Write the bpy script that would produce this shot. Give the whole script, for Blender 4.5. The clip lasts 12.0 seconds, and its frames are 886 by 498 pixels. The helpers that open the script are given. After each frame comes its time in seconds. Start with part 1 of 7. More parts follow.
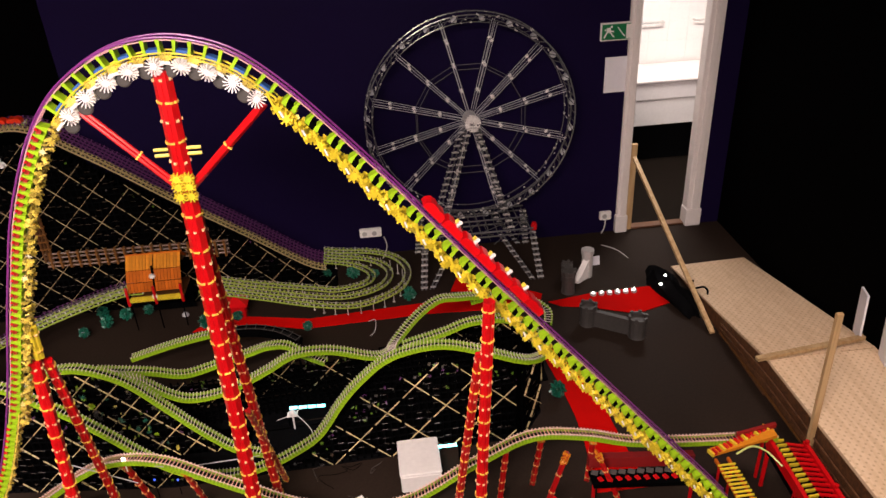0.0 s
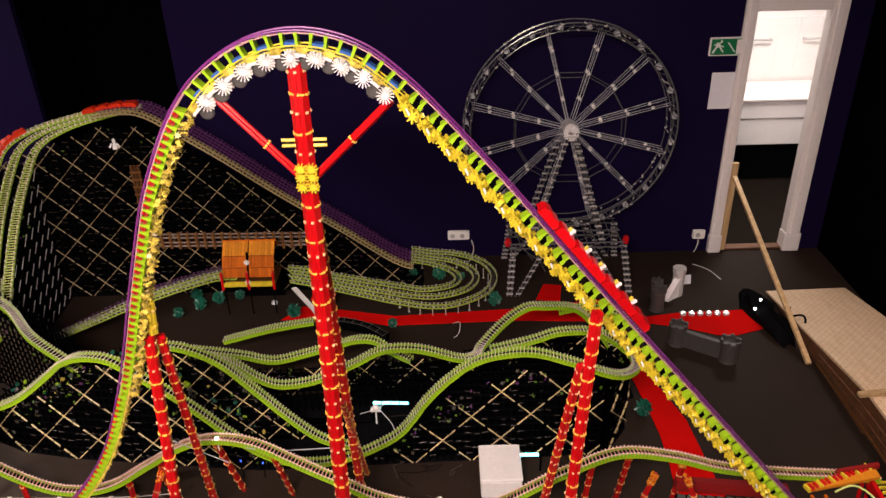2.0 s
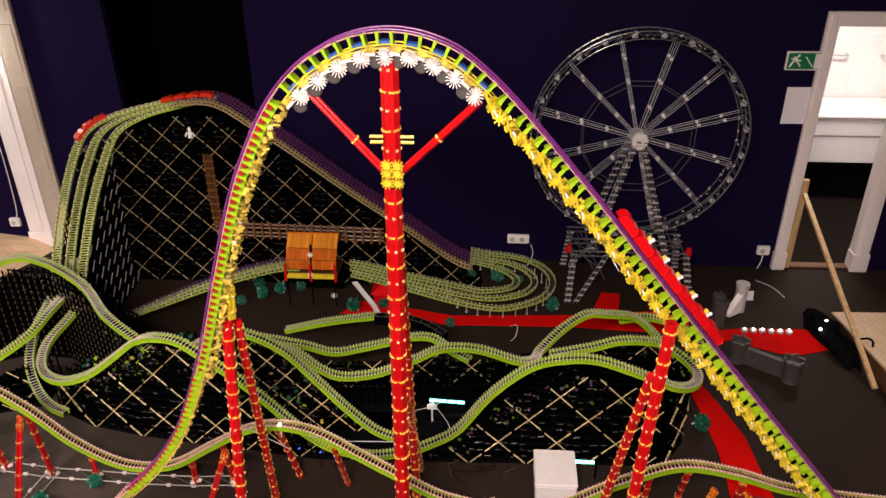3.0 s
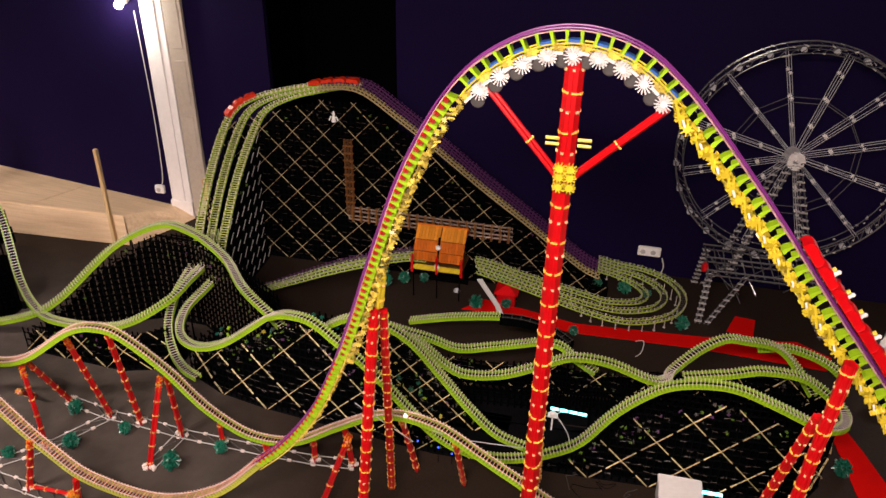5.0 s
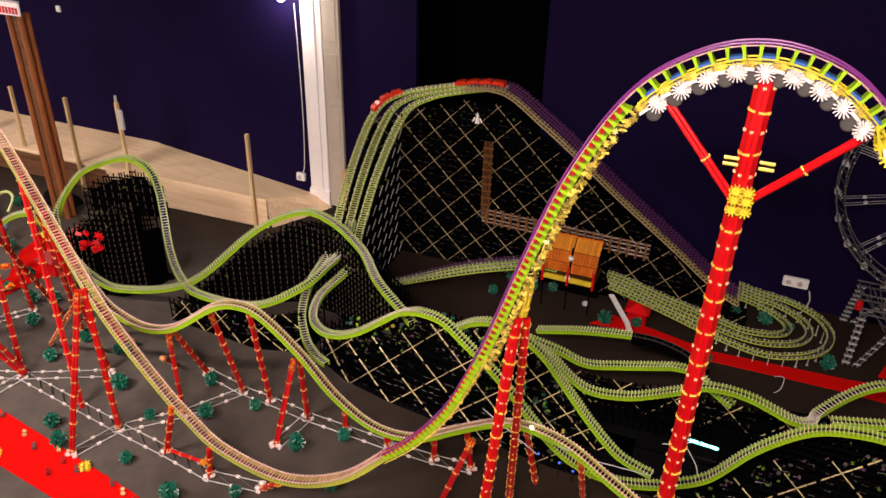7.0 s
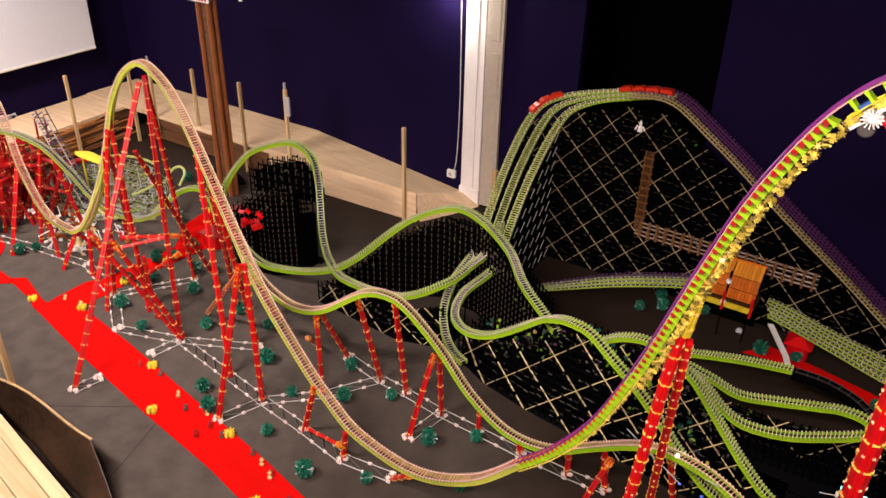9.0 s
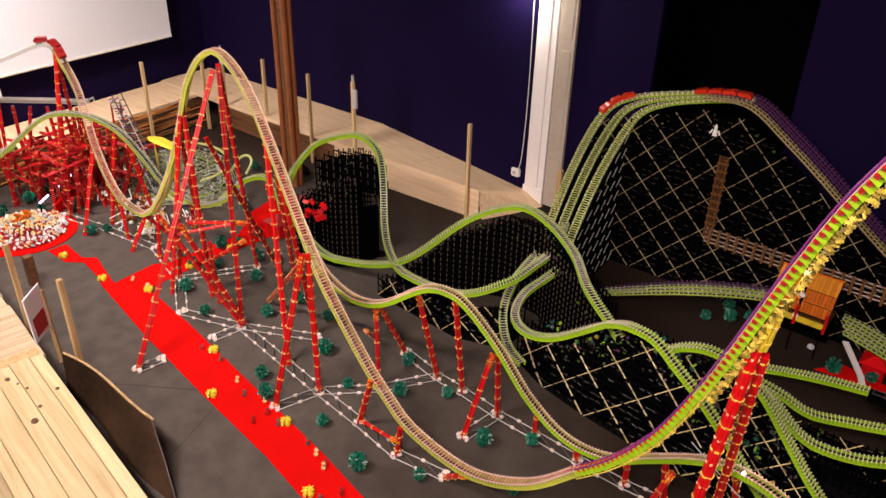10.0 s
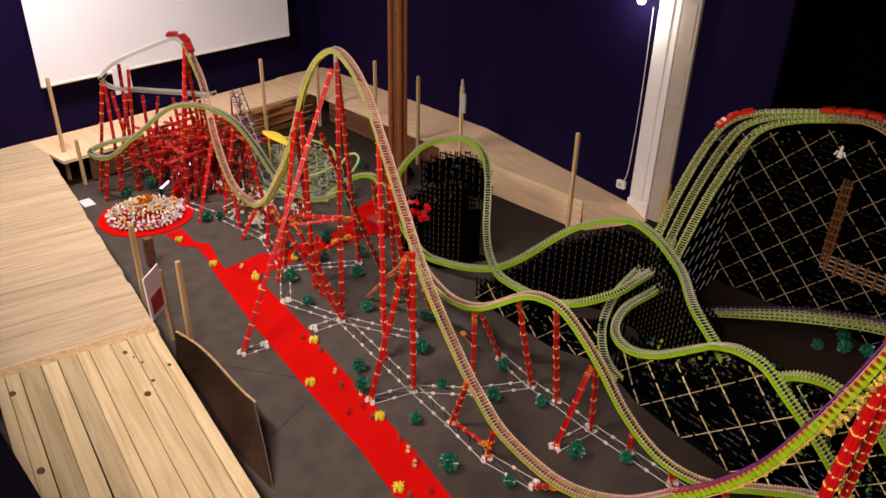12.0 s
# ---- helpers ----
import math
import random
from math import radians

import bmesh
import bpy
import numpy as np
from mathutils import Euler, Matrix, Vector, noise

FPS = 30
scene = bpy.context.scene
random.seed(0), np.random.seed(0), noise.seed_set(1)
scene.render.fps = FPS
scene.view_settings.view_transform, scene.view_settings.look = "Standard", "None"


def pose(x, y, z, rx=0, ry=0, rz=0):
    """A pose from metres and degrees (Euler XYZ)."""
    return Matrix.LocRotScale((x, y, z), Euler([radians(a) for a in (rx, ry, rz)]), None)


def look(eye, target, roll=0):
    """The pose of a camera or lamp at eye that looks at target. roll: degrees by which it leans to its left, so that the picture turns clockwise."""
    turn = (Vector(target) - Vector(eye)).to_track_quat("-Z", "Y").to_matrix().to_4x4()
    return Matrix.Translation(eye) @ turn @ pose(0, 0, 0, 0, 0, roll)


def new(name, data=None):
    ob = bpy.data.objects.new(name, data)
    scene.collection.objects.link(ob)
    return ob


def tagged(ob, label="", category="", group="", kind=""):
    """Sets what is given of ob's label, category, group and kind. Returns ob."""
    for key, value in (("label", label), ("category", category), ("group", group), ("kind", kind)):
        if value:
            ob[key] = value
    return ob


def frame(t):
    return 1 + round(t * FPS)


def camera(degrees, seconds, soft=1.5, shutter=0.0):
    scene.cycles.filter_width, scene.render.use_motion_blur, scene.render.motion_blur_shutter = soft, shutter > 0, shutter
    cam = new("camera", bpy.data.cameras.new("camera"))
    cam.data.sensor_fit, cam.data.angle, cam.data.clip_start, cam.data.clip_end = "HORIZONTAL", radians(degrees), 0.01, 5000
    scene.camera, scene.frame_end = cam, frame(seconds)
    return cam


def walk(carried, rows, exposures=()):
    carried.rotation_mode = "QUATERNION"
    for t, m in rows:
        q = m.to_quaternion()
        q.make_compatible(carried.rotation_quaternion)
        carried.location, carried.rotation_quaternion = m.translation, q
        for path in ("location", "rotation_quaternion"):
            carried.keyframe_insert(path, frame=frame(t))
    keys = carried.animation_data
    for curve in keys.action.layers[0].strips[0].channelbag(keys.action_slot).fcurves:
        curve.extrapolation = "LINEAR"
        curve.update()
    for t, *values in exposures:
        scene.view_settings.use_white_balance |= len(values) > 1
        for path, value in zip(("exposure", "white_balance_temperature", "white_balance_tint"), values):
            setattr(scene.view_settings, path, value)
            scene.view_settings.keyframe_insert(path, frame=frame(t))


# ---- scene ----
cam = camera(60, 12.0, soft=1.5, shutter=0.0)
PATH = [
    (0, 0.129, -0.133, 3.208, 60.39, 2.55, -6.62),
    (0.5, 0.099, -0.126, 3.207, 60.75, 2.50, -5.06),
    (1, 0.057, -0.117, 3.202, 60.76, 2.08, -3.29),
    (1.5, 0.023, -0.116, 3.200, 60.92, 1.97, -1.77),
    (2, -0.023, -0.121, 3.204, 61.01, 1.49, -0.17),
    (2.5, -0.073, -0.144, 3.213, 61.18, 1.11, 1.97),
    (3, -0.139, -0.155, 3.214, 61.24, 0.47, 4.23),
    (5, -0.365, -0.115, 3.196, 60.97, -0.80, 13.36),
    (5.5, -0.408, -0.108, 3.192, 61.05, -0.93, 15.43),
    (6, -0.459, -0.114, 3.190, 61.05, -1.37, 18.20),
    (6.5, -0.494, -0.113, 3.187, 60.97, -1.38, 20.78),
    (7, -0.522, -0.112, 3.185, 60.98, -1.29, 23.15),
    (9, -0.645, -0.104, 3.131, 61.06, -1.19, 34.33),
    (9.5, -0.679, -0.094, 3.108, 60.77, -1.22, 37.07),
    (10, -0.706, -0.091, 3.100, 60.80, -1.40, 39.22),
    (10.5, -0.727, -0.094, 3.091, 60.83, -1.34, 41.23),
    (11, -0.737, -0.110, 3.086, 61.01, -1.18, 43.35),
    (11.5, -0.741, -0.127, 3.090, 61.07, -1.25, 45.20),
    (12, -0.758, -0.153, 3.088, 61.11, -1.45, 46.91),
]
walk(cam, [(t, pose(x, y, z, rx, ry, rz)) for t, x, y, z, rx, ry, rz in PATH], exposures=((0.0, 0.1), (6.0, 0.05), (9.0, 0.05), (10.5, -0.1), (11.5, -0.12), (12.0, -0.52)))
# ---- world, lights, exposure ----
world = bpy.data.worlds.new("world")
scene.world = world
world.use_nodes = True
world.node_tree.nodes["Background"].inputs[0].default_value = (0.30, 0.28, 0.36, 1)
world.node_tree.nodes["Background"].inputs[1].default_value = 0.001
scene.view_settings.exposure = 0.0


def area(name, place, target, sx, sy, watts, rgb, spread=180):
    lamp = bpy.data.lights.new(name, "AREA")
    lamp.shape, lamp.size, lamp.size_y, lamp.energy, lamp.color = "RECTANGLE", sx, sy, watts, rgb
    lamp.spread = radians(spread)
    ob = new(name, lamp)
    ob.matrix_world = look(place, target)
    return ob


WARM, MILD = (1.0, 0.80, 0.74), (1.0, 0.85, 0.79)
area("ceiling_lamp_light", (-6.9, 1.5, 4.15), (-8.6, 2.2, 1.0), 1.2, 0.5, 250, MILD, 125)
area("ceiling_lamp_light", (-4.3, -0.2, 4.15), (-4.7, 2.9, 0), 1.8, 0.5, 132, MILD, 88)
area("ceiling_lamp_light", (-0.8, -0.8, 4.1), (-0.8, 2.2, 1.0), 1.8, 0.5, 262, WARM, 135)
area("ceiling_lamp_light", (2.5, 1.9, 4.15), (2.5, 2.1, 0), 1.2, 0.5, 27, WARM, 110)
area("washroom_light", (2.9, 6.3, 2.45), (2.9, 6.4, 0), 0.9, 0.5, 48, (1.0, 0.90, 0.86))


# ---- materials ----
def material(name, rgb, rough=0.5, metal=0.0, vary=0.15, scale=40.0, bump=0.0, coarse=3.0, rand=0.0, coat=0.0, transmission=0.0, spec=0.5):
    """A principled surface whose colour and roughness vary at two scales."""
    m = bpy.data.materials.new(name)
    m.use_nodes = True
    nt = m.node_tree
    b = nt.nodes["Principled BSDF"]
    tc = nt.nodes.new("ShaderNodeTexCoord")
    fine, big = nt.nodes.new("ShaderNodeTexNoise"), nt.nodes.new("ShaderNodeTexNoise")
    fine.inputs["Scale"].default_value, big.inputs["Scale"].default_value = scale, coarse
    fine.inputs["Detail"].default_value, big.inputs["Detail"].default_value = 5, 4
    add = nt.nodes.new("ShaderNodeMath")
    add.operation = "ADD"
    for n in (fine, big):
        nt.links.new(tc.outputs["Object"], n.inputs["Vector"])
    nt.links.new(fine.outputs["Fac"], add.inputs[0])
    nt.links.new(big.outputs["Fac"], add.inputs[1])
    ramp = nt.nodes.new("ShaderNodeMapRange")
    ramp.inputs["From Min"].default_value, ramp.inputs["From Max"].default_value = 0.6, 1.4
    ramp.inputs["To Min"].default_value, ramp.inputs["To Max"].default_value = 1 - vary, 1 + vary
    nt.links.new(add.outputs[0], ramp.inputs["Value"])
    value = ramp.outputs[0]
    if rand:
        info = nt.nodes.new("ShaderNodeObjectInfo")
        r2 = nt.nodes.new("ShaderNodeMapRange")
        r2.inputs["To Min"].default_value, r2.inputs["To Max"].default_value = 1 - rand, 1 + rand
        nt.links.new(info.outputs["Random"], r2.inputs["Value"])
        mul = nt.nodes.new("ShaderNodeMath")
        mul.operation = "MULTIPLY"
        nt.links.new(value, mul.inputs[0])
        nt.links.new(r2.outputs[0], mul.inputs[1])
        value = mul.outputs[0]
    tint = nt.nodes.new("ShaderNodeVectorMath")
    tint.operation = "SCALE"
    tint.inputs[0].default_value = rgb
    nt.links.new(value, tint.inputs["Scale"])
    nt.links.new(tint.outputs[0], b.inputs["Base Color"])
    rr = nt.nodes.new("ShaderNodeMapRange")
    rr.inputs["To Min"].default_value, rr.inputs["To Max"].default_value = max(0.05, rough - 0.12), min(1, rough + 0.12)
    nt.links.new(big.outputs["Fac"], rr.inputs["Value"])
    nt.links.new(rr.outputs[0], b.inputs["Roughness"])
    b.inputs["Metallic"].default_value = metal
    b.inputs["Coat Weight"].default_value = coat
    b.inputs["Specular IOR Level"].default_value = spec
    b.inputs["Transmission Weight"].default_value = transmission
    if bump:
        bn = nt.nodes.new("ShaderNodeBump")
        bn.inputs["Strength"].default_value, bn.inputs["Distance"].default_value = bump, 0.004
        nt.links.new(fine.outputs["Fac"], bn.inputs["Height"])
        nt.links.new(bn.outputs["Normal"], b.inputs["Normal"])
    return m


def wood(name, light, dark, along, rand=0.12, rough=0.6):
    """Pine: grain stretched along one axis of the board, with darker streaks and round knots."""
    m = material(name, light, rough, vary=0.05, rand=rand)
    nt = m.node_tree
    b = nt.nodes["Principled BSDF"]
    tc = nt.nodes.new("ShaderNodeTexCoord")
    mp = nt.nodes.new("ShaderNodeMapping")
    mp.inputs["Scale"].default_value = [1.2 if i == along else 22.0 for i in range(3)]
    info = nt.nodes.new("ShaderNodeObjectInfo")
    off = nt.nodes.new("ShaderNodeVectorMath")
    off.operation = "SCALE"
    off.inputs[0].default_value = (13.0, 29.0, 7.0)
    nt.links.new(info.outputs["Random"], off.inputs["Scale"])
    nt.links.new(off.outputs[0], mp.inputs["Location"])
    nt.links.new(tc.outputs["Object"], mp.inputs["Vector"])
    g = nt.nodes.new("ShaderNodeTexNoise")
    g.inputs["Scale"].default_value, g.inputs["Detail"].default_value, g.inputs["Distortion"].default_value = 1.6, 6, 0.6
    nt.links.new(mp.outputs[0], g.inputs["Vector"])
    cr = nt.nodes.new("ShaderNodeValToRGB")
    cr.color_ramp.elements[0].position, cr.color_ramp.elements[1].position = 0.32, 0.62
    cr.color_ramp.elements[0].color, cr.color_ramp.elements[1].color = (*dark, 1), (*light, 1)
    nt.links.new(g.outputs["Fac"], cr.inputs["Fac"])
    old = b.inputs["Base Color"].links[0].from_node
    mix = nt.nodes.new("ShaderNodeMix")
    mix.data_type, mix.blend_type = "RGBA", "MULTIPLY"
    mix.inputs[0].default_value = 1.0
    old.inputs[0].default_value = (1, 1, 1)
    nt.links.new(cr.outputs[0], mix.inputs[6])
    nt.links.new(old.outputs[0], mix.inputs[7])
    nt.links.new(mix.outputs[2], b.inputs["Base Color"])
    bn = nt.nodes.new("ShaderNodeBump")
    bn.inputs["Strength"].default_value, bn.inputs["Distance"].default_value = 0.25, 0.002
    nt.links.new(g.outputs["Fac"], bn.inputs["Height"])
    nt.links.new(bn.outputs["Normal"], b.inputs["Normal"])
    return m


def glow(name, rgb, strength):
    m = bpy.data.materials.new(name)
    m.use_nodes = True
    b = m.node_tree.nodes["Principled BSDF"]
    b.inputs["Emission Color"].default_value, b.inputs["Emission Strength"].default_value = (*rgb, 1), strength
    b.inputs["Base Color"].default_value = (*rgb, 1)
    return m


WALL = material("purple_wall_paint", (0.0066, 0.0031, 0.0245), 0.7, vary=0.18, scale=120, bump=0.15, coarse=1.3, spec=0.05)
BLACKWALL = material("matt_black_surface", (0.0006, 0.0005, 0.0006), 0.9, vary=0.3, scale=80, bump=0.1, spec=0.02)
CEIL = material("grey_ceiling_paint", (0.06, 0.05, 0.055), 0.8, vary=0.1, bump=0.1)
# Purple paint darkened: the low wall's shade is put into its colour.
PARAPET = material("shaded_violet_paint", (0.0022, 0.0010, 0.0042), 0.8, vary=0.3, scale=80, bump=0.1, spec=0.04)
FLOOR = material("worn_brown_vinyl", (0.0222, 0.0143, 0.0102), 0.65, vary=0.25, scale=60, bump=0.08, coarse=1.6, spec=0.10)


def light_pool(m, centre, inner, outer, rgb):
    """A pool of light painted into a floor's colour as a paler patch, with a ragged edge."""
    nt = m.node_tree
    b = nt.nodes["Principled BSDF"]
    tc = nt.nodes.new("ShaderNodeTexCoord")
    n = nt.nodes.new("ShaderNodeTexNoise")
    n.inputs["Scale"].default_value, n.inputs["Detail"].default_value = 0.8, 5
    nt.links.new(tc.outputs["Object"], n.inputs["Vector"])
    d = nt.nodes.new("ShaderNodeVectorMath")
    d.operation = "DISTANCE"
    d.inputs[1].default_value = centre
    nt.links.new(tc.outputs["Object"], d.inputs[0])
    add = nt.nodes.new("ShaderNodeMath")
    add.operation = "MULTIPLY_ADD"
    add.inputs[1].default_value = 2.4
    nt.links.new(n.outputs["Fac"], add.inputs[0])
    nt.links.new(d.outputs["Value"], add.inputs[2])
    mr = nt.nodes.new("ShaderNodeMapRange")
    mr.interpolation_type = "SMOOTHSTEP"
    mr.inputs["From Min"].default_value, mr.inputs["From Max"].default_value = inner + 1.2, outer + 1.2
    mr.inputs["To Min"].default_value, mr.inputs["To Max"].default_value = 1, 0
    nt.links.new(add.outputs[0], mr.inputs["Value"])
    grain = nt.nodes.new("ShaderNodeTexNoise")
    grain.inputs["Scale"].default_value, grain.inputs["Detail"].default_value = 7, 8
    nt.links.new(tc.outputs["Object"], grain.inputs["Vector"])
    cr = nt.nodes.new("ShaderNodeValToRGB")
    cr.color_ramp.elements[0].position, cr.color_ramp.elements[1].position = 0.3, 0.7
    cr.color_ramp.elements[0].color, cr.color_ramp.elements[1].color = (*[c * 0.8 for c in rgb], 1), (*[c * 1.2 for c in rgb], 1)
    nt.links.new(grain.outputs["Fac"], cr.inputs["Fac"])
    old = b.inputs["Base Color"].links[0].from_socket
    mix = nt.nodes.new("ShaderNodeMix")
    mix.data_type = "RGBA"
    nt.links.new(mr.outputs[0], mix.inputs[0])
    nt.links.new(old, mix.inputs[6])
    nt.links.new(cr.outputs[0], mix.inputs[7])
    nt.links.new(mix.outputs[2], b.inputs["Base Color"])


# The stronger light on the left floor is put into its colour.
light_pool(FLOOR, (-5.2, 1.2, 0), 2.0, 4.2, (0.078, 0.064, 0.055))
WHITE = material("white_gloss_paint", (0.78, 0.73, 0.70), 0.35, vary=0.06, scale=30, bump=0.05)
CREAMDOOR = material("cream_door_paint", (0.42, 0.355, 0.285), 0.45, vary=0.12, scale=30, bump=0.08)
TILE = material("white_wall_tile", (0.80, 0.77, 0.74), 0.2, vary=0.05)
PAPER = material("white_paper", (0.75, 0.74, 0.78), 0.7, vary=0.04)
SCREEN = material("white_screen_fabric", (0.84, 0.84, 0.90), 0.85, vary=0.04, coarse=1.0)
PLANK = wood("pine_plank", (0.64, 0.50, 0.29), (0.48, 0.35, 0.18), 0, rand=0.22)
PLY = wood("pine_plywood", (0.80, 0.58, 0.37), (0.68, 0.47, 0.28), 0, rand=0.06)
PEGBOARD = wood("dotted_board", (0.78, 0.58, 0.38), (0.68, 0.48, 0.29), 1, rand=0.05)
POSTWOOD = wood("pine_post_wood", (0.55, 0.38, 0.19), (0.40, 0.24, 0.10), 2)


def dotted(m, gap, size, rgb):
    """Rows of small stained holes over a board."""
    nt = m.node_tree
    b = nt.nodes["Principled BSDF"]
    tc, mp, v = nt.nodes.new("ShaderNodeTexCoord"), nt.nodes.new("ShaderNodeMapping"), nt.nodes.new("ShaderNodeTexVoronoi")
    mp.inputs["Rotation"].default_value = (0, 0, radians(45))
    v.inputs["Scale"].default_value, v.inputs["Randomness"].default_value = 1 / gap, 0.06
    v.voronoi_dimensions = "2D"
    nt.links.new(tc.outputs["Object"], mp.inputs["Vector"])
    nt.links.new(mp.outputs[0], v.inputs["Vector"])
    mr = nt.nodes.new("ShaderNodeMapRange")
    mr.inputs["From Min"].default_value, mr.inputs["From Max"].default_value = size, size * 1.9
    mr.inputs["To Min"].default_value, mr.inputs["To Max"].default_value = 0.55, 0
    nt.links.new(v.outputs["Distance"], mr.inputs["Value"])
    mix = nt.nodes.new("ShaderNodeMix")
    mix.data_type = "RGBA"
    mix.inputs[7].default_value = (*rgb, 1)
    nt.links.new(mr.outputs[0], mix.inputs[0])
    nt.links.new(b.inputs["Base Color"].links[0].from_socket, mix.inputs[6])
    nt.links.new(mix.outputs[2], b.inputs["Base Color"])


dotted(PEGBOARD, 0.034, 0.13, (0.42, 0.26, 0.14))
DARKWOOD = wood("dark_brown_wood", (0.16, 0.07, 0.03), (0.06, 0.025, 0.012), 0, rough=0.45)
FELT = material("red_felt", (0.54, 0.004, 0.003), 0.95, vary=0.14, scale=200, bump=0.3, spec=0.03)
RED = material("red_plastic", (0.52, 0.003, 0.006), 0.32, vary=0.12, rand=0.15)
HELIXRED = material("deep_red_rod_plastic", (0.42, 0.004, 0.007), 0.35, vary=0.12, rand=0.25)
DEEPRED = material("dark_red_plastic", (0.26, 0.012, 0.012), 0.35, vary=0.12, rand=0.2)
YELLOW = material("yellow_plastic", (0.66, 0.51, 0.03), 0.35, vary=0.10, rand=0.12)
# Tan rod plastic with the weaker light on the rear hill put into its colour
DIMTAN = material("dimmed_tan_plastic", (0.36, 0.27, 0.14), 0.4, vary=0.12)
# Lime plastic dimmed to paint the shade on pieces inside the lattice
DIMLIME = material("shaded_green_plastic", (0.07, 0.15, 0.008), 0.4, vary=0.3)
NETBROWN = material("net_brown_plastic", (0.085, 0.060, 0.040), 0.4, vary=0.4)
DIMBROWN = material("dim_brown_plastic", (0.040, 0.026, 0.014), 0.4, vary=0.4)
LATTAN = material("pale_tan_rod_plastic", (0.58, 0.45, 0.22), 0.36, vary=0.2, rand=0.3)
FLAME = material("bright_orange_red_plastic", (0.60, 0.030, 0.006), 0.35, vary=0.1, rand=0.1)
LOWRED = material("bright_red_rod_plastic", (0.42, 0.004, 0.005), 0.33, vary=0.15, rand=0.3)
APRICOT = material("apricot_plastic", (0.56, 0.20, 0.012), 0.6, vary=0.18, rand=0.2, spec=0.15)
GOLD = material("tan_plastic", (0.62, 0.45, 0.18), 0.38, vary=0.12, rand=0.2)
COPPER = material("copper_brown_plastic", (0.42, 0.17, 0.05), 0.25, vary=0.3, rand=0.3)
BRONZE = material("bronze_brown_plastic", (0.09, 0.036, 0.011), 0.4, vary=0.15, rand=0.25)
AMBER = material("amber_plastic", (0.15, 0.062, 0.014), 0.38, vary=0.15, rand=0.25)
ORANGE = material("orange_plastic", (0.44, 0.10, 0.006), 0.7, vary=0.18, rand=0.2, spec=0.12)
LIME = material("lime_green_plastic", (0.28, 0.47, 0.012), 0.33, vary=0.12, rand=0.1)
SHADELIME = material("shaded_lime_plastic", (0.17, 0.31, 0.010), 0.36, vary=0.18)
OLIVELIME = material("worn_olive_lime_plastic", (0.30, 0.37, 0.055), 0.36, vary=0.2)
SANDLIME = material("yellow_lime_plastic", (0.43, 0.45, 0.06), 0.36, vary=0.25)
SHADEOLIVE = material("shaded_olive_lime_plastic", (0.17, 0.20, 0.035), 0.4, vary=0.2)
BANDDULL = material("amber_band_plastic", (0.62, 0.31, 0.10), 0.4, vary=0.2, rand=0.4)
GREY = material("light_grey_plastic", (0.42, 0.40, 0.38), 0.35, vary=0.10, rand=0.15)
STONE = material("dark_grey_castle_plastic", (0.055, 0.050, 0.046), 0.55, vary=0.25, scale=50, bump=0.3)
DARKROD = material("dark_grey_rod_plastic", (0.10, 0.10, 0.105), 0.2, vary=0.3, rand=0.2, scale=60)
MOSSGREY = material("grey_green_plastic", (0.20, 0.21, 0.11), 0.4, vary=0.3, rand=0.2)
SILVER = material("clear_grey_plastic", (0.46, 0.47, 0.49), 0.2, vary=0.12, rand=0.2)
BAND = material("yellow_band_plastic", (0.80, 0.50, 0.08), 0.38, vary=0.1, rand=0.2)
BANDPALE = material("pale_band_plastic", (0.78, 0.50, 0.25), 0.38, vary=0.1, rand=0.15)
CREAM = material("white_plastic", (0.80, 0.77, 0.74), 0.35, vary=0.08, rand=0.06)
PINK = material("pink_white_plastic", (0.56, 0.30, 0.32), 0.35, vary=0.10)
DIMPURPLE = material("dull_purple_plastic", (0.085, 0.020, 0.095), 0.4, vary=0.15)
PURPLE = material("purple_plastic", (0.17, 0.025, 0.18), 0.3, vary=0.10)
BLUE = material("blue_plastic", (0.03, 0.10, 0.34), 0.35, vary=0.10)
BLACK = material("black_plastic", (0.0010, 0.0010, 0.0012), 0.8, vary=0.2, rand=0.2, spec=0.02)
CLOTH = material("black_cloth", (0.003, 0.003, 0.0035), 0.95, vary=0.3, bump=0.4, spec=0.03)
GREEN = material("dark_green_plastic", (0.006, 0.10, 0.06), 0.35, vary=0.2, rand=0.2)
SIGN = material("green_sign_face", (0.005, 0.16, 0.055), 0.4, vary=0.06)
CABLE = material("white_cable_sheath", (0.70, 0.68, 0.64), 0.4, vary=0.05)
RUST = material("rusty_brown_sheet", (0.034, 0.016, 0.007), 0.55, metal=0.0, vary=0.75, scale=25, bump=0.25)
TUBE = glow("cold_cathode_glow", (0.22, 0.85, 0.88), 5.0)
VIOLETTUBE = glow("violet_tube_glow", (0.62, 0.50, 1.0), 5.0)
LED = glow("white_led_glow", (1.0, 0.96, 0.9), 22.0)
BULB = glow("lamp_glow", (1.0, 0.95, 0.90), 60.0)
BLUEGLOW = glow("blue_led_glow", (0.04, 0.10, 1.0), 1.6)


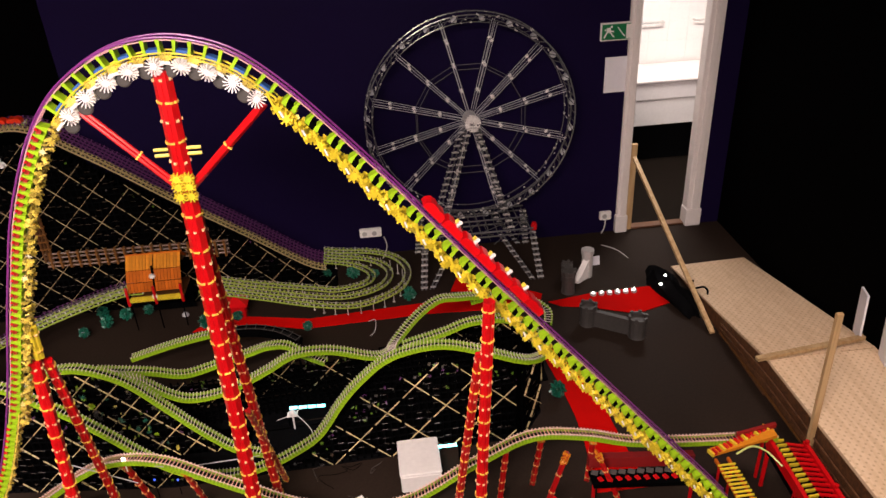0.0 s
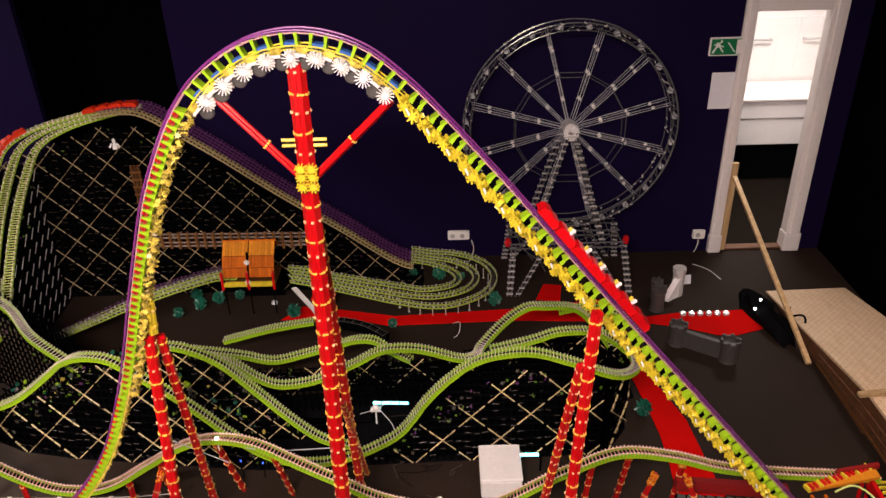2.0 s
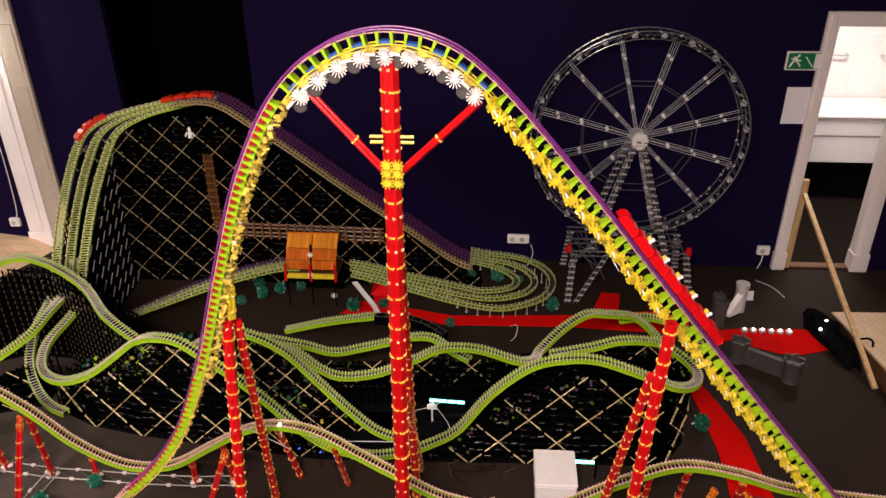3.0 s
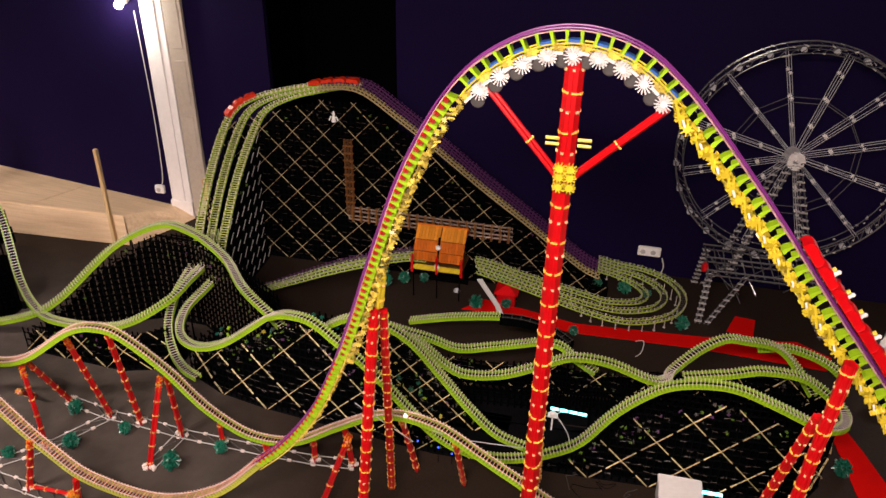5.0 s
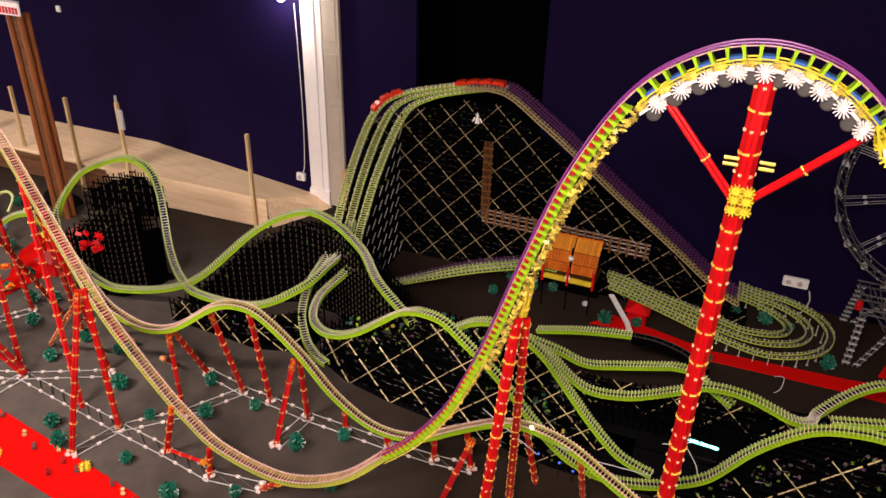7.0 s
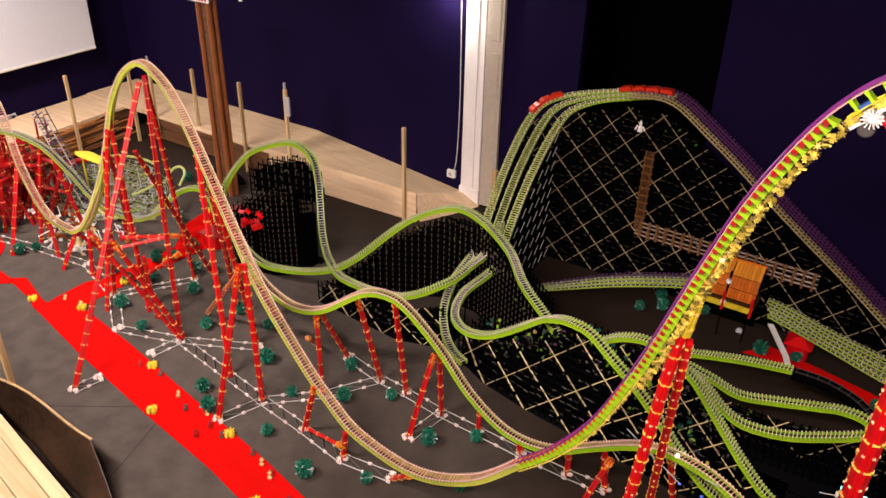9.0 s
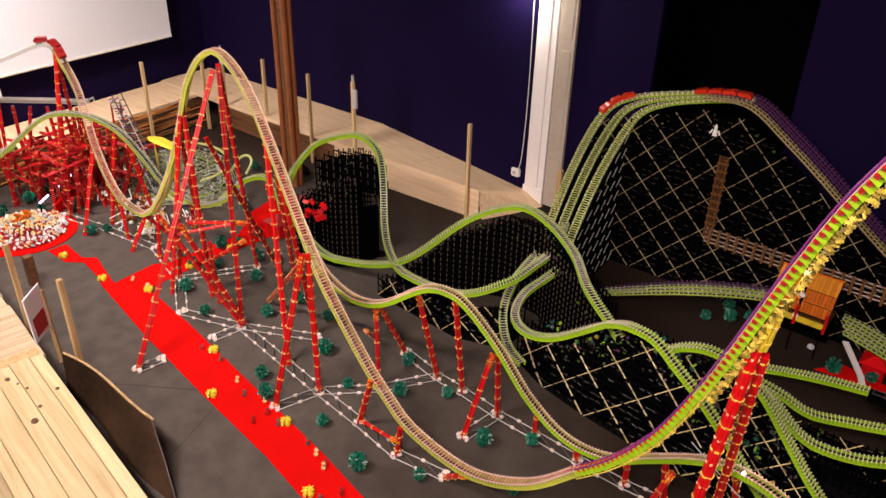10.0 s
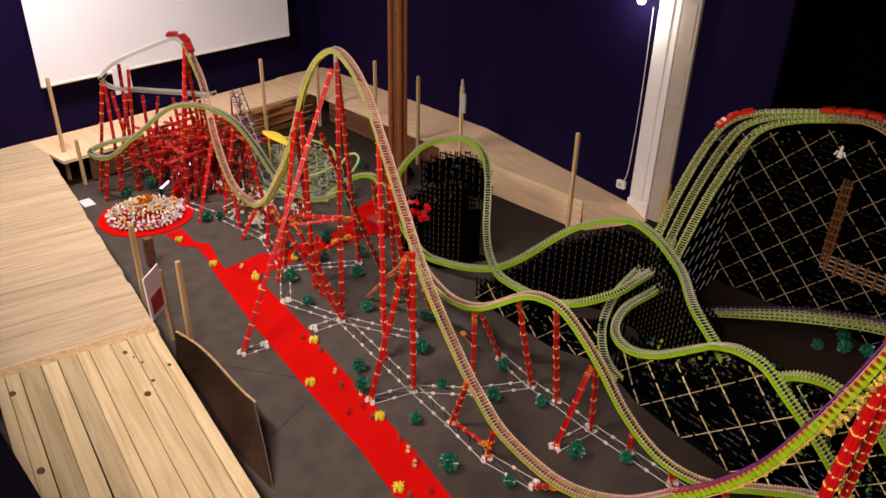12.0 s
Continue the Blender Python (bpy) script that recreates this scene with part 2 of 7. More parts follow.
# ---- mesh helpers ----
class Geo:
    """Collects vertices and faces of one mesh."""

    def __init__(self):
        self.v, self.f = [], []

    def poly(self, pts):
        n = len(self.v)
        self.v += [tuple(p) for p in pts]
        self.f.append(tuple(range(n, n + len(pts))))
        return self

    def box(self, lo, hi, m=None, bevel=0.0):
        """A box; with bevel its upright edges and rims are chamfered."""
        (x0, y0, z0), (x1, y1, z1) = lo, hi
        b = bevel
        if b:
            ring = [(x0 + b, y0), (x1 - b, y0), (x1, y0 + b), (x1, y1 - b), (x1 - b, y1), (x0 + b, y1), (x0, y1 - b), (x0, y0 + b)]
            cx, cy = (x0 + x1) / 2, (y0 + y1) / 2
            inner = [(x + (b if x < cx else -b) * 0.7, y + (b if y < cy else -b) * 0.7) for x, y in ring]
            self.loft([[(x, y, z0) for x, y in inner], [(x, y, z0 + b) for x, y in ring], [(x, y, z1 - b) for x, y in ring], [(x, y, z1) for x, y in inner]], m)
            return self
        p = [(x0, y0, z0), (x1, y0, z0), (x1, y1, z0), (x0, y1, z0), (x0, y0, z1), (x1, y0, z1), (x1, y1, z1), (x0, y1, z1)]
        if m:
            p = [m @ Vector(q) for q in p]
        n = len(self.v)
        self.v += [tuple(q) for q in p]
        self.f += [tuple(n + i for i in q) for q in ((0, 3, 2, 1), (4, 5, 6, 7), (0, 1, 5, 4), (1, 2, 6, 5), (2, 3, 7, 6), (3, 0, 4, 7))]
        return self

    def loft(self, rings, m=None, cap=True, closed=True):
        n, k = len(self.v), len(rings[0])
        for ring in rings:
            self.v += [tuple(m @ Vector(p)) if m else tuple(p) for p in ring]
        for r in range(len(rings) - 1):
            for i in range(k if closed else k - 1):
                j = (i + 1) % k
                self.f.append((n + r * k + i, n + r * k + j, n + (r + 1) * k + j, n + (r + 1) * k + i))
        if cap:
            self.f.append(tuple(n + i for i in reversed(range(k))))
            self.f.append(tuple(n + (len(rings) - 1) * k + i for i in range(k)))
        return self

    def rod(self, a, b, r, seg=6, r2=None):
        a, b = Vector(a), Vector(b)
        d = b - a
        if d.length < 1e-6:
            return self
        q = d.to_track_quat("Z", "Y")
        rings = []
        for c, rad in ((a, r), (b, r if r2 is None else r2)):
            rings.append([c + q @ Vector((rad * math.cos(2 * math.pi * i / seg), rad * math.sin(2 * math.pi * i / seg), 0)) for i in range(seg)])
        return self.loft(rings)

    def pipe(self, pts, r, seg=6, closed=False):
        """A tube along a line of points."""
        pts = [Vector(p) for p in pts]
        rings, side = [], None
        for i, p in enumerate(pts):
            t = (pts[(i + 1) % len(pts)] - pts[i - 1]) if closed else (pts[min(i + 1, len(pts) - 1)] - pts[max(i - 1, 0)])
            t.normalize()
            if side is None:
                side = t.cross(Vector((0, 0, 1)))
                if side.length < 0.1:
                    side = t.cross(Vector((0, 1, 0)))
            side = (side - t * side.dot(t)).normalized()
            up = side.cross(t)
            rings.append([p + side * (r * math.cos(2 * math.pi * k / seg)) + up * (r * math.sin(2 * math.pi * k / seg)) for k in range(seg)])
        if closed:
            rings.append(rings[0])
        return self.loft(rings, cap=not closed)

    def lathe(self, profile, seg=16, m=None):
        rings = [[(r * math.cos(2 * math.pi * i / seg), r * math.sin(2 * math.pi * i / seg), z) for i in range(seg)] for r, z in profile]
        return self.loft(rings, m)

    def ball(self, c, r, seg=8):
        c = Vector(c)
        prof = [(max(1e-4, r * math.sin(math.pi * k / 5)), -r * math.cos(math.pi * k / 5)) for k in range(6)]
        return self.lathe(prof, seg, Matrix.Translation(c))

    def star(self, m, r, spokes=8, thick=0.35):
        """A rod connector: a hub with short arms round it, one solid piece."""
        ring = []
        for k in range(spokes):
            a = 2 * math.pi * k / spokes
            w = 0.42 * math.pi / spokes
            for da, rad in ((-w * 0.62, r), (w * 0.62, r), (w * 1.25, r * 0.52), (2 * math.pi / spokes - w * 1.25, r * 0.52)):
                ring.append((rad * math.cos(a + da), rad * math.sin(a + da)))
        return self.loft([[(x, y, -r * thick) for x, y in ring], [(x, y, r * thick) for x, y in ring]], m)

    def star_stack(self, levels, spokes, m=None):
        """Connectors on one axle, a single solid. levels: (height, radius)."""
        rows = []
        for z, r in levels:
            ring = []
            for k in range(spokes):
                a, w = 2 * math.pi * k / spokes, 0.42 * math.pi / spokes
                for da, f in ((-w * 0.62, 1.0), (w * 0.62, 1.0), (w * 1.1, 0.34), (2 * math.pi / spokes - w * 1.1, 0.34)):
                    rad = max(r * f, 0.006)
                    ring.append((rad * math.cos(a + da), rad * math.sin(a + da), z))
            rows.append(ring)
        return self.loft(rows, m)

    def mesh(self, name, mat, smooth=False):
        me = bpy.data.meshes.new(name)
        me.from_pydata(self.v, [], self.f)
        me.materials.append(mat)
        if smooth:
            me.shade_smooth()
            me.set_sharp_from_angle(angle=radians(40))
        me.update()
        return me


def part(name, geo, mat, parent=None, label="", kind="", smooth=False):
    ob = new(name, geo.mesh(name, mat, smooth))
    if parent:
        ob.parent = parent
    return tagged(ob, label=label, kind=kind)


def piece(name, me, m, parent):
    """Another object on a mesh that is already there."""
    ob = new(name, me)
    ob.parent = parent
    ob.matrix_basis = m
    return ob


def thing(name, label, category, group="", kind="", at=(0, 0, 0)):
    ob = new(name)
    ob.empty_display_size = 0.05
    return tagged(ob, label, category, group, kind)


def structure(name, geo, mat, label, category=""):
    return tagged(part(name, geo, mat), label, category or name.split("_")[0], kind="structure")


def spline(pts, step=0.03, closed=False):
    """Points at even steps along a smooth curve through the given ones."""
    p = [Vector(q) for q in pts]
    n = len(p)
    dense = []
    for i in range(n if closed else n - 1):
        a, b, c, d = (p[(i + k) % n] if closed else p[min(max(i + k, 0), n - 1)] for k in (-1, 0, 1, 2))
        for k in range(14):
            t = k / 14
            dense.append(0.5 * ((2 * b) + (c - a) * t + (2 * a - 5 * b + 4 * c - d) * t * t + (3 * b - a - 3 * c + d) * t ** 3))
    dense.append(p[0] if closed else p[-1])
    out, need = [dense[0]], step
    for a, b in zip(dense, dense[1:]):
        length = (b - a).length
        done = 0.0
        while length - done >= need:
            done += need
            out.append(a.lerp(b, done / length))
            need = step
        need -= length - done
    return out


# ---- the room ----
BED_SEAM = material("dark_floor_seam", (0.016, 0.013, 0.012), 0.8, vary=0.3)
BACK, LEFT, RIGHT, TOP = 5.53, -8.75, 3.06, 4.2
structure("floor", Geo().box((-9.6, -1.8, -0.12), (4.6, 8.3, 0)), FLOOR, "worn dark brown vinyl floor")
structure("ceiling", Geo().box((-9.6, -1.8, TOP), (4.6, 8.3, TOP + 0.12)), CEIL, "plain grey ceiling over the hall")
for p, q_ in (((-4.9, 1.36), (-4.0, 1.98)), ((-3.6, 0.9), (-4.0, 1.98))):
    d = Vector((q_[0] - p[0], q_[1] - p[1], 0))
    structure("floor_seam", Geo().box((0, -0.002, 0.0), (d.length, 0.002, 0.0012), pose(p[0], p[1], 0, 0, 0, math.degrees(math.atan2(d.y, d.x)))), BED_SEAM, "dark seam between two vinyl sheets", "seam")
DOOR = (2.22, 2.76, 1.97)
RECESS = (-3.13, -2.05)
g = Geo()
for x0, x1, z0 in ((-9.6, RECESS[0], 0), (RECESS[1], DOOR[0], 0), (DOOR[0], DOOR[1], DOOR[2]), (DOOR[1], 4.6, 0)):
    g.box((x0, BACK, z0), (x1, BACK + 0.06, TOP))
structure("wall_north", g, WALL, "deep purple painted wall of the hall", "wall")
structure("recess_north", Geo().box((RECESS[0] - 0.1, BACK + 0.75, 0), (RECESS[1] + 0.1, BACK + 0.83, TOP)), BLACKWALL, "black painted back of a recess in the wall", "wall")
for x in (RECESS[0] - 0.1, RECESS[1]):
    structure("recess_cheek", Geo().box((x, BACK + 0.063, 0), (x + 0.1, BACK + 0.745, TOP)), BLACKWALL, "black painted cheek of a recess in the wall", "wall")
m_end = pose(-8.78, 3.0, 0, 0, 0, 6.5)
structure("wall_west", Geo().box((-0.16, -5.2, 0), (0, 2.75, TOP), m_end), WALL, "deep purple painted end wall behind the screen", "wall")
structure("wall_east", Geo().box((RIGHT, -1.8, 0), (RIGHT + 0.15, BACK - 0.003, TOP)), BLACKWALL, "near-black side wall", "wall")
structure("wall_south", Geo().box((-9.6, -1.8, 0), (4.6, -1.65, TOP)), WALL, "dark purple wall behind the viewer", "wall")
structure("parapet_south", Geo().box((-9.3, -0.13, 0), (RIGHT, 0.05, 1.80)), PARAPET, "dark purple low wall beside the walkway", "wall")

# washroom behind the open doorway
structure("wall_washroom", Geo().box((1.2, 7.4, 0), (4.5, 7.5, 2.6)).box((1.2, 5.61, 0), (1.3, 7.4, 2.6)).box((4.4, 5.61, 0), (4.5, 7.4, 2.6)), WHITE, "white painted washroom wall", "wall")
structure("ceiling_washroom", Geo().box((1.2, 5.61, 2.6), (4.5, 7.5, 2.7)), WHITE, "white washroom ceiling", "ceiling")
structure("floor_washroom", Geo().box((1.3, 5.61, 0.003), (4.4, 7.4, 0.008)), material("dark_washroom_floor", (0.010, 0.007, 0.005), 0.8, spec=0.05), "dark washroom floor", "floor")
tiles = tagged(part("tiling_washroom", Geo().box((1.3, 7.385, 0), (4.4, 7.399, 1.5)), material("pale_grout", (0.80, 0.77, 0.74), 0.8)), "white glazed tiles on the washroom wall", "tiles", kind="structure")
tile_me = Geo().box((0.0007, 0, 0.0007), (0.1993, -0.002, 0.1993)).mesh("tile", TILE)
for i in range(14):
    for k in range(7):
        piece("tile", tile_me, pose(1.6 + i * 0.2, 7.384, 0.1 + k * 0.2), tiles)
basin = thing("wash_trough", "long white ceramic wash trough on the washroom wall", "basin")
part("rim", Geo().box((2.0, 6.80, 0.855), (4.2, 7.36, 0.885), bevel=0.01), WHITE, basin, smooth=False)
part("bowl", Geo().box((2.01, 6.82, 0.68), (4.19, 7.36, 0.852), bevel=0.012), material("shaded_ceramic", (0.78, 0.74, 0.72), 0.3, vary=0.05), basin)
# Added black panel that stands for the shade below the trough
part("trough_shade", Geo().box((2.02, 6.95, 0.009), (4.18, 6.97, 0.415)), CLOTH, basin)
part("front_panel", Geo().box((2.02, 6.83, 0.42), (4.18, 6.93, 0.676), bevel=0.004), TILE, basin)
tap = Geo().pipe(spline([(2.72, 7.36, 1.15), (2.72, 7.20, 1.16), (2.72, 7.14, 1.12), (2.72, 7.14, 1.06)], 0.02), 0.012)
tap.box((2.69, 7.34, 1.10), (2.75, 7.37, 1.20))
tagged(part("tap", tap, material("chrome", (0.6, 0.6, 0.6), 0.15, metal=1.0, vary=0.05)), "chrome wall tap above the wash trough", "tap")
for x in (2.85, 3.45):
    tagged(part("grab_bar", Geo().rod((x, 7.33, 1.30), (x + 0.28, 7.33, 1.30), 0.009).rod((x, 7.33, 1.30), (x, 7.39, 1.30), 0.009).rod((x + 0.28, 7.33, 1.30), (x + 0.28, 7.39, 1.30), 0.009), GREY), "slim grey rail on the washroom wall", "rail", "washroom rails")


def casing(name, x, w, top, label):
    """One upright of a door casing with a plinth block and stepped mouldings."""
    c = thing(name, label, "door frame", kind="structure")
    part("upright", Geo().box((x, BACK - 0.028, 0.16), (x + w, BACK + 0.075, top), bevel=0.006), WHITE, c)
    part("moulding", Geo().box((x + w * 0.3, BACK - 0.040, 0.16), (x + w * 0.7, BACK - 0.026, top), bevel=0.004), WHITE, c)
    part("plinth", Geo().box((x - 0.008, BACK - 0.046, 0), (x + w + 0.008, BACK + 0.075, 0.16), bevel=0.006), WHITE, c)
    return c


casing("door_frame_1", DOOR[0] - 0.085, 0.089, DOOR[2] + 0.10, "white moulded door casing with plinth")
casing("door_frame_2", DOOR[1] - 0.004, 0.12, DOOR[2] + 0.10, "white moulded door casing with plinth")
structure("door_head_1", Geo().box((DOOR[0], BACK - 0.028, DOOR[2]), (DOOR[1], BACK + 0.075, DOOR[2] + 0.10), bevel=0.006), WHITE, "white moulded head of the doorway", "door frame")
structure("threshold_1", Geo().box((DOOR[0], BACK - 0.01, 0.003), (DOOR[1], BACK + 0.07, 0.02), bevel=0.004), DARKWOOD, "worn wooden door sill", "sill")
structure("door_lining_1", Geo().box((DOOR[0] + 0.004, BACK - 0.035, 0.02), (DOOR[0] + 0.05, BACK - 0.005, 0.80)), POSTWOOD, "bare wooden board on the door casing", "board")

# white casing and panelled leaf further along the wall
casing("door_frame_3", -4.20, 0.20, 3.1, "tall white moulded door casing with plinth")
leaf = thing("door_1", "cream panelled door leaf beside its white casing", "door", kind="structure")
part("leaf", Geo().box((-3.975, BACK - 0.05, 0.03), (-3.815, BACK - 0.012, 3.0), bevel=0.004), CREAMDOOR, leaf)
for k in range(6):
    part("panel", Geo().box((-3.945, BACK - 0.054, 0.12 + 0.48 * k), (-3.845, BACK - 0.049, 0.50 + 0.48 * k), bevel=0.002), CREAMDOOR, leaf)
structure("door_post_1", Geo().box((-3.81, BACK - 0.13, 0), (-3.765, BACK - 0.085, 0.44), bevel=0.004), POSTWOOD, "short bare wooden post by the door", "post")
spot = thing("clip_lamp", "bright clip-on lamp on the white casing", "lamp")
part("housing", Geo().lathe([(0.03, 0), (0.045, 0.02), (0.045, 0.08), (0.02, 0.11)], 14, pose(-4.30, BACK - 0.10, 1.92, -60)), GREY, spot)
part("bulb", Geo().ball((-4.30, BACK - 0.14, 1.90), 0.035), BULB, spot)
lamp = bpy.data.lights.new("clip_lamp_light", "POINT")
lamp.energy, lamp.color, lamp.shadow_soft_size = 16, (1.0, 0.93, 0.85), 0.05
new("clip_lamp_light", lamp).location = (-4.32, BACK - 0.20, 1.87)

# sockets, papers and the sign on the wall
def socket(x, z, w, label):
    s = thing("wall_socket", label, "socket", "wall sockets")
    part("plate", Geo().box((x, BACK - 0.035, z), (x + w, BACK, z + 0.075), bevel=0.006), CREAM, s)
    for k in range(max(1, round(w / 0.08))):
        part("outlet", Geo().lathe([(0.02, 0), (0.02, 0.004)], 12, pose(x + 0.04 + 0.08 * k, BACK - 0.0355, z + 0.037, 90)), GREY, s)
    return s


socket(-0.045, 0.175, 0.18, "triple white wall socket above the floor")
socket(1.99, 0.13, 0.10, "double white wall socket by the doorway")
socket(-4.355, 0.205, 0.09, "double white wall socket by the white casing")
for pts in ([(0.15, BACK - 0.03, 0.17), (0.17, BACK - 0.05, 0.10), (0.15, BACK - 0.05, 0.02), (0.12, BACK - 0.12, 0.006)], [(2.04, BACK - 0.03, 0.17), (2.03, BACK - 0.05, 0.08), (2.00, BACK - 0.06, 0.006)], [(-4.29, BACK - 0.03, 0.27), (-4.245, BACK - 0.04, 0.42), (-4.225, BACK - 0.045, 1.0), (-4.235, BACK - 0.05, 1.85)]):
    tagged(part("power_cable", Geo().pipe(spline(pts, 0.02), 0.004), CABLE), "thin pale power cable from a wall socket", "cable", "power cables")
sign = thing("exit_sign", "green emergency exit sign with white symbol", "sign")
part("frame", Geo().box((1.91, BACK - 0.022, 1.655), (2.175, BACK, 1.79), bevel=0.004), CREAM, sign)
part("face", Geo().box((1.92, BACK - 0.026, 1.665), (2.165, BACK - 0.0225, 1.78)), SIGN, sign)
part("door_symbol", Geo().box((2.105, BACK - 0.030, 1.67), (2.155, BACK - 0.027, 1.775)), CREAM, sign)
part("running_symbol", Geo().box((1.955, BACK - 0.030, 1.72), (1.985, BACK - 0.027, 1.755)).rod((1.99, BACK - 0.028, 1.77), (1.991, BACK - 0.0285, 1.755), 0.008).rod((1.94, BACK - 0.028, 1.74), (2.01, BACK - 0.028, 1.725), 0.005).rod((1.96, BACK - 0.028, 1.725), (1.935, BACK - 0.028, 1.68), 0.006).rod((1.98, BACK - 0.028, 1.725), (2.01, BACK - 0.028, 1.685), 0.006), CREAM, sign)
part("arrow", Geo().rod((2.04, BACK - 0.028, 1.755), (2.095, BACK - 0.028, 1.685), 0.005), CREAM, sign)
notice = thing("notice_paper", "plain white notice paper on the purple wall", "paper")
part("sheet", Geo().box((1.965, BACK - 0.006, 1.245), (2.165, BACK, 1.525)), PAPER, notice)

# projection screen on the end wall
sc = thing("projection_screen", "large white projection screen on the end wall", "screen")
part("fabric", Geo().box((0.12, -1.05, 0.82), (0.128, 1.96, 3.4), m_end), SCREEN, sc)
part("weight_bar", Geo().rod(m_end @ Vector((0.124, -1.05, 0.815)), m_end @ Vector((0.124, 1.96, 0.815)), 0.016), CREAM, sc)
tagged(part("hanging_paper", Geo().box((0.132, -0.34, 0.58), (0.138, -0.15, 0.85), m_end), PAPER), "small white paper hanging below the screen", "paper")

# ---- wooden walkways ----
DECK = 0.29
# level deck along the purple wall and the end wall, plywood sheets on dark joists
deck = thing("walkway_north", "pale plywood walkway along the purple wall", "walkway", kind="structure")
for x0, x1 in ((-9.02, -7.5), (-7.495, -6.75), (-6.745, -6.0)):
    part("sheet", Geo().box((x0, 4.80, DECK - 0.03), (x1, BACK - 0.004, DECK), bevel=0.003), PLY, deck)
part("fascia", Geo().box((-7.9, 4.815, 0.02), (-6.0, 4.84, DECK - 0.034)), DARKWOOD, deck)
part("joist", Geo().box((-7.9, 5.2, 0), (-6.0, 5.26, DECK - 0.034)), DARKWOOD, deck)
ramp = thing("ramp_north", "pale plywood ramp down to the white casing", "ramp", kind="structure")


def ramp_z(u, v):
    """Height of the twisted ramp: u along the wall, v from its front edge to the wall."""
    front, back = 0.302 - 0.022 * u, 0.285 - 0.20 * u
    return front + (back - front) * v


for u0, u1 in ((0.0, 0.495), (0.5, 1.0)):
    rows = []
    for k in range(6):
        u = u0 + (u1 - u0) * k / 5
        x = -6.0 + 1.72 * u
        y0 = 4.815 + 0.065 * u
        line = [(x + 0.12 * u * v, y0 + (BACK - 0.006 - y0) * v, ramp_z(u, v)) for v in (0, 0.25, 0.5, 0.75, 1)]
        rows.append(line + [(px_, py_, pz_ - 0.02) for px_, py_, pz_ in reversed(line)])
    part("sheet", Geo().loft(rows), PLY, ramp)
part("fascia", Geo().loft([[(-6.0, 4.800, 0.003), (-6.0, 4.814, 0.003), (-6.0, 4.814, 0.296), (-6.0, 4.800, 0.296)], [(-4.262, 4.872, 0.003), (-4.262, 4.884, 0.003), (-4.262, 4.884, 0.274), (-4.262, 4.872, 0.274)]]), PLY, ramp)
part("end_sheet", Geo().loft([[(-4.278, 4.882, 0.278), (-4.20, 5.2, 0.185), (-4.158, BACK - 0.006, 0.085)], [(-4.22, 4.90, 0.008), (-4.08, 5.2, 0.006), (-3.97, BACK - 0.05, 0.006)], [(-4.24, 4.90, 0.003), (-4.10, 5.2, 0.003), (-3.99, BACK - 0.05, 0.003)], [(-4.29, 4.884, 0.26), (-4.215, 5.2, 0.165), (-4.17, BACK - 0.006, 0.065)]]), PLY, ramp)
endd = thing("walkway_west", "pale plywood walkway below the screen", "walkway", kind="structure")
for y0, y1 in ((-1.25, 0.0), (0.005, 1.0), (1.005, 1.87)):
    part("sheet", Geo().box((0.02, y0, DECK - 0.036), (0.72, y1, DECK - 0.006), m_end), PLY, endd)
part("fascia", Geo().box((0.69, -1.0, 0.02), (0.71, 1.86, DECK - 0.040), m_end), DARKWOOD, endd)
rl = random.Random(17)
for k in range(22):
    z = 0.02 + 0.012 * k
    out = 0.76 + 0.10 * (1 - k / 21) + rl.uniform(0, 0.04)
    y0, y1 = -0.95 + rl.uniform(0, 0.9), 1.80 - rl.uniform(0, 0.5)
    pts = [m_end @ Vector((out + rl.uniform(-0.012, 0.012), y0 + (y1 - y0) * j / 4, max(0.012, z + rl.uniform(-0.02, 0.02)))) for j in range(5)]
    part("batten", Geo().pipe(spline(pts, 0.15), rl.uniform(0.006, 0.010)), (COPPER, DARKWOOD, COPPER)[k % 3], endd, "glossy copper-brown rods stacked along the walkway" if k == 0 else "")

# walkway beside the low wall: lengthwise boards near, crosswise boards beyond
m_walk = pose(-4.79, 1.28, 0, 0, 0, -8.4)
near = thing("walkway_south", "knotty pine boards laid lengthwise on a walkway", "walkway", kind="structure")
at = 0.0
for k, bw in enumerate((0.072, 0.108, 0.096, 0.122, 0.070, 0.104, 0.090, 0.112, 0.076, 0.060)):
    me_board = Geo().box((0, -bw + 0.004, DECK - 0.012), (2.9, 0, DECK + 0.016), bevel=0.003).mesh("board", PLANK)
    piece("board", me_board, m_walk @ pose(random.uniform(-0.010, 0.010), -at, random.uniform(-0.004, 0.002), 0, 0, random.uniform(-0.15, 0.15)), near)
    at += bw
knot = Geo().lathe([(0.013, 0), (0.010, 0.0022), (0.0005, 0.0026)], 9).mesh("knot", material("dark_knot", (0.10, 0.045, 0.015), 0.6, vary=0.3))
rk = random.Random(5)
for k in range(34):
    s = rk.uniform(0.5, 1.6)
    piece("knot", knot, m_walk @ pose(rk.uniform(0.1, 2.4), -rk.uniform(0.04, 0.88), DECK + 0.0145) @ Matrix.Diagonal((s * 1.4, s, 1, 1)), near)
part("bearer", Geo().box((0, -0.06, 0), (2.9, -0.02, DECK - 0.016), m_walk).box((0, -0.88, 0), (2.9, -0.84, DECK - 0.016), m_walk), DARKWOOD, near)
far = thing("walkway_south_far", "pine boards laid crosswise on a walkway", "walkway", kind="structure")
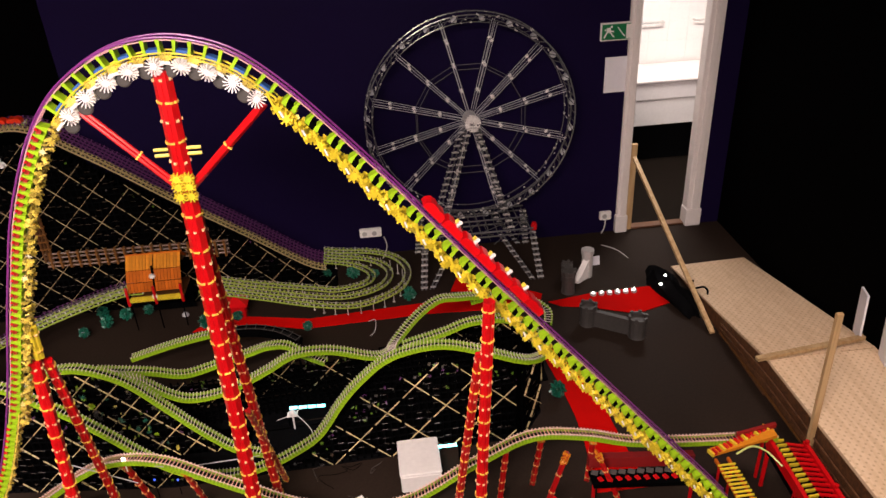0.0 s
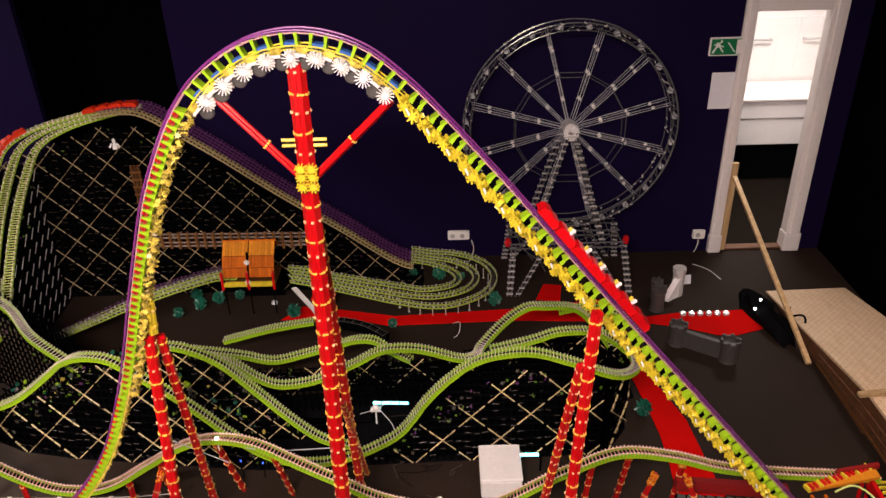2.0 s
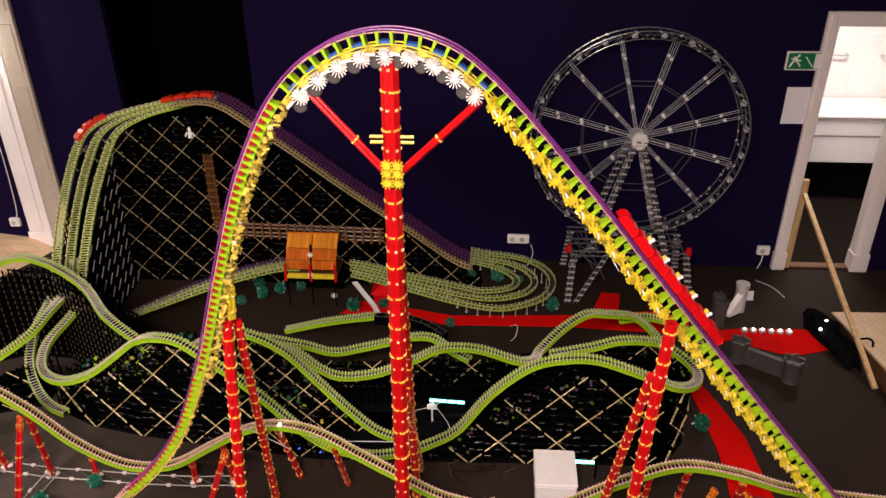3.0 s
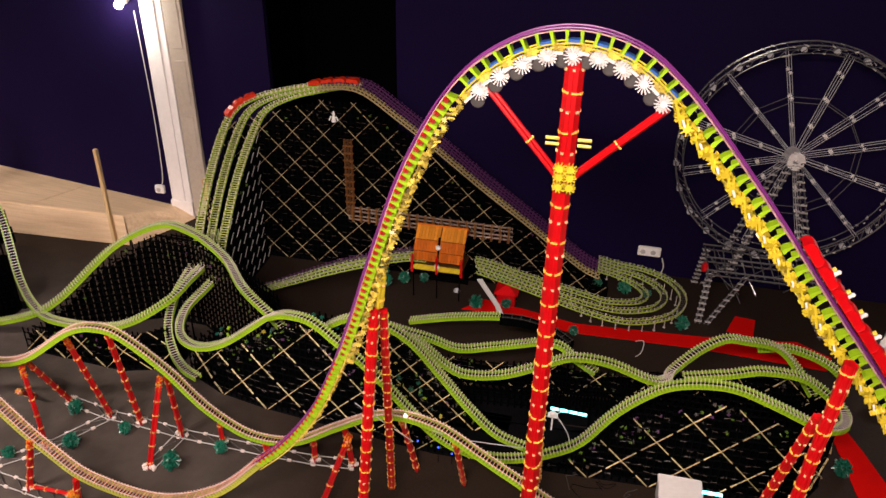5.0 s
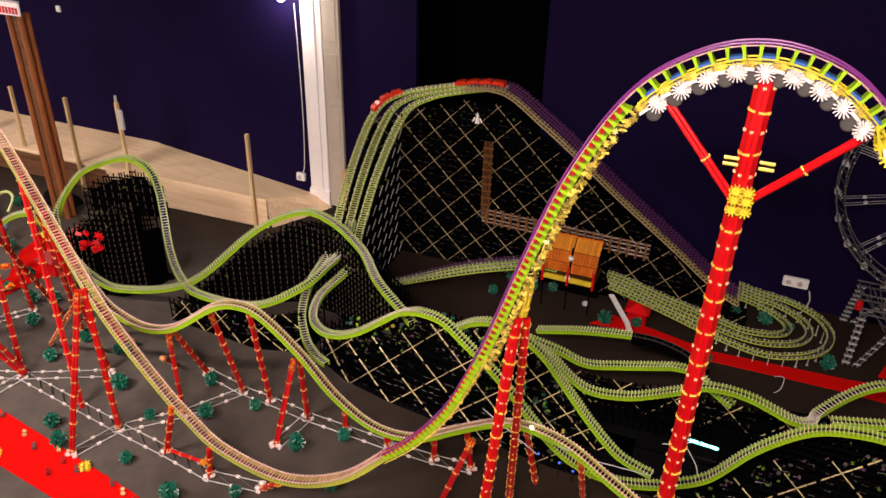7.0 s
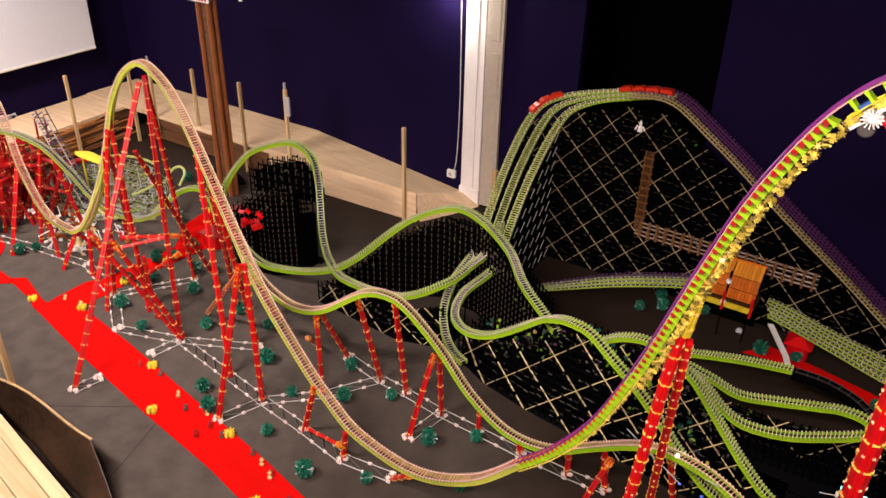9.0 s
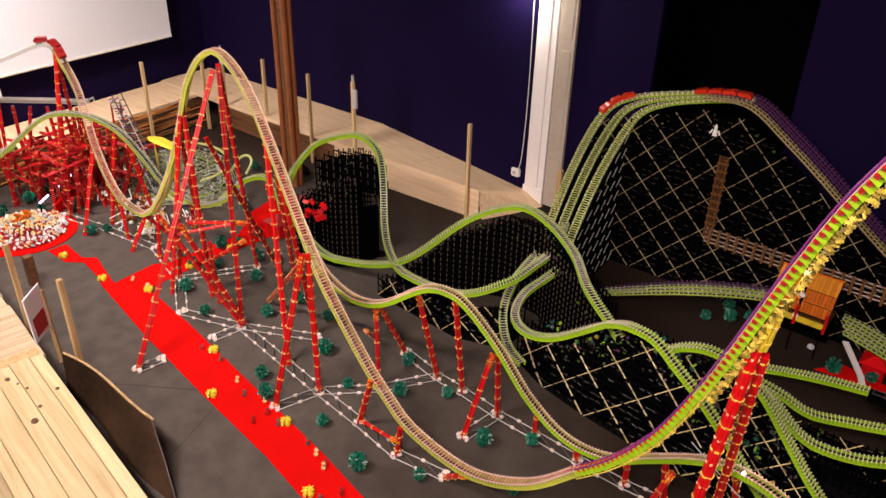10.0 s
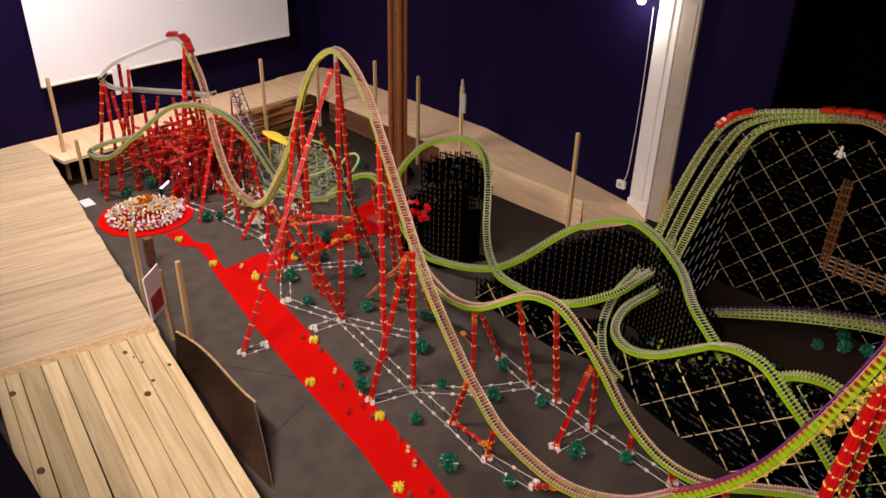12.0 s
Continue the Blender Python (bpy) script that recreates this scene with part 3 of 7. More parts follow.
me_cross = Geo().box((-0.137, -1.35, DECK - 0.035), (0, 0.0, DECK - 0.008), bevel=0.003).mesh("board", wood("pine_cross_plank", (0.58, 0.45, 0.30), (0.43, 0.31, 0.185), 1, rand=0.10))
for k in range(28):
    piece("board", me_cross, m_walk @ pose(-0.004 - k * 0.14, 0.02 + random.uniform(-0.006, 0.006), random.uniform(-0.002, 0.002)), far)
part("bearer", Geo().box((-3.9, -0.06, 0), (0, -0.02, DECK - 0.038), m_walk), DARKWOOD, far)
part("joint_batten", Geo().box((-0.10, -1.2, DECK - 0.007), (-0.01, 0.0, DECK + 0.004), m_walk), POSTWOOD, far)
rows = []
for k in range(9):
    u = k / 8
    top = Vector((-4.70 + 0.86 * u, 1.36 + 0.05 * u + 0.012 * math.sin(5 * u), 0.30 - 0.02 * u + 0.02 * math.sin(5 * u)))
    foot = Vector((-4.70 + 1.25 * u, 1.34 - 0.10 * u + 0.02 * math.sin(7 * u), 0.004))
    mid = top.lerp(foot, 0.5) + Vector((0.0, 0.03 * math.sin(3 * u), 0))
    back = Vector((-0.003, -0.004, 0))
    rows.append([top, mid, foot, foot + back, mid + back, top + back])
leaning = thing("leaning_sheet", "bent rusty brown sheet with bare wood edge by the walkway", "sheet")
part("sheet", Geo().loft(rows), RUST, leaning, smooth=True)
part("wood_edge", Geo().pipe([r[0] + Vector((0.004, 0.006, 0.004)) for r in rows], 0.007), POSTWOOD, leaning, "bare wood strip")

# ramp and walkway at the washroom door
right = thing("walkway_east", "scuffed plywood ramp and walkway by the doorway", "walkway", kind="structure")
EDGE = (2.35, 2.99)
JOINT = 3.29
part("ramp_sheet", Geo().loft([[(EDGE[0] + 0.03, 4.85, 0.002), (EDGE[1], 4.87, 0.002), (EDGE[1], 4.87, 0.016), (EDGE[0] + 0.03, 4.85, 0.016)], [(EDGE[0], JOINT, DECK - 0.02), (EDGE[1] + 0.04, JOINT, DECK - 0.02), (EDGE[1] + 0.04, JOINT, DECK), (EDGE[0], JOINT, DECK)]]), PEGBOARD, right)
for y0, y1 in ((2.1, JOINT - 0.005), (0.95, 2.095), (0.02, 0.945)):
    part("sheet", Geo().box((EDGE[0], y0, DECK - 0.025), (EDGE[1] + 0.04, y1, DECK), bevel=0.003), PEGBOARD, right)
part("fascia", Geo().box((EDGE[0] + 0.02, 0.02, 0.02), (EDGE[0] + 0.045, JOINT, DECK - 0.03)), DARKWOOD, right)
part("ramp_side", Geo().loft([[(EDGE[0] + 0.02, JOINT + 0.005, 0.003), (EDGE[0] + 0.045, JOINT + 0.005, 0.003), (EDGE[0] + 0.045, JOINT + 0.005, DECK - 0.03), (EDGE[0] + 0.02, JOINT + 0.005, DECK - 0.03)], [(EDGE[0] + 0.05, 4.70, 0.003), (EDGE[0] + 0.07, 4.70, 0.003), (EDGE[0] + 0.07, 4.70, 0.012), (EDGE[0] + 0.05, 4.70, 0.012)]]), DARKWOOD, right)
for z in (0.08, 0.14, 0.2):
    part("side_cable", Geo().pipe(spline([(EDGE[0] + 0.005, 3.9, z * 0.6), (EDGE[0] - 0.01, 3.2, z), (EDGE[0] + 0.002, 2.4, z - 0.03), (EDGE[0] - 0.005, 1.4, z)], 0.05), 0.006), AMBER if z < 0.1 else DARKWOOD, right)


def post(x, y, z0, z1, w=0.035, lean=(0, 0), label="bare square pine fence post beside the walkway"):
    g = Geo()
    rings = []
    for z in (z0, z1 - 0.004, z1):
        k = (z - z0) / (z1 - z0)
        s = w / 2 - (0.004 if z == z1 else 0)
        cx, cy = x + lean[0] * k, y + lean[1] * k
        rings.append([(cx - s, cy - s, z), (cx + s, cy - s, z), (cx + s, cy + s, z), (cx - s, cy + s, z)])
    g.loft(rings)
    return tagged(part("fence_post", g, POSTWOOD), label, "post", "fence posts")


for x, y, z0, z1 in ((-4.37, 4.845, 0, 0.88), (-5.68, 4.77, 0, 0.98), (-6.30, 4.775, 0, 0.93), (-7.09, 4.86, DECK, 0.90), (-7.68, 4.775, 0, 0.87), (-7.88, 4.66, 0, 0.77), (-8.00, 4.03, 0, 0.86), (-4.62, 1.415, 0, 0.82), (-5.32, 1.43, 0, 0.78), (-8.15, 1.93, 0, 1.0), (-7.95, 2.0, 0, 0.45)):
    post(x, y, z0, z1, 0.029)
post(-6.08, 1.80, 0, 0.25, 0.06, label="short thick brown post with a pale cap").data.materials[0] = DARKWOOD
sensor = thing("camera_box", "small grey box fixed to a fence post", "box", "camera boxes")
part("body", Geo().box((-5.665, 4.735, 0.74), (-5.61, 4.76, 0.92), bevel=0.004), GREY, sensor)
part("tip", Geo().rod((-5.68, 4.77, 0.981), (-5.68, 4.77, 1.04), 0.012), GREY, sensor)
corner_box = thing("camera_box", "small grey box fixed to a fence post", "box", "camera boxes")
part("body", Geo().box((-7.66, 4.735, 0.76), (-7.61, 4.76, 0.88), bevel=0.004), GREY, corner_box)
part("tip", Geo().rod((-7.68, 4.775, 0.871), (-7.68, 4.775, 0.95), 0.010), GREY, corner_box)
frame_sign = thing("poster_board", "white poster board with a dark red picture", "poster")
m_sign = pose(-4.91, 1.315, 0, 0, -3, 128)
part("sheet", Geo().box((0, -0.005, 0.30), (0.19, 0.005, 0.62), m_sign, bevel=0.002), PAPER, frame_sign)
for y in (-0.0085, 0.0055):
    part("picture", Geo().box((0.03, y, 0.33), (0.16, y + 0.003, 0.46), m_sign), DEEPRED, frame_sign)
part("stake", Geo().box((0.185, -0.012, 0.0), (0.205, 0.012, 0.56), m_sign), POSTWOOD, frame_sign)
for p, q in (((2.22, 5.42, 0.72), (2.33, 3.95, 0.015)), ((2.265, 3.27, 0.318), (2.99, 3.36, 0.32)), ((2.335, 2.74, 0.012), (2.335, 2.76, 0.98))):
    d = (Vector(q) - Vector(p))
    g = Geo().box((-0.016, -0.011, 0), (0.016, 0.011, d.length), Matrix.Translation(p) @ d.to_track_quat("Z", "Y").to_matrix().to_4x4())
    tagged(part("timber_rail", g, POSTWOOD), "bare pine batten of the walkway barrier", "batten", "barrier battens")
for x, y, z in ((2.985, 3.42, 0.29), (2.985, 3.16, 0.292)):
    tagged(part("poster_sheet", Geo().box((-0.07, -0.006, 0), (0.07, 0.006, 0.30), pose(x, y, z, 0, 8, 70)), PAPER), "white poster sheet on the barrier", "poster", "posters by the ramp")


# ---- coaster track ----
BED = material("black_gap_fill", (0.006, 0.0055, 0.005), 0.7, vary=0.2, spec=0.1)
TRACKWHITE = material("cream_clip_plastic", (0.74, 0.63, 0.58), 0.36, vary=0.12, rand=0.12)
PALELIME = material("pale_lime_plastic", (0.50, 0.55, 0.17), 0.4, vary=0.25, rand=0.3)
ROSE = material("dull_rose_plastic", (0.50, 0.24, 0.18), 0.4, vary=0.2, rand=0.3)
PINKCREAM = material("pinkish_cream_plastic", (0.74, 0.52, 0.46), 0.38, vary=0.15, rand=0.2)


def frames_along(line, bank=0.0):
    """A turning frame (side, along, up) at each point of a line."""
    out, n = [], len(line)
    for i, p in enumerate(line):
        d = (line[min(i + 1, n - 1)] - line[max(i - 1, 0)]).normalized()
        side = d.cross(Vector((0, 0, 1)))
        side = side.normalized() if side.length > 0.05 else Vector((1, 0, 0))
        up = side.cross(d).normalized()
        if bank:
            side, up = side * math.cos(bank) + up * math.sin(bank), up * math.cos(bank) - side * math.sin(bank)
        m = Matrix((side, d, up)).transposed().to_4x4()
        m.translation = p
        out.append(m)
    return out


def strip(ms, x0, x1, z0, z1):
    """A bar of rectangular section swept along the frames."""
    return Geo().loft([[m @ Vector(q) for q in ((x0, 0, z0), (x1, 0, z0), (x1, 0, z1), (x0, 0, z1))] for m in ms])


def track(name, label, pts, rail=LIME, clip=None, tie=None, gauge=0.044, step=0.020, tall=0.029, closed=False, bank=0.0, bed=True, rung=0.0016, cross=None, group="coaster tracks"):
    """Ribbed side bands, with pale rungs and clips between two thin top rails. The black bed is an added strip for the
    shade between rungs.
    """
    t = thing(name, label, "coaster track", group)
    top_mat, clip = clip or rail, clip or TRACKWHITE
    cross = cross or clip
    ms = frames_along(spline(pts, step, closed), bank)
    g = gauge / 2
    ribs = Geo()
    rung_me = Geo().box((-g + 0.003, -rung, 0.0), (g - 0.003, rung, 0.003)).mesh("rung", cross)
    teeth = Geo()
    for m in ms:
        piece("rung", rung_me, m, t)
        for s in (-1, 1):
            x = s * (g + 0.002)
            ribs.box((x - 0.0026, -0.0024, -0.0015), (x + 0.0026, 0.0024, 0.0085), m)
            teeth.box((s * g - 0.0052, -step * 0.30, -tall + 0.0015), (s * g + 0.0052, step * 0.30, -0.003), m)
    # Webs take a darker copy of the rail colour, painting shade between ribs.
    dark = {LIME: SHADELIME, OLIVELIME: SHADEOLIVE, SANDLIME: SHADEOLIVE}.get(rail, rail)
    for s in (-1, 1):
        part("rail", strip(ms, s * g - 0.0042, s * g + 0.0042, -tall, -tall * 0.62), rail, t)
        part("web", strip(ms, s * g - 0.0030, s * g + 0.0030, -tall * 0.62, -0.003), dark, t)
        part("top_rail", strip(ms, s * g - 0.0016, s * g + 0.0016, 0.0, 0.003), top_mat, t)
    if bed:
        part("bed", strip(ms, -g + 0.005, g - 0.005, -tall + 0.002, -0.012), BED, t)
    part("side_rib", teeth, tie or rail, t, kind="stuff")
    part("side_clip", ribs, clip, t, kind="stuff")
    return t


def open_track(label, pts, rail, tick, gauge=0.046, step=0.031, rung=None, thick=0.002):
    """A see-through ladder track: thin rails, rungs and small upright pegs with pale tips."""
    t = thing("coaster_track", label, "coaster track", "coaster tracks")
    ms = frames_along(spline(pts, step))
    g = gauge / 2
    rungs, pegs, caps = Geo(), Geo(), Geo()
    for k, m in enumerate(ms):
        rungs.box((-g, -thick, -0.004), (g, thick, 0.0), m)
        for s in (-1, 1):
            (caps if (k + (s > 0)) % 2 else pegs).box((s * g - 0.0035, -0.0045, 0.002), (s * g + 0.0035, 0.0045, 0.015 + 0.004 * (k % 3)), m)
    for s in (-1, 1):
        part("rail", strip(ms, s * g - 0.0038, s * g + 0.0038, -0.006, 0.003), rail, t)
        part("top_rail", strip(ms, s * g - 0.0009, s * g + 0.0009, 0.016, 0.018), tick, t)
    part("rung", rungs, rung or STONE, t, kind="stuff")
    part("peg", pegs, tick, t, kind="stuff")
    part("peg", caps, OLIVELIME if tick in (GREY, TRACKWHITE) else tick, t, kind="stuff")
    return t


# tall coaster: truss of purple running rails, green fins and yellow connectors
LOOP = [(1.632, 2.307, 0.343), (1.531, 2.307, 0.470), (1.269, 2.307, 0.784), (0.978, 2.307, 1.136), (0.716, 2.307, 1.452), (0.426, 2.307, 1.805), (0.185, 2.307, 2.107), (-0.059, 2.307, 2.394), (-0.197, 2.307, 2.532), (-0.298, 2.307, 2.604), (-0.422, 2.307, 2.646), (-0.538, 2.307, 2.652), (-0.654, 2.307, 2.626), (-0.767, 2.307, 2.566), (-0.855, 2.307, 2.494), (-0.941, 2.307, 2.383), (-1.019, 2.307, 2.241), (-1.092, 2.307, 2.079), (-1.158, 2.307, 1.888), (-1.227, 2.307, 1.673), (-1.310, 2.307, 1.405), (-1.400, 2.307, 1.155), (-1.506, 2.307, 0.922), (-1.659, 2.307, 0.700), (-1.826, 2.307, 0.528)]
loop = thing("tall_coaster", "tall coaster hill with purple rails and green fins", "coaster track", "coaster tracks")


def across(line):
    """Frames along the hill, which stands in one upright plane."""
    out, n = [], len(line)
    for i, p in enumerate(line):
        d = (line[min(i + 1, n - 1)] - line[max(i - 1, 0)]).normalized()
        side = Vector((0, 1, 0))
        m = Matrix((side, d, side.cross(d).normalized())).transposed().to_4x4()
        m.translation = p
        out.append(m)
    return out


def zone(p):
    """Right slope, crest or left slope."""
    if p.x < -0.5:
        return "crest" if p.z > 2.43 else "left"
    return "crest" if p.z > 2.30 and p.x < -0.12 else "right"


def tooth(x, rows):
    """A fin of one width whose thickness changes downwards. rows: (height, near edge, far edge)."""
    return Geo().loft([[(-x, y0, z), (x, y0, z), (x, y1, z), (-x, y1, z)] for z, y0, y1 in rows])


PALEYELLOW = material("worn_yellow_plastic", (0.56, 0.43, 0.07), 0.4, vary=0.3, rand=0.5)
# Olive connectors paint the shadowed gaps among the yellow ones.
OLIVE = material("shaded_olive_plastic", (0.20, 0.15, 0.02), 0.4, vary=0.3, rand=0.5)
post_me = tooth(0.021, [(-0.004, -0.006, 0.007), (-0.022, -0.0045, 0.0045), (-0.040, -0.0045, 0.005), (-0.050, -0.008, 0.008)]).mesh("fin", LIME)
fin_me = tooth(0.019, [(-0.003, -0.004, 0.005), (-0.018, -0.002, 0.006), (-0.034, -0.006, 0.009), (-0.047, -0.010, 0.007)]).mesh("fin", LIME)
wedge_me = tooth(0.021, [(-0.006, -0.002, 0.003), (-0.020, -0.004, 0.005), (-0.034, -0.009, 0.007), (-0.041, -0.012, 0.009)]).mesh("fin", LIME)
foot_me = tooth(0.021, [(0.0, -0.005, 0.005), (-0.016, -0.006, 0.007), (-0.034, -0.011, 0.009)]).mesh("fin", LIME)
star_w = Geo().star_stack([(-0.0035, 0.030), (0.0035, 0.030), (0.004, 0.009), (0.0085, 0.009), (0.009, 0.026), (0.015, 0.026)], 15).mesh("connector", CREAM)
spike_me = Geo().star(Matrix.Identity(4), 0.024, 8, 0.36).mesh("connector", YELLOW)
spike_small = Geo().star(Matrix.Identity(4), 0.021, 7, 0.36).mesh("connector", YELLOW)
bar_me = Geo().box((-0.004, -0.046, -0.004), (0.004, 0.046, 0.004), bevel=0.0015).mesh("bar", YELLOW)
# Cream chips that paint a white glint on the yellow connectors
glint_me = Geo().box((-0.0025, -0.013, -0.0035), (0.0025, 0.013, 0.0035), bevel=0.0012).mesh("link", CREAM)
small_me = Geo().star(Matrix.Identity(4), 0.015, 8, 0.3).mesh("connector", PALEYELLOW)
edge_me = Geo().star(Matrix.Identity(4), 0.0125, 7, 0.22).mesh("connector", PALEYELLOW)
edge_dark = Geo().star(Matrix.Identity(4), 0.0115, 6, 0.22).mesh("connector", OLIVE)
tick_me = Geo().box((-0.022, -0.0045, -0.014), (0.022, 0.0045, 0.001)).mesh("tick", RED)
link_me = Geo().rod((0, -0.016, 0), (0, 0.016, 0), 0.0055, 6).mesh("link", CREAM)
disc_me = Geo().lathe([(0.019, -0.006), (0.024, -0.003), (0.024, 0.003), (0.019, 0.006)], 16).mesh("disc", STONE)
tie_blue = Geo().box((-0.018, -0.018, -0.050), (0.018, 0.018, -0.034), bevel=0.002).mesh("blue_tie", BLUE)
tie_black = Geo().box((-0.018, -0.014, -0.050), (0.018, 0.014, -0.030)).mesh("black_tie", BLACK)
re = random.Random(5)
for k, m in enumerate(across(spline(LOOP, 0.097))):
    where = zone(m.translation)
    if where == "left":
        continue
    if where == "crest":
        for o in (-0.023, 0.023):
            piece("fin", post_me, m @ pose(0, o, 0), loop)
        piece("blue_tie", tie_blue, m, loop)
        for x in (-0.036, 0.030):
            piece("connector", star_w, m @ pose(x, 0.0, -0.080, re.uniform(-14, 14), 90 + re.uniform(-22, 22), 0), loop)
        for o in (0.040, 0.056):
            piece("connector", small_me, m @ pose(-0.020, o, -0.060, re.uniform(-30, 30), 90, 0), loop)
        piece("link", link_me, m @ pose(-0.03, 0.048, -0.074), loop)
        piece("disc", disc_me, m @ pose(-0.012, 0.034, -0.100, 0, 90, 0), loop)
    else:
        for o in (-0.020, 0.017):
            piece("fin", fin_me, m @ pose(0, o, 0), loop)
        piece("black_tie", tie_black, m, loop)
        for s, o, spike in ((-0.030, -0.022, spike_me), (-0.026, 0.026, spike_small), (0.0, 0.002, spike_small), (0.030, -0.020, spike_me), (0.028, 0.026, spike_small), (-0.012, -0.040, spike_small)):
            piece("connector", spike, m @ pose(s, o + re.uniform(-0.004, 0.004), -0.066 + re.uniform(-0.006, 0.004), re.uniform(-35, 35), 90 + re.uniform(-28, 28), re.uniform(0, 45)), loop)
        piece("bar", bar_me, m @ pose(-0.030, 0.040, -0.066, 24), loop)
        piece("bar", bar_me, m @ pose(0.026, 0.030, -0.076, 10), loop)
        # painted glint, not a joining piece
        piece("link", glint_me, m @ pose(-0.040, 0.004, -0.070, 18), loop)
left_line = [p for p in spline(LOOP, 0.031) if zone(p) == "left"]
for k, m in enumerate(across(left_line)):
    z = m.translation.z
    if z > 1.25:
        piece("fin", wedge_me, m, loop)
        piece("tick", tick_me, m @ pose(0, 0.013, -0.005) @ Matrix.Diagonal((0.9, 0.7, 0.6, 1)), loop)
        for j in range(6):
            c = m @ pose((-0.020, 0.020, 0.0)[j % 3], re.uniform(-0.014, 0.014), -0.050 - 0.013 * (j // 3) - re.uniform(0, 0.006), re.uniform(0, 180), re.uniform(0, 180), 0)
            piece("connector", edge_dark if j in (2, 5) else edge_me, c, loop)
    else:
        piece("fin", foot_me, m, loop)
        piece("tick", tick_me, m @ pose(0, 0.0155, 0.002), loop)
        for j in range(3 if z > 1.0 else (2 if z > 0.75 else 0)):
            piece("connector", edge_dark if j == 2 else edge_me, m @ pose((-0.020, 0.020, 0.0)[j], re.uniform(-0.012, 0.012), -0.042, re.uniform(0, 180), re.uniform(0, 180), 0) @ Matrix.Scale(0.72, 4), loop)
ms = across(spline(LOOP, 0.03))
for s in (-0.021, 0.021):
    part("rail", Geo().pipe([m @ Vector((s, 0, 0.004)) for m in ms], 0.0037, 8), PURPLE, loop, smooth=True)
    part("under_rail", Geo().pipe([m @ Vector((s * 0.85, 0, -0.005)) for m in ms], 0.0024, 6), PINK, loop, smooth=True)
    for d in (-0.044, -0.055):
        part("truss_rail", Geo().pipe([m @ Vector((s, 0, d)) for m in ms if zone(m.translation) == "crest"], 0.0028, 6), YELLOW, loop)
    part("truss_rail", Geo().pipe([m @ Vector((s, 0, -0.040)) for m in ms if zone(m.translation) == "left" and m.translation.z < 1.3], 0.0030, 6), PALEYELLOW, loop)
part("truss_rail", Geo().pipe([m @ Vector((0, 0, -0.080)) for m in ms if zone(m.translation) != "crest" and m.translation.x > -0.5], 0.005, 6), PALEYELLOW, loop)
upper = [m for m in across(left_line) if m.translation.z > 1.25]
lower = [m for m in across(left_line) if m.translation.z < 1.30]
part("chain", strip(upper, -0.012, 0.012, -0.026, -0.012), DEEPRED, loop)
part("chain", strip(lower, -0.020, 0.020, -0.012, -0.004), LIME, loop)

track("coaster_track", "pink-clipped coaster track running low from the tall hill", [(-1.800, 2.307, 0.553), (-2.044, 2.292, 0.315), (-2.355, 2.254, 0.213), (-2.751, 2.278, 0.237), (-2.975, 2.304, 0.350), (-3.160, 2.323, 0.498), (-3.484, 2.347, 0.862), (-3.812, 2.460, 1.138), (-4.115, 2.564, 1.411), (-4.428, 2.678, 1.639), (-4.676, 2.749, 1.758), (-4.895, 2.785, 1.795), (-5.036, 2.748, 1.713), (-5.126, 2.691, 1.535), (-5.228, 2.636, 1.163), (-5.364, 2.595, 0.830), (-5.641, 2.629, 0.514), (-5.885, 2.684, 0.346), (-6.072, 2.707, 0.288), (-6.307, 2.680, 0.378), (-6.586, 2.714, 0.682), (-6.862, 2.791, 1.115), (-7.061, 2.775, 1.416)], rail=SANDLIME, clip=PINKCREAM, gauge=0.050, step=0.0185, rung=0.0034, bed=False, cross=ROSE)
track("coaster_track", "pale coaster track turning in a high ring", [(-7.052, 2.767, 1.426), (-7.113, 2.696, 1.456), (-7.254, 2.536, 1.381), (-7.447, 2.334, 1.259), (-7.542, 2.210, 1.138), (-7.542, 2.267, 1.015), (-7.453, 2.539, 0.950), (-7.259, 2.802, 0.924), (-7.058, 2.905, 0.932), (-6.937, 2.923, 0.979)], rail=GREY, clip=CREAM, tie=GREY)
track("coaster_track", "green coaster track over a low hill", [(-7.249, 2.346, 0.624), (-7.503, 2.149, 0.537), (-7.579, 1.986, 0.461), (-7.372, 2.065, 0.453), (-7.194, 2.256, 0.653), (-7.000, 2.535, 0.907), (-6.784, 2.741, 0.929), (-6.480, 2.848, 0.858), (-6.283, 2.927, 0.663), (-6.090, 2.980, 0.444), (-5.898, 3.037, 0.348), (-5.703, 3.102, 0.330), (-5.506, 3.196, 0.428)], rail=OLIVELIME, clip=GREY)
track("coaster_track", "green coaster track rising from a dip", [(-5.75, 3.25, 0.30), (-5.62, 3.42, 0.46), (-5.45, 3.5, 0.52), (-5.30, 3.5, 0.46), (-5.2, 3.46, 0.30)])

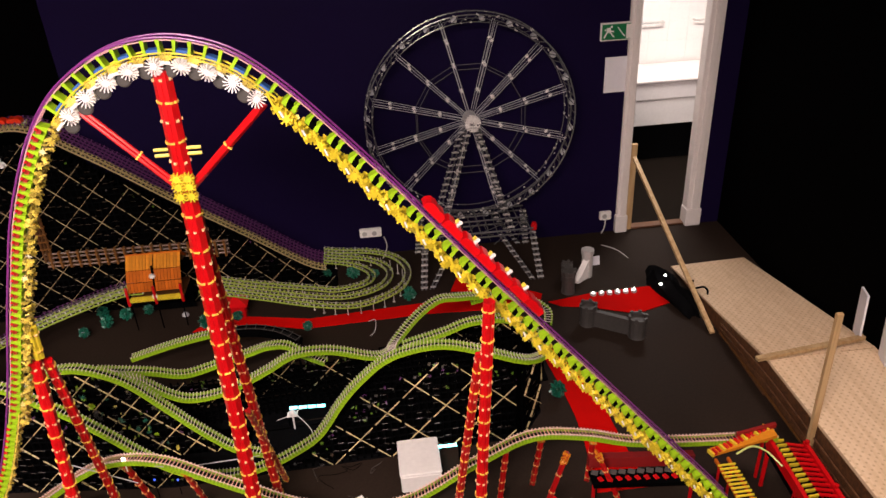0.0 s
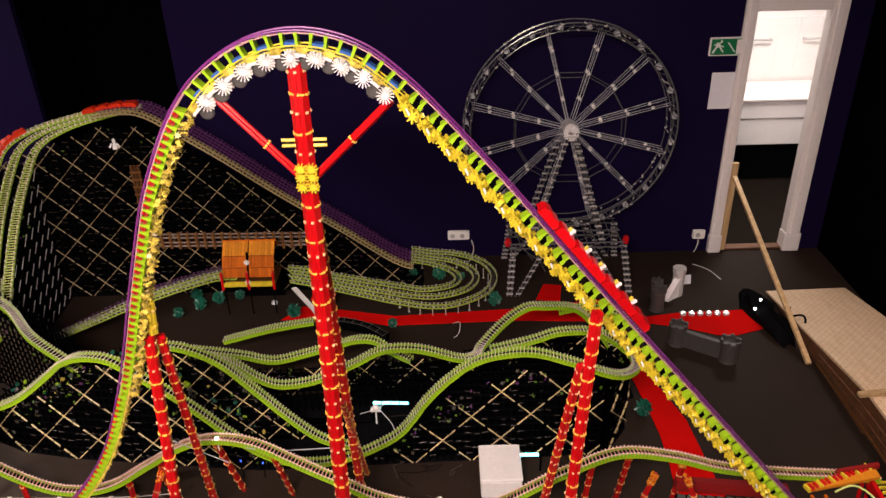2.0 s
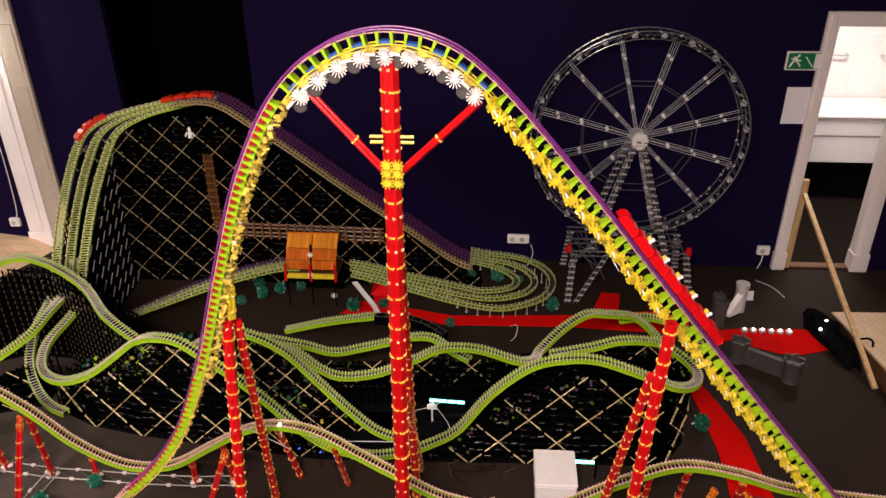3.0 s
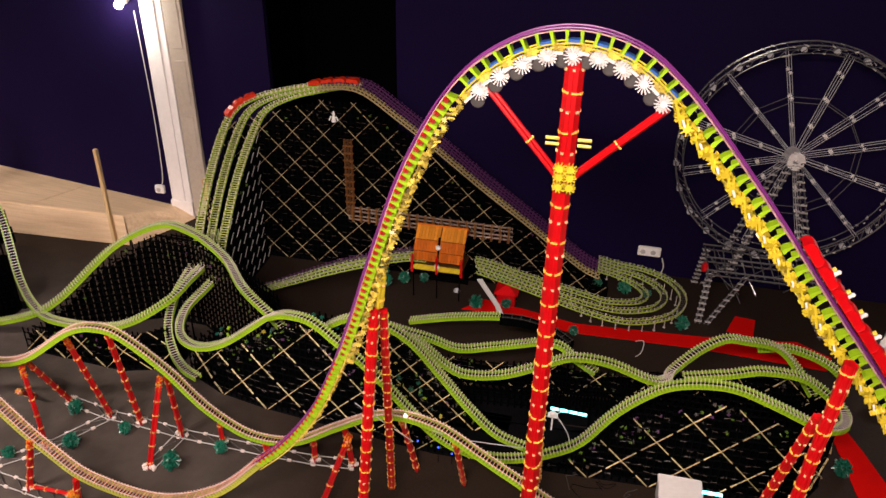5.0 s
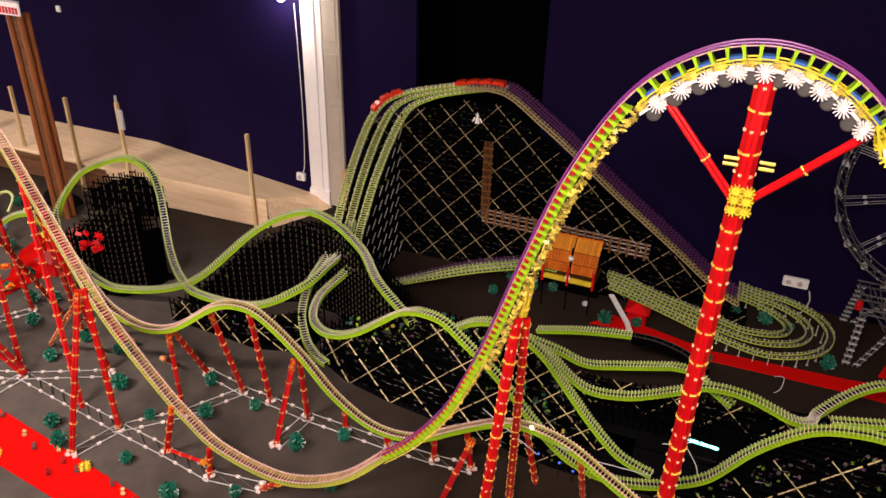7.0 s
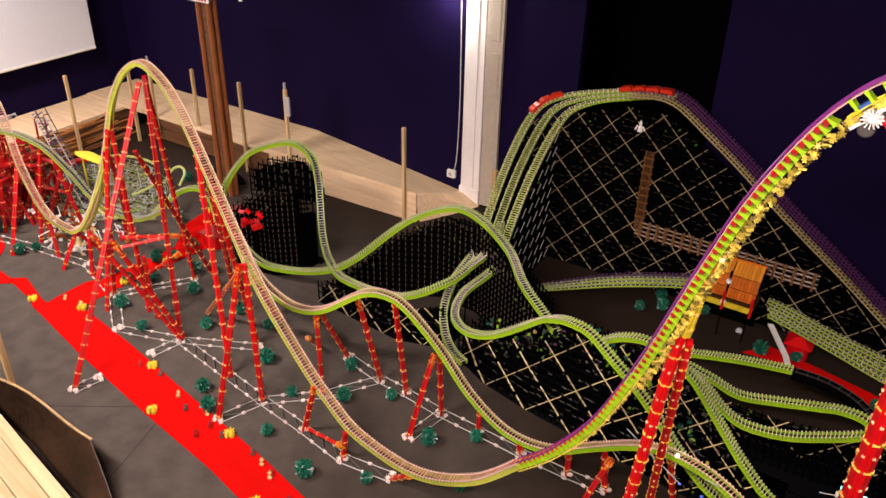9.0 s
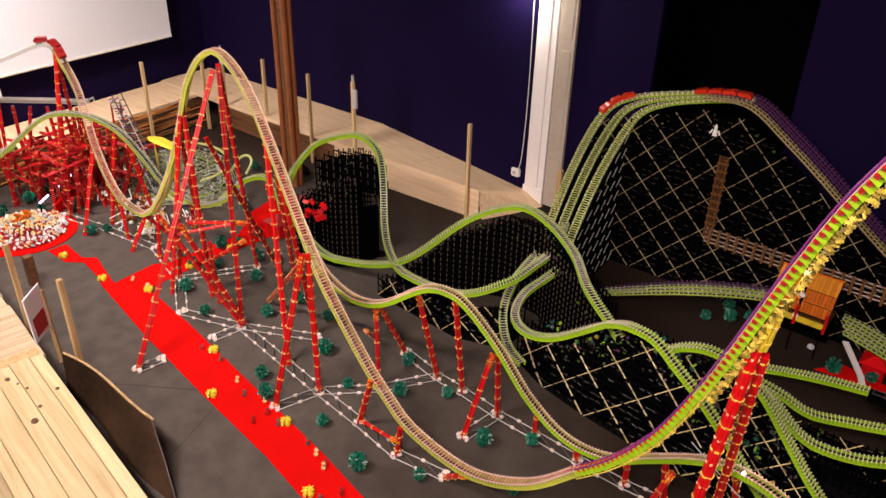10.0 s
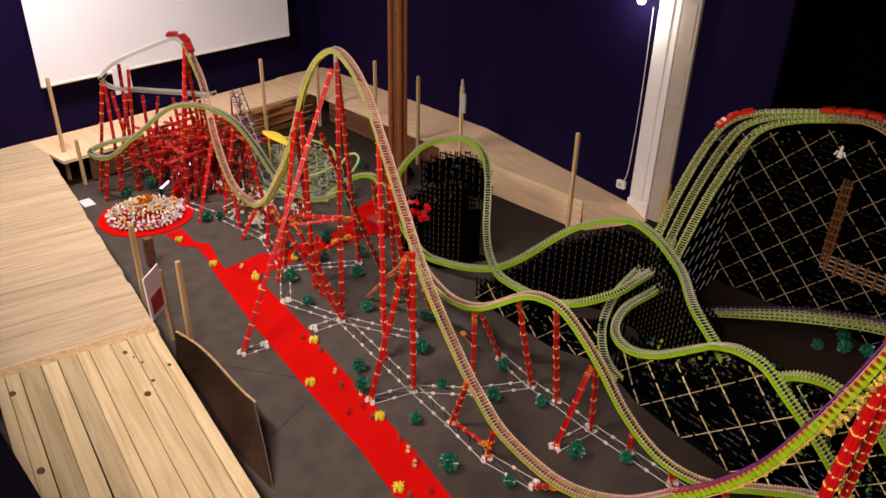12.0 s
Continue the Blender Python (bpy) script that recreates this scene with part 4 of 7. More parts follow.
# low coaster on red columns
track("coaster_track", "lime coaster track with pink clips on red columns", [(-4.003, 2.678, 0.862), (-3.900, 2.698, 0.634), (-3.770, 2.707, 0.537), (-3.587, 2.703, 0.511), (-3.370, 2.706, 0.581), (-3.085, 2.747, 0.782), (-2.922, 2.791, 0.796), (-2.790, 2.814, 0.725), (-2.602, 2.851, 0.520), (-2.394, 2.862, 0.283), (-2.157, 2.875, 0.130), (-1.905, 2.886, 0.134), (-1.655, 2.890, 0.286), (-1.422, 2.843, 0.459), (-1.222, 2.771, 0.564), (-1.002, 2.706, 0.581), (-0.783, 2.651, 0.501), (-0.619, 2.612, 0.439), (-0.327, 2.577, 0.307), (0.090, 2.569, 0.262), (0.478, 2.601, 0.445), (0.760, 2.625, 0.552), (1.037, 2.647, 0.500), (1.306, 2.651, 0.412), (1.653, 2.643, 0.372), (2.080, 2.652, 0.330)], clip=PINKCREAM, step=0.0185, rung=0.0026, cross=ROSE)

# black lattice coaster
track("coaster_track", "lime coaster track along the front of the black lattice", [(-2.883, 3.922, 0.468), (-2.917, 3.819, 0.428), (-2.950, 3.608, 0.386), (-2.877, 3.403, 0.355), (-2.725, 3.317, 0.339), (-2.524, 3.306, 0.406), (-2.258, 3.298, 0.611), (-2.11, 3.22, 0.735), (-1.99, 3.18, 0.785), (-1.85, 3.16, 0.775), (-1.70, 3.14, 0.68), (-1.55, 3.12, 0.58), (-1.40, 3.10, 0.455), (-1.25, 3.09, 0.30), (-1.10, 3.085, 0.17), (-0.95, 3.085, 0.10), (-0.78, 3.10, 0.072), (-0.62, 3.14, 0.075), (-0.50, 3.18, 0.095), (-0.340, 3.226, 0.170), (-0.188, 3.259, 0.367), (-0.059, 3.276, 0.501), (0.083, 3.280, 0.613), (0.241, 3.270, 0.672), (0.420, 3.252, 0.692), (0.617, 3.234, 0.641), (0.867, 3.236, 0.541), (0.995, 3.329, 0.499), (1.030, 3.486, 0.473), (0.932, 3.591, 0.517), (0.812, 3.614, 0.567), (0.604, 3.595, 0.582), (0.438, 3.573, 0.543), (0.191, 3.541, 0.502)])
track("coaster_track", "lime coaster track behind the front row", [(-1.40, 3.37, 0.63), (-1.291, 3.427, 0.541), (-1.163, 3.441, 0.415), (-1.036, 3.457, 0.346), (-0.830, 3.482, 0.361), (-0.613, 3.501, 0.454), (-0.436, 3.504, 0.546), (-0.224, 3.496, 0.555), (0.012, 3.498, 0.480), (0.107, 3.557, 0.449), (0.153, 3.705, 0.415), (0.295, 3.823, 0.503), (0.439, 3.887, 0.566), (0.569, 3.919, 0.551), (0.73, 3.95, 0.52), (0.845, 3.96, 0.435), (0.93, 3.92, 0.34), (0.99, 3.83, 0.28)])
track("coaster_track", "short lime track curving behind the arch", [(0.68, 4.10, 0.39), (0.86, 4.10, 0.42), (1.05, 4.06, 0.39), (1.17, 3.99, 0.33), (1.15, 3.88, 0.29)])
track("coaster_track", "lime coaster track in the middle of the lattice", [(-1.609, 3.680, 0.452), (-1.309, 3.675, 0.406), (-1.135, 3.709, 0.336), (-0.948, 3.762, 0.344), (-0.735, 3.769, 0.404), (-0.624, 3.750, 0.448), (-0.502, 3.727, 0.456), (-0.395, 3.713, 0.381), (-0.264, 3.658, 0.345)])
track("coaster_track", "straight lime brake run behind the lattice", [(-1.54, 4.05, 0.25), (-1.29, 4.05, 0.32), (-1.10, 4.05, 0.36), (-0.92, 4.05, 0.39)])
track("coaster_track", "black curved track beyond the brake run", [(-0.91, 4.05, 0.385), (-0.75, 4.05, 0.385), (-0.58, 4.01, 0.365), (-0.45, 3.93, 0.335)], rail=BLACK, clip=STONE, tall=0.06, step=0.06)
track("coaster_track", "lime coaster track over a hill and round a high turn", [(-0.62, 3.25, 0.05), (-0.80, 3.28, 0.085), (-0.97, 3.31, 0.215), (-1.14, 3.32, 0.41), (-1.30, 3.32, 0.60), (-1.45, 3.32, 0.70), (-1.60, 3.33, 0.735), (-1.75, 3.335, 0.695), (-1.90, 3.33, 0.60), (-2.069, 3.323, 0.552), (-2.245, 3.399, 0.617), (-2.454, 3.506, 0.699), (-2.709, 3.770, 0.728), (-3.021, 3.922, 0.797), (-3.290, 3.962, 0.790), (-3.628, 3.878, 0.611), (-3.908, 3.599, 0.325), (-4.098, 3.468, 0.232), (-4.436, 3.388, 0.169), (-4.663, 3.363, 0.183), (-4.928, 3.381, 0.335), (-5.092, 3.450, 0.588), (-4.993, 3.615, 0.862), (-4.826, 3.737, 0.965), (-4.632, 3.802, 1.007), (-4.481, 3.825, 0.938), (-4.390, 3.794, 0.778), (-4.247, 3.656, 0.409), (-4.060, 3.530, 0.281), (-3.838, 3.460, 0.243), (-3.339, 3.411, 0.323), (-3.061, 3.568, 0.452), (-2.984, 3.756, 0.525), (-2.995, 3.977, 0.522), (-3.042, 4.181, 0.538), (-3.093, 4.342, 0.590)])
track("coaster_track", "lime track at the foot of the big drop", [(-3.11, 4.10, 0.50), (-3.11, 3.90, 0.44), (-3.10, 3.72, 0.38), (-3.04, 3.52, 0.29), (-2.94, 3.39, 0.20), (-2.82, 3.30, 0.16), (-2.70, 3.25, 0.15)])
for x in (0.05, 0.17, 0.29):
    open_track("pale green coaster track dropping from the lift hill", [(-2.53 + x, 5.24, 1.465), (-2.90 + x, 5.25, 1.375), (-3.12 + x, 5.20, 1.315), (-3.265 + x, 5.085, 1.24), (-3.315 + x, 4.925, 1.10), (-3.266 + x * 0.9, 4.567, 0.87), (-3.19 + x * 0.8, 4.21, 0.60), (-3.10 + x * 0.7, 3.96, 0.44)], LIME, TRACKWHITE, gauge=0.052, step=0.0195, rung=PALELIME, thick=0.0034)
PALETAN = material("pale_olive_plastic", (0.34, 0.29, 0.10), 0.4, vary=0.3)
for k in range(3):
    y = 5.12 + 0.10 * k
    open_track("purple-railed chain lift up the black lattice hill", [(-2.543, y, 1.448), (-2.336, y, 1.471), (-2.17, y, 1.436), (-1.936, y, 1.279), (-1.702, y, 1.114), (-1.29, y, 0.801), (-0.865, y, 0.498), (-0.481, y, 0.215), (-0.311, y, 0.14)], (DIMTAN, DIMPURPLE, DIMPURPLE)[k], (PALETAN, DIMPURPLE, DIMPURPLE)[k], gauge=0.055)
return_green = material("dull_green_plastic", (0.30, 0.41, 0.05), 0.4, vary=0.15)
for k, o in enumerate((0.0, 0.5, 1.0)):
    outer_lane = [(-0.34, 5.385, 0.16), (-0.20, 5.39, 0.13), (0.04, 5.37, 0.11), (0.23, 5.25, 0.10), (0.31, 5.03, 0.10), (0.24, 4.80, 0.10), (0.05, 4.655, 0.10), (-0.15, 4.61, 0.10), (-0.43, 4.625, 0.14), (-0.745, 4.70, 0.18), (-1.06, 4.74, 0.24), (-1.24, 4.76, 0.27)]
    inner_lane = [(-0.34, 5.20, 0.16), (-0.20, 5.20, 0.13), (-0.09, 5.17, 0.11), (0.0, 5.09, 0.10), (0.03, 4.985, 0.10), (-0.05, 4.89, 0.10), (-0.24, 4.85, 0.10), (-0.38, 4.86, 0.12), (-0.53, 4.88, 0.14), (-0.85, 4.91, 0.19), (-1.13, 4.93, 0.25), (-1.27, 4.93, 0.27)]
    open_track("green return track curling round flat on the floor", [tuple(u + (w - u) * o for u, w in zip(p, q)) for p, q in zip(outer_lane, inner_lane)], return_green, GREY)
for k in range(3):
    o = 0.07 * k
    open_track("pale track leading into the golden station", [(-1.62, 4.78 + o, 0.29), (-1.75, 4.75 + o, 0.30), (-1.95, 4.66 + o, 0.29), (-2.25, 4.52 + o, 0.25), (-2.52, 4.40 + o * 0.7, 0.19), (-2.72, 4.32 + o * 0.4, 0.14), (-2.92, 4.20 + o * 0.3, 0.11), (-3.02, 4.02 + o * 0.2, 0.11)], return_green if k < 2 else STONE, DIMPURPLE if k == 2 else GREY)
# pegs that carry the return track
for k in range(26):
    a = k / 26 * 2 * math.pi
    x, y = -0.12 + 0.40 * math.cos(a), 5.0 + 0.36 * math.sin(a)
    tagged(part("track_peg", Geo().lathe([(0.010, 0), (0.010, 0.005), (0.004, 0.008), (0.0035, 0.09)], 7, pose(x, y, 0)), GREY), "small grey peg under the return track", "peg", "return track pegs")


# ---- lattice frames ----
frame_rod_me = Geo().rod((0, 0, 0), (0, 0, 1), 0.0065, 4).mesh("frame_rod", BLACK)


def lattice(name, label, base, top, cell=0.20, layers=4, inward=(0, 1), depth=0.07, x_mat=LATTAN, dense=0.042, low=0.0, bits_share=0.10, dashes=False, pitch=0.062, dash=0.036, lean=0.0):
    """Black rods in several rows behind a front of crossed tan rods. base: plan corners; top: (distance, height) pairs."""
    t = thing(name, label, "coaster frame", "black lattice frames")
    b = [Vector((*p, 0)) for p in base]
    lengths = [0.0]
    for p, q in zip(b, b[1:]):
        lengths.append(lengths[-1] + (q - p).length)

    def at(s):
        for i in range(len(b) - 1):
            if s <= lengths[i + 1] or i == len(b) - 2:
                return b[i].lerp(b[i + 1], (s - lengths[i]) / (lengths[i + 1] - lengths[i]))

    def high(s):
        return float(np.interp(s, [p[0] for p in top], [p[1] for p in top]))

    inn = Vector((*inward, 0)).normalized()
    black, cross = Geo(), Geo()
    bits = {k: Geo() for k in ("lime", "purple", "grey", "pale")}
    rl = random.Random(int(abs(base[0][0]) * 100) + layers)
    total = lengths[-1]
    for layer in range(layers):
        o = inn * (0.012 + depth * layer)
        drop = 0.035 if layer == 0 else 0.04 + 0.03 * layer
        k = int(total / dense)
        for i in range(k + 1):
            s = min(total, (i + 0.5 * (layer % 2)) * dense)
            p, h = at(s) + o, high(s) - drop
            if h > low + 0.04:
                if layer == 0:
                    piece("frame_rod", frame_rod_me, Matrix.Translation(p + Vector((0, 0, low))) @ Matrix.Diagonal((1, 1, h - low, 1)), t)
                else:
                    black.rod(p + Vector((0, 0, low)), p + Vector((0, 0, h)), 0.0065, 4)
        z = low + 0.03 + 0.02 * (layer % 2)
        while z < max(p[1] for p in top):
            run = None
            for i in range(k + 1):
                s = i * dense
                if high(s) - drop > z:
                    run = s if run is None else run
                    last = s
                if run is not None and (high(s) - drop <= z or i == k):
                    cuts = [run] + [c for c in lengths if run < c < last] + [last]
                    for a, c in zip(cuts, cuts[1:]):
                        black.rod(at(a) + o + Vector((0, 0, z)), at(c) + o + Vector((0, 0, z)), 0.0065, 4)
                    run = None
            z += dense * (1.0 if layer else 1.3)
    for k in range(int(total * bits_share * 300)):
        s = rl.uniform(0.02, total - 0.02)
        h = high(s) - 0.045
        z = h - 0.17 * rl.random() ** 1.5
        if z > low + 0.03:
            c = at(s) + inn * rl.uniform(0.004, 0.040) + Vector((0, 0, z))
            bits[rl.choice(("lime", "lime", "lime", "grey", "grey", "grey", "purple", "pale"))].star(Matrix.Translation(c) @ pose(0, 0, 0, rl.uniform(0, 180), rl.uniform(0, 180), 0), rl.uniform(0.007, 0.012), 5)
    marks = Geo()
    for i in range(0 if dashes else int(total / 0.05)):
        for j in range(int(max(p[1] for p in top) / 0.05)):
            s, z = i * 0.05 + rl.uniform(-0.008, 0.008), low + 0.05 * j + rl.uniform(-0.008, 0.008)
            if rl.random() < 0.45 and 0.02 < s < total - 0.02 and low + 0.03 < z < high(s) - 0.03:
                e = at(s + 0.008) - at(s - 0.008)
                c = at(s) + inn * 0.004
                marks.rod(c - e + Vector((0, 0, z)), c + e + Vector((0, 0, z + rl.uniform(-0.006, 0.006))), 0.0016, 4)
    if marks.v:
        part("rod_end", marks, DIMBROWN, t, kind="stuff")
    half = cell / 2
    arm = half * 0.46 * math.sqrt(2)
    w = 0.0028
    arm_me = Geo()
    for o in (-w, w):
        arm_me.rod((o, 0, arm * 0.09), (o, 0, arm * 0.45), w * 0.8, 4).rod((o, 0, arm * 0.51), (o, 0, arm * 0.90), w * 0.8, 4)
    arm_me = arm_me.box((-0.004, -0.0015, -0.004), (0.004, 0.0015, 0.006)).mesh("cross_rod", x_mat)
    peak = max(p[1] for p in top)
    for i in range(-int(lean * peak / pitch), int(total / pitch) + 1) if dashes else ():
        z = low + 0.03
        while z + dash < peak:
            u, v = i * pitch + lean * z, i * pitch + lean * (z + dash)
            if 0 <= u and v <= total and z + dash < high(v) - 0.02:
                cross.rod(at(u) - inn * 0.004 + Vector((0, 0, z)), at(v) - inn * 0.004 + Vector((0, 0, z + dash)), 0.0034, 4)
            z += dash * 1.85
    for i in range(0 if dashes else int(total / half) + 2):
        for j in range(int(max(p[1] for p in top) / half) + 2):
            if (i + j) % 2:
                continue
            cs, cz = i * half, low + j * half
            for ds, dz in ((1, 1), (1, -1), (-1, 1), (-1, -1)):
                a, c = (cs + ds * half * 0.025, cz + dz * half * 0.025), (cs + ds * half * 0.485, cz + dz * half * 0.485)
                good = []
                for f in range(13):
                    e = (a[0] + (c[0] - a[0]) * f / 12, a[1] + (c[1] - a[1]) * f / 12)
                    if 0 <= e[0] <= total and low + 0.01 < e[1] < high(e[0]) - 0.02:
                        good.append(f / 12)
                if good and good[-1] - good[0] > 0.2:
                    p, q = at(a[0]) + Vector((0, 0, a[1])) - inn * 0.004, at(c[0]) + Vector((0, 0, c[1])) - inn * 0.004
                    piece("cross_rod", arm_me, Matrix.Translation(p.lerp(q, good[0])) @ (q - p).to_track_quat("Z", "Y").to_matrix().to_4x4() @ Matrix.Diagonal((1, 1, good[-1] - good[0], 1)), t)
    # Added black floor sheet, standing in for the shadow under the frame
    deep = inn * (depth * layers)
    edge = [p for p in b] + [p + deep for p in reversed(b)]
    part("shade_base", Geo().loft([[p + Vector((0, 0, 0.001)) for p in edge], [p + Vector((0, 0, 0.005)) for p in edge]]), CLOTH, t)
    # Added black walls inside the frame, in place of the dark between rods
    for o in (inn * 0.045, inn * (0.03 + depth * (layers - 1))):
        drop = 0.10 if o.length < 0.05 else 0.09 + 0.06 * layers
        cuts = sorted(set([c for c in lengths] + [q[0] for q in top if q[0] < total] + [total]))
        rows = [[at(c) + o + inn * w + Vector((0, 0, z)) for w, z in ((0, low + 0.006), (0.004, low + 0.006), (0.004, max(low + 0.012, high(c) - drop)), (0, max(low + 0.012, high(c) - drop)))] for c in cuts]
        part("shade_core", Geo().loft(rows), BLACKWALL, t)
    part("frame_rod", black, BLACK, t, kind="stuff")
    if dashes:
        part("cross_rod", cross, x_mat, t, kind="stuff")
    # Inner connectors get dimmed colours that stand for shade inside the frame.
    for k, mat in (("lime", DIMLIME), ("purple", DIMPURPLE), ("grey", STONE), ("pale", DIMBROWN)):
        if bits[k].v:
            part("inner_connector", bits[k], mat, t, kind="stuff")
    return t


lattice("lattice_frame", "tall black lattice hill with crossed tan rods", [(-3.36, 5.02), (-0.25, 5.06)], [(0, 1.13), (0.5, 1.30), (0.85, 1.42), (1.16, 1.42), (1.42, 1.26), (3.06, 0.12)], cell=0.25, layers=6, x_mat=DIMTAN, bits_share=0.04)
lattice("lattice_frame", "black lattice side under the big drop", [(-2.98, 4.15), (-3.02, 5.02)], [(0, 0.47), (0.9, 1.16)], cell=0.26, layers=4, inward=(-1, 0), depth=0.09, x_mat=GREY, dashes=True, pitch=0.11, dash=0.060, lean=1.1)
lattice("lattice_frame", "long black lattice front with crossed tan rods", [(-2.857, 3.423), (-2.593, 3.297), (-2.248, 3.228), (-1.139, 3.104), (0.825, 3.177)], [(0.0, 0.315), (0.28, 0.342), (0.694, 0.57), (0.80, 0.68), (0.90, 0.735), (1.04, 0.725), (1.20, 0.63), (1.35, 0.53), (1.50, 0.42), (1.65, 0.25), (1.80, 0.12), (1.95, 0.05), (2.311, 0.04), (2.522, 0.13), (2.839, 0.492), (3.262, 0.658), (3.579, 0.59), (3.75, 0.53)], cell=0.33, layers=5, depth=0.08, bits_share=0.22)
lattice("lattice_frame", "black lattice end wall under the turn", [(0.846, 3.176), (0.997, 3.381), (1.002, 3.61)], [(0.0, 0.511), (0.5, 0.483)], cell=0.32, layers=4, inward=(-1, 0.3), depth=0.08)
lattice("lattice_frame", "black lattice frame under the middle tracks", [(-1.709, 3.71), (1.111, 3.933)], [(0.0, 0.322), (0.396, 0.265), (0.793, 0.237), (1.189, 0.298), (1.486, 0.246), (1.982, 0.32), (2.378, 0.394), (2.86, 0.28)], cell=0.32, layers=3, depth=-0.09)
lattice("lattice_frame", "black lattice frame under the rear hill", [(-2.402, 3.565), (-3.045, 3.953), (-3.372, 3.975), (-4.111, 3.579)], [(0.0, 0.591), (0.748, 0.719), (1.065, 0.727), (1.531, 0.501), (1.8, 0.223)], cell=0.26, layers=4, depth=0.07, x_mat=NETBROWN, inward=(0.2, 1), dashes=True, dash=0.024, pitch=0.048)
lattice("lattice_frame", "dense black frame tower under the high turn", [(-5.04, 3.44), (-4.94, 3.385), (-4.60, 3.47), (-4.46, 3.60)], [(0.0, 0.488), (0.329, 0.74), (0.634, 0.8), (0.8, 0.675)], cell=0.20, layers=4, depth=0.06, x_mat=NETBROWN, inward=(0, 1), dense=0.045, dashes=True, dash=0.024, pitch=0.040)
lattice("lattice_frame", "dense frame with pale rods under the high turn", [(-5.023, 3.673), (-4.431, 3.814)], [(0.0, 0.79), (0.207, 0.893), (0.465, 0.956), (0.6, 0.859)], cell=0.09, layers=2, depth=0.05, x_mat=NETBROWN, inward=(0, 1), dense=0.045, low=0.52, dashes=True)
lattice("lattice_frame", "black lattice under the low track", [(-4.078, 3.388), (-3.309, 3.341), (-2.977, 3.453)], [(0.0, 0.212), (0.769, 0.263), (1.2, 0.393)], cell=0.32, layers=4, depth=0.08)

lattice("lattice_frame", "black lattice under the inner diving track", [(-1.75, 3.37), (-0.75, 3.35)], [(0, 0.64), (0.15, 0.68), (0.30, 0.64), (0.45, 0.54), (0.61, 0.35), (0.78, 0.15), (1.0, 0.03)], cell=0.20, layers=3, depth=0.06, bits_share=0.20)
under = thing("inner_pieces", "lime and grey connectors under the front track", "connectors")
ru = random.Random(17)
for mat, count in ((LIME, 34), (STONE, 50), (PALEYELLOW, 14), (GREEN, 40)):
    g = Geo()
    for k in range(count):
        x = ru.uniform(-2.75, -1.15)
        y0 = float(np.interp(x, [-2.75, -2.55, -2.18, -1.0], [3.47, 3.36, 3.26, 3.20]))
        h = float(np.interp(x, [-2.75, -2.5, -2.2, -1.9, -1.6, -1.15], [0.28, 0.32, 0.55, 0.68, 0.56, 0.20]))
        c = Vector((x, y0 + ru.uniform(0.07, 0.22), h - 0.03 - 0.18 * ru.random() ** 1.5))
        g.star(Matrix.Translation(c) @ pose(0, 0, 0, ru.uniform(0, 180), ru.uniform(0, 180), 0), 0.014, 6, 0.30)
    part("connector", g, mat, under, kind="stuff")


# ---- red columns ----
def clip_ring(arcs, span, tall, bulge):
    """A connector band: short curved clips set round the rods."""
    rows = []
    for k in range(arcs):
        for u, rad, h in ((-0.5, 0.74, tall * 0.6), (-0.48, bulge, tall), (-0.17, bulge, tall * 0.75), (0.17, bulge, tall * 0.75), (0.48, bulge, tall), (0.5, 0.74, tall * 0.6)):
            a = 2 * math.pi * k / arcs + span * u
            rows.append([(q * math.cos(a), q * math.sin(a), z) for q, z in ((0.70, -h), (rad, -h), (rad, h), (0.70, h))])
    return Geo().loft(rows + rows[:1])


band_me = clip_ring(6, 0.74, 0.13, 0.945).mesh("connector_band", BAND)
band_dull = clip_ring(5, 0.7, 0.17, 0.97).mesh("connector_band", BANDDULL)
band_w = clip_ring(6, 0.30, 0.15, 0.955).mesh("connector_band", BANDPALE)


rb = random.Random(23)


def column(p, q, w=0.040, rods=4, label="red rod column with pale connector bands", mat=RED, gap=0.066, name="support_column", band=None):
    """A bundle of red rods from foot to head, held by connector bands."""
    p, q = Vector(p), Vector(q)
    c = thing(name, label, "column", "red support columns")
    d = q - p
    turn = d.to_track_quat("Z", "Y")
    for k in range(rods):
        a = 2 * math.pi * (k + 0.5) / rods
        o = turn @ Vector((math.cos(a), math.sin(a), 0)) * w * 0.27
        part("rod", Geo().rod(p + o, q + o, w * 0.255, 7), mat, c, smooth=True)
    count = max(1, int(d.length / gap))
    for k in range(count):
        f = (k + 0.5) / count
        m = Matrix.LocRotScale(p.lerp(q, f + rb.uniform(-0.1, 0.1) / count), turn, (w * 0.615, w * 0.615, 0.030)) @ pose(0, 0, 0, rb.uniform(-5, 5), rb.uniform(-5, 5), rb.uniform(0, 90))
        piece("connector_band", (band or band_me) if k % 2 == 0 or band else band_w, m, c)
    return c


TOWER = "thick red rod column with yellow connector bands"
column((-0.53, 2.31, 0), (-0.503, 2.31, 2.555), 0.060, 6, TOWER)
column((-0.53, 2.86, 0), (-0.51, 2.365, 2.05), 0.044, 4, TOWER)
column((-0.525, 3.06, 0), (-0.515, 2.50, 1.0), 0.030, 3, TOWER)
for s, q in ((-1, (-0.775, 2.305, 2.445)), (1, (-0.205, 2.305, 2.42))):
    column((-0.50 + s * 0.02, 2.29, 2.16), q, 0.030, 3, "slanting red strut under the tall hill", gap=0.6)
knee = thing("knee_connectors", "cluster of yellow connectors on the tall column", "connectors")
knee_me = Geo().star(Matrix.Identity(4), 0.022, 10, 0.3).mesh("connector", YELLOW)
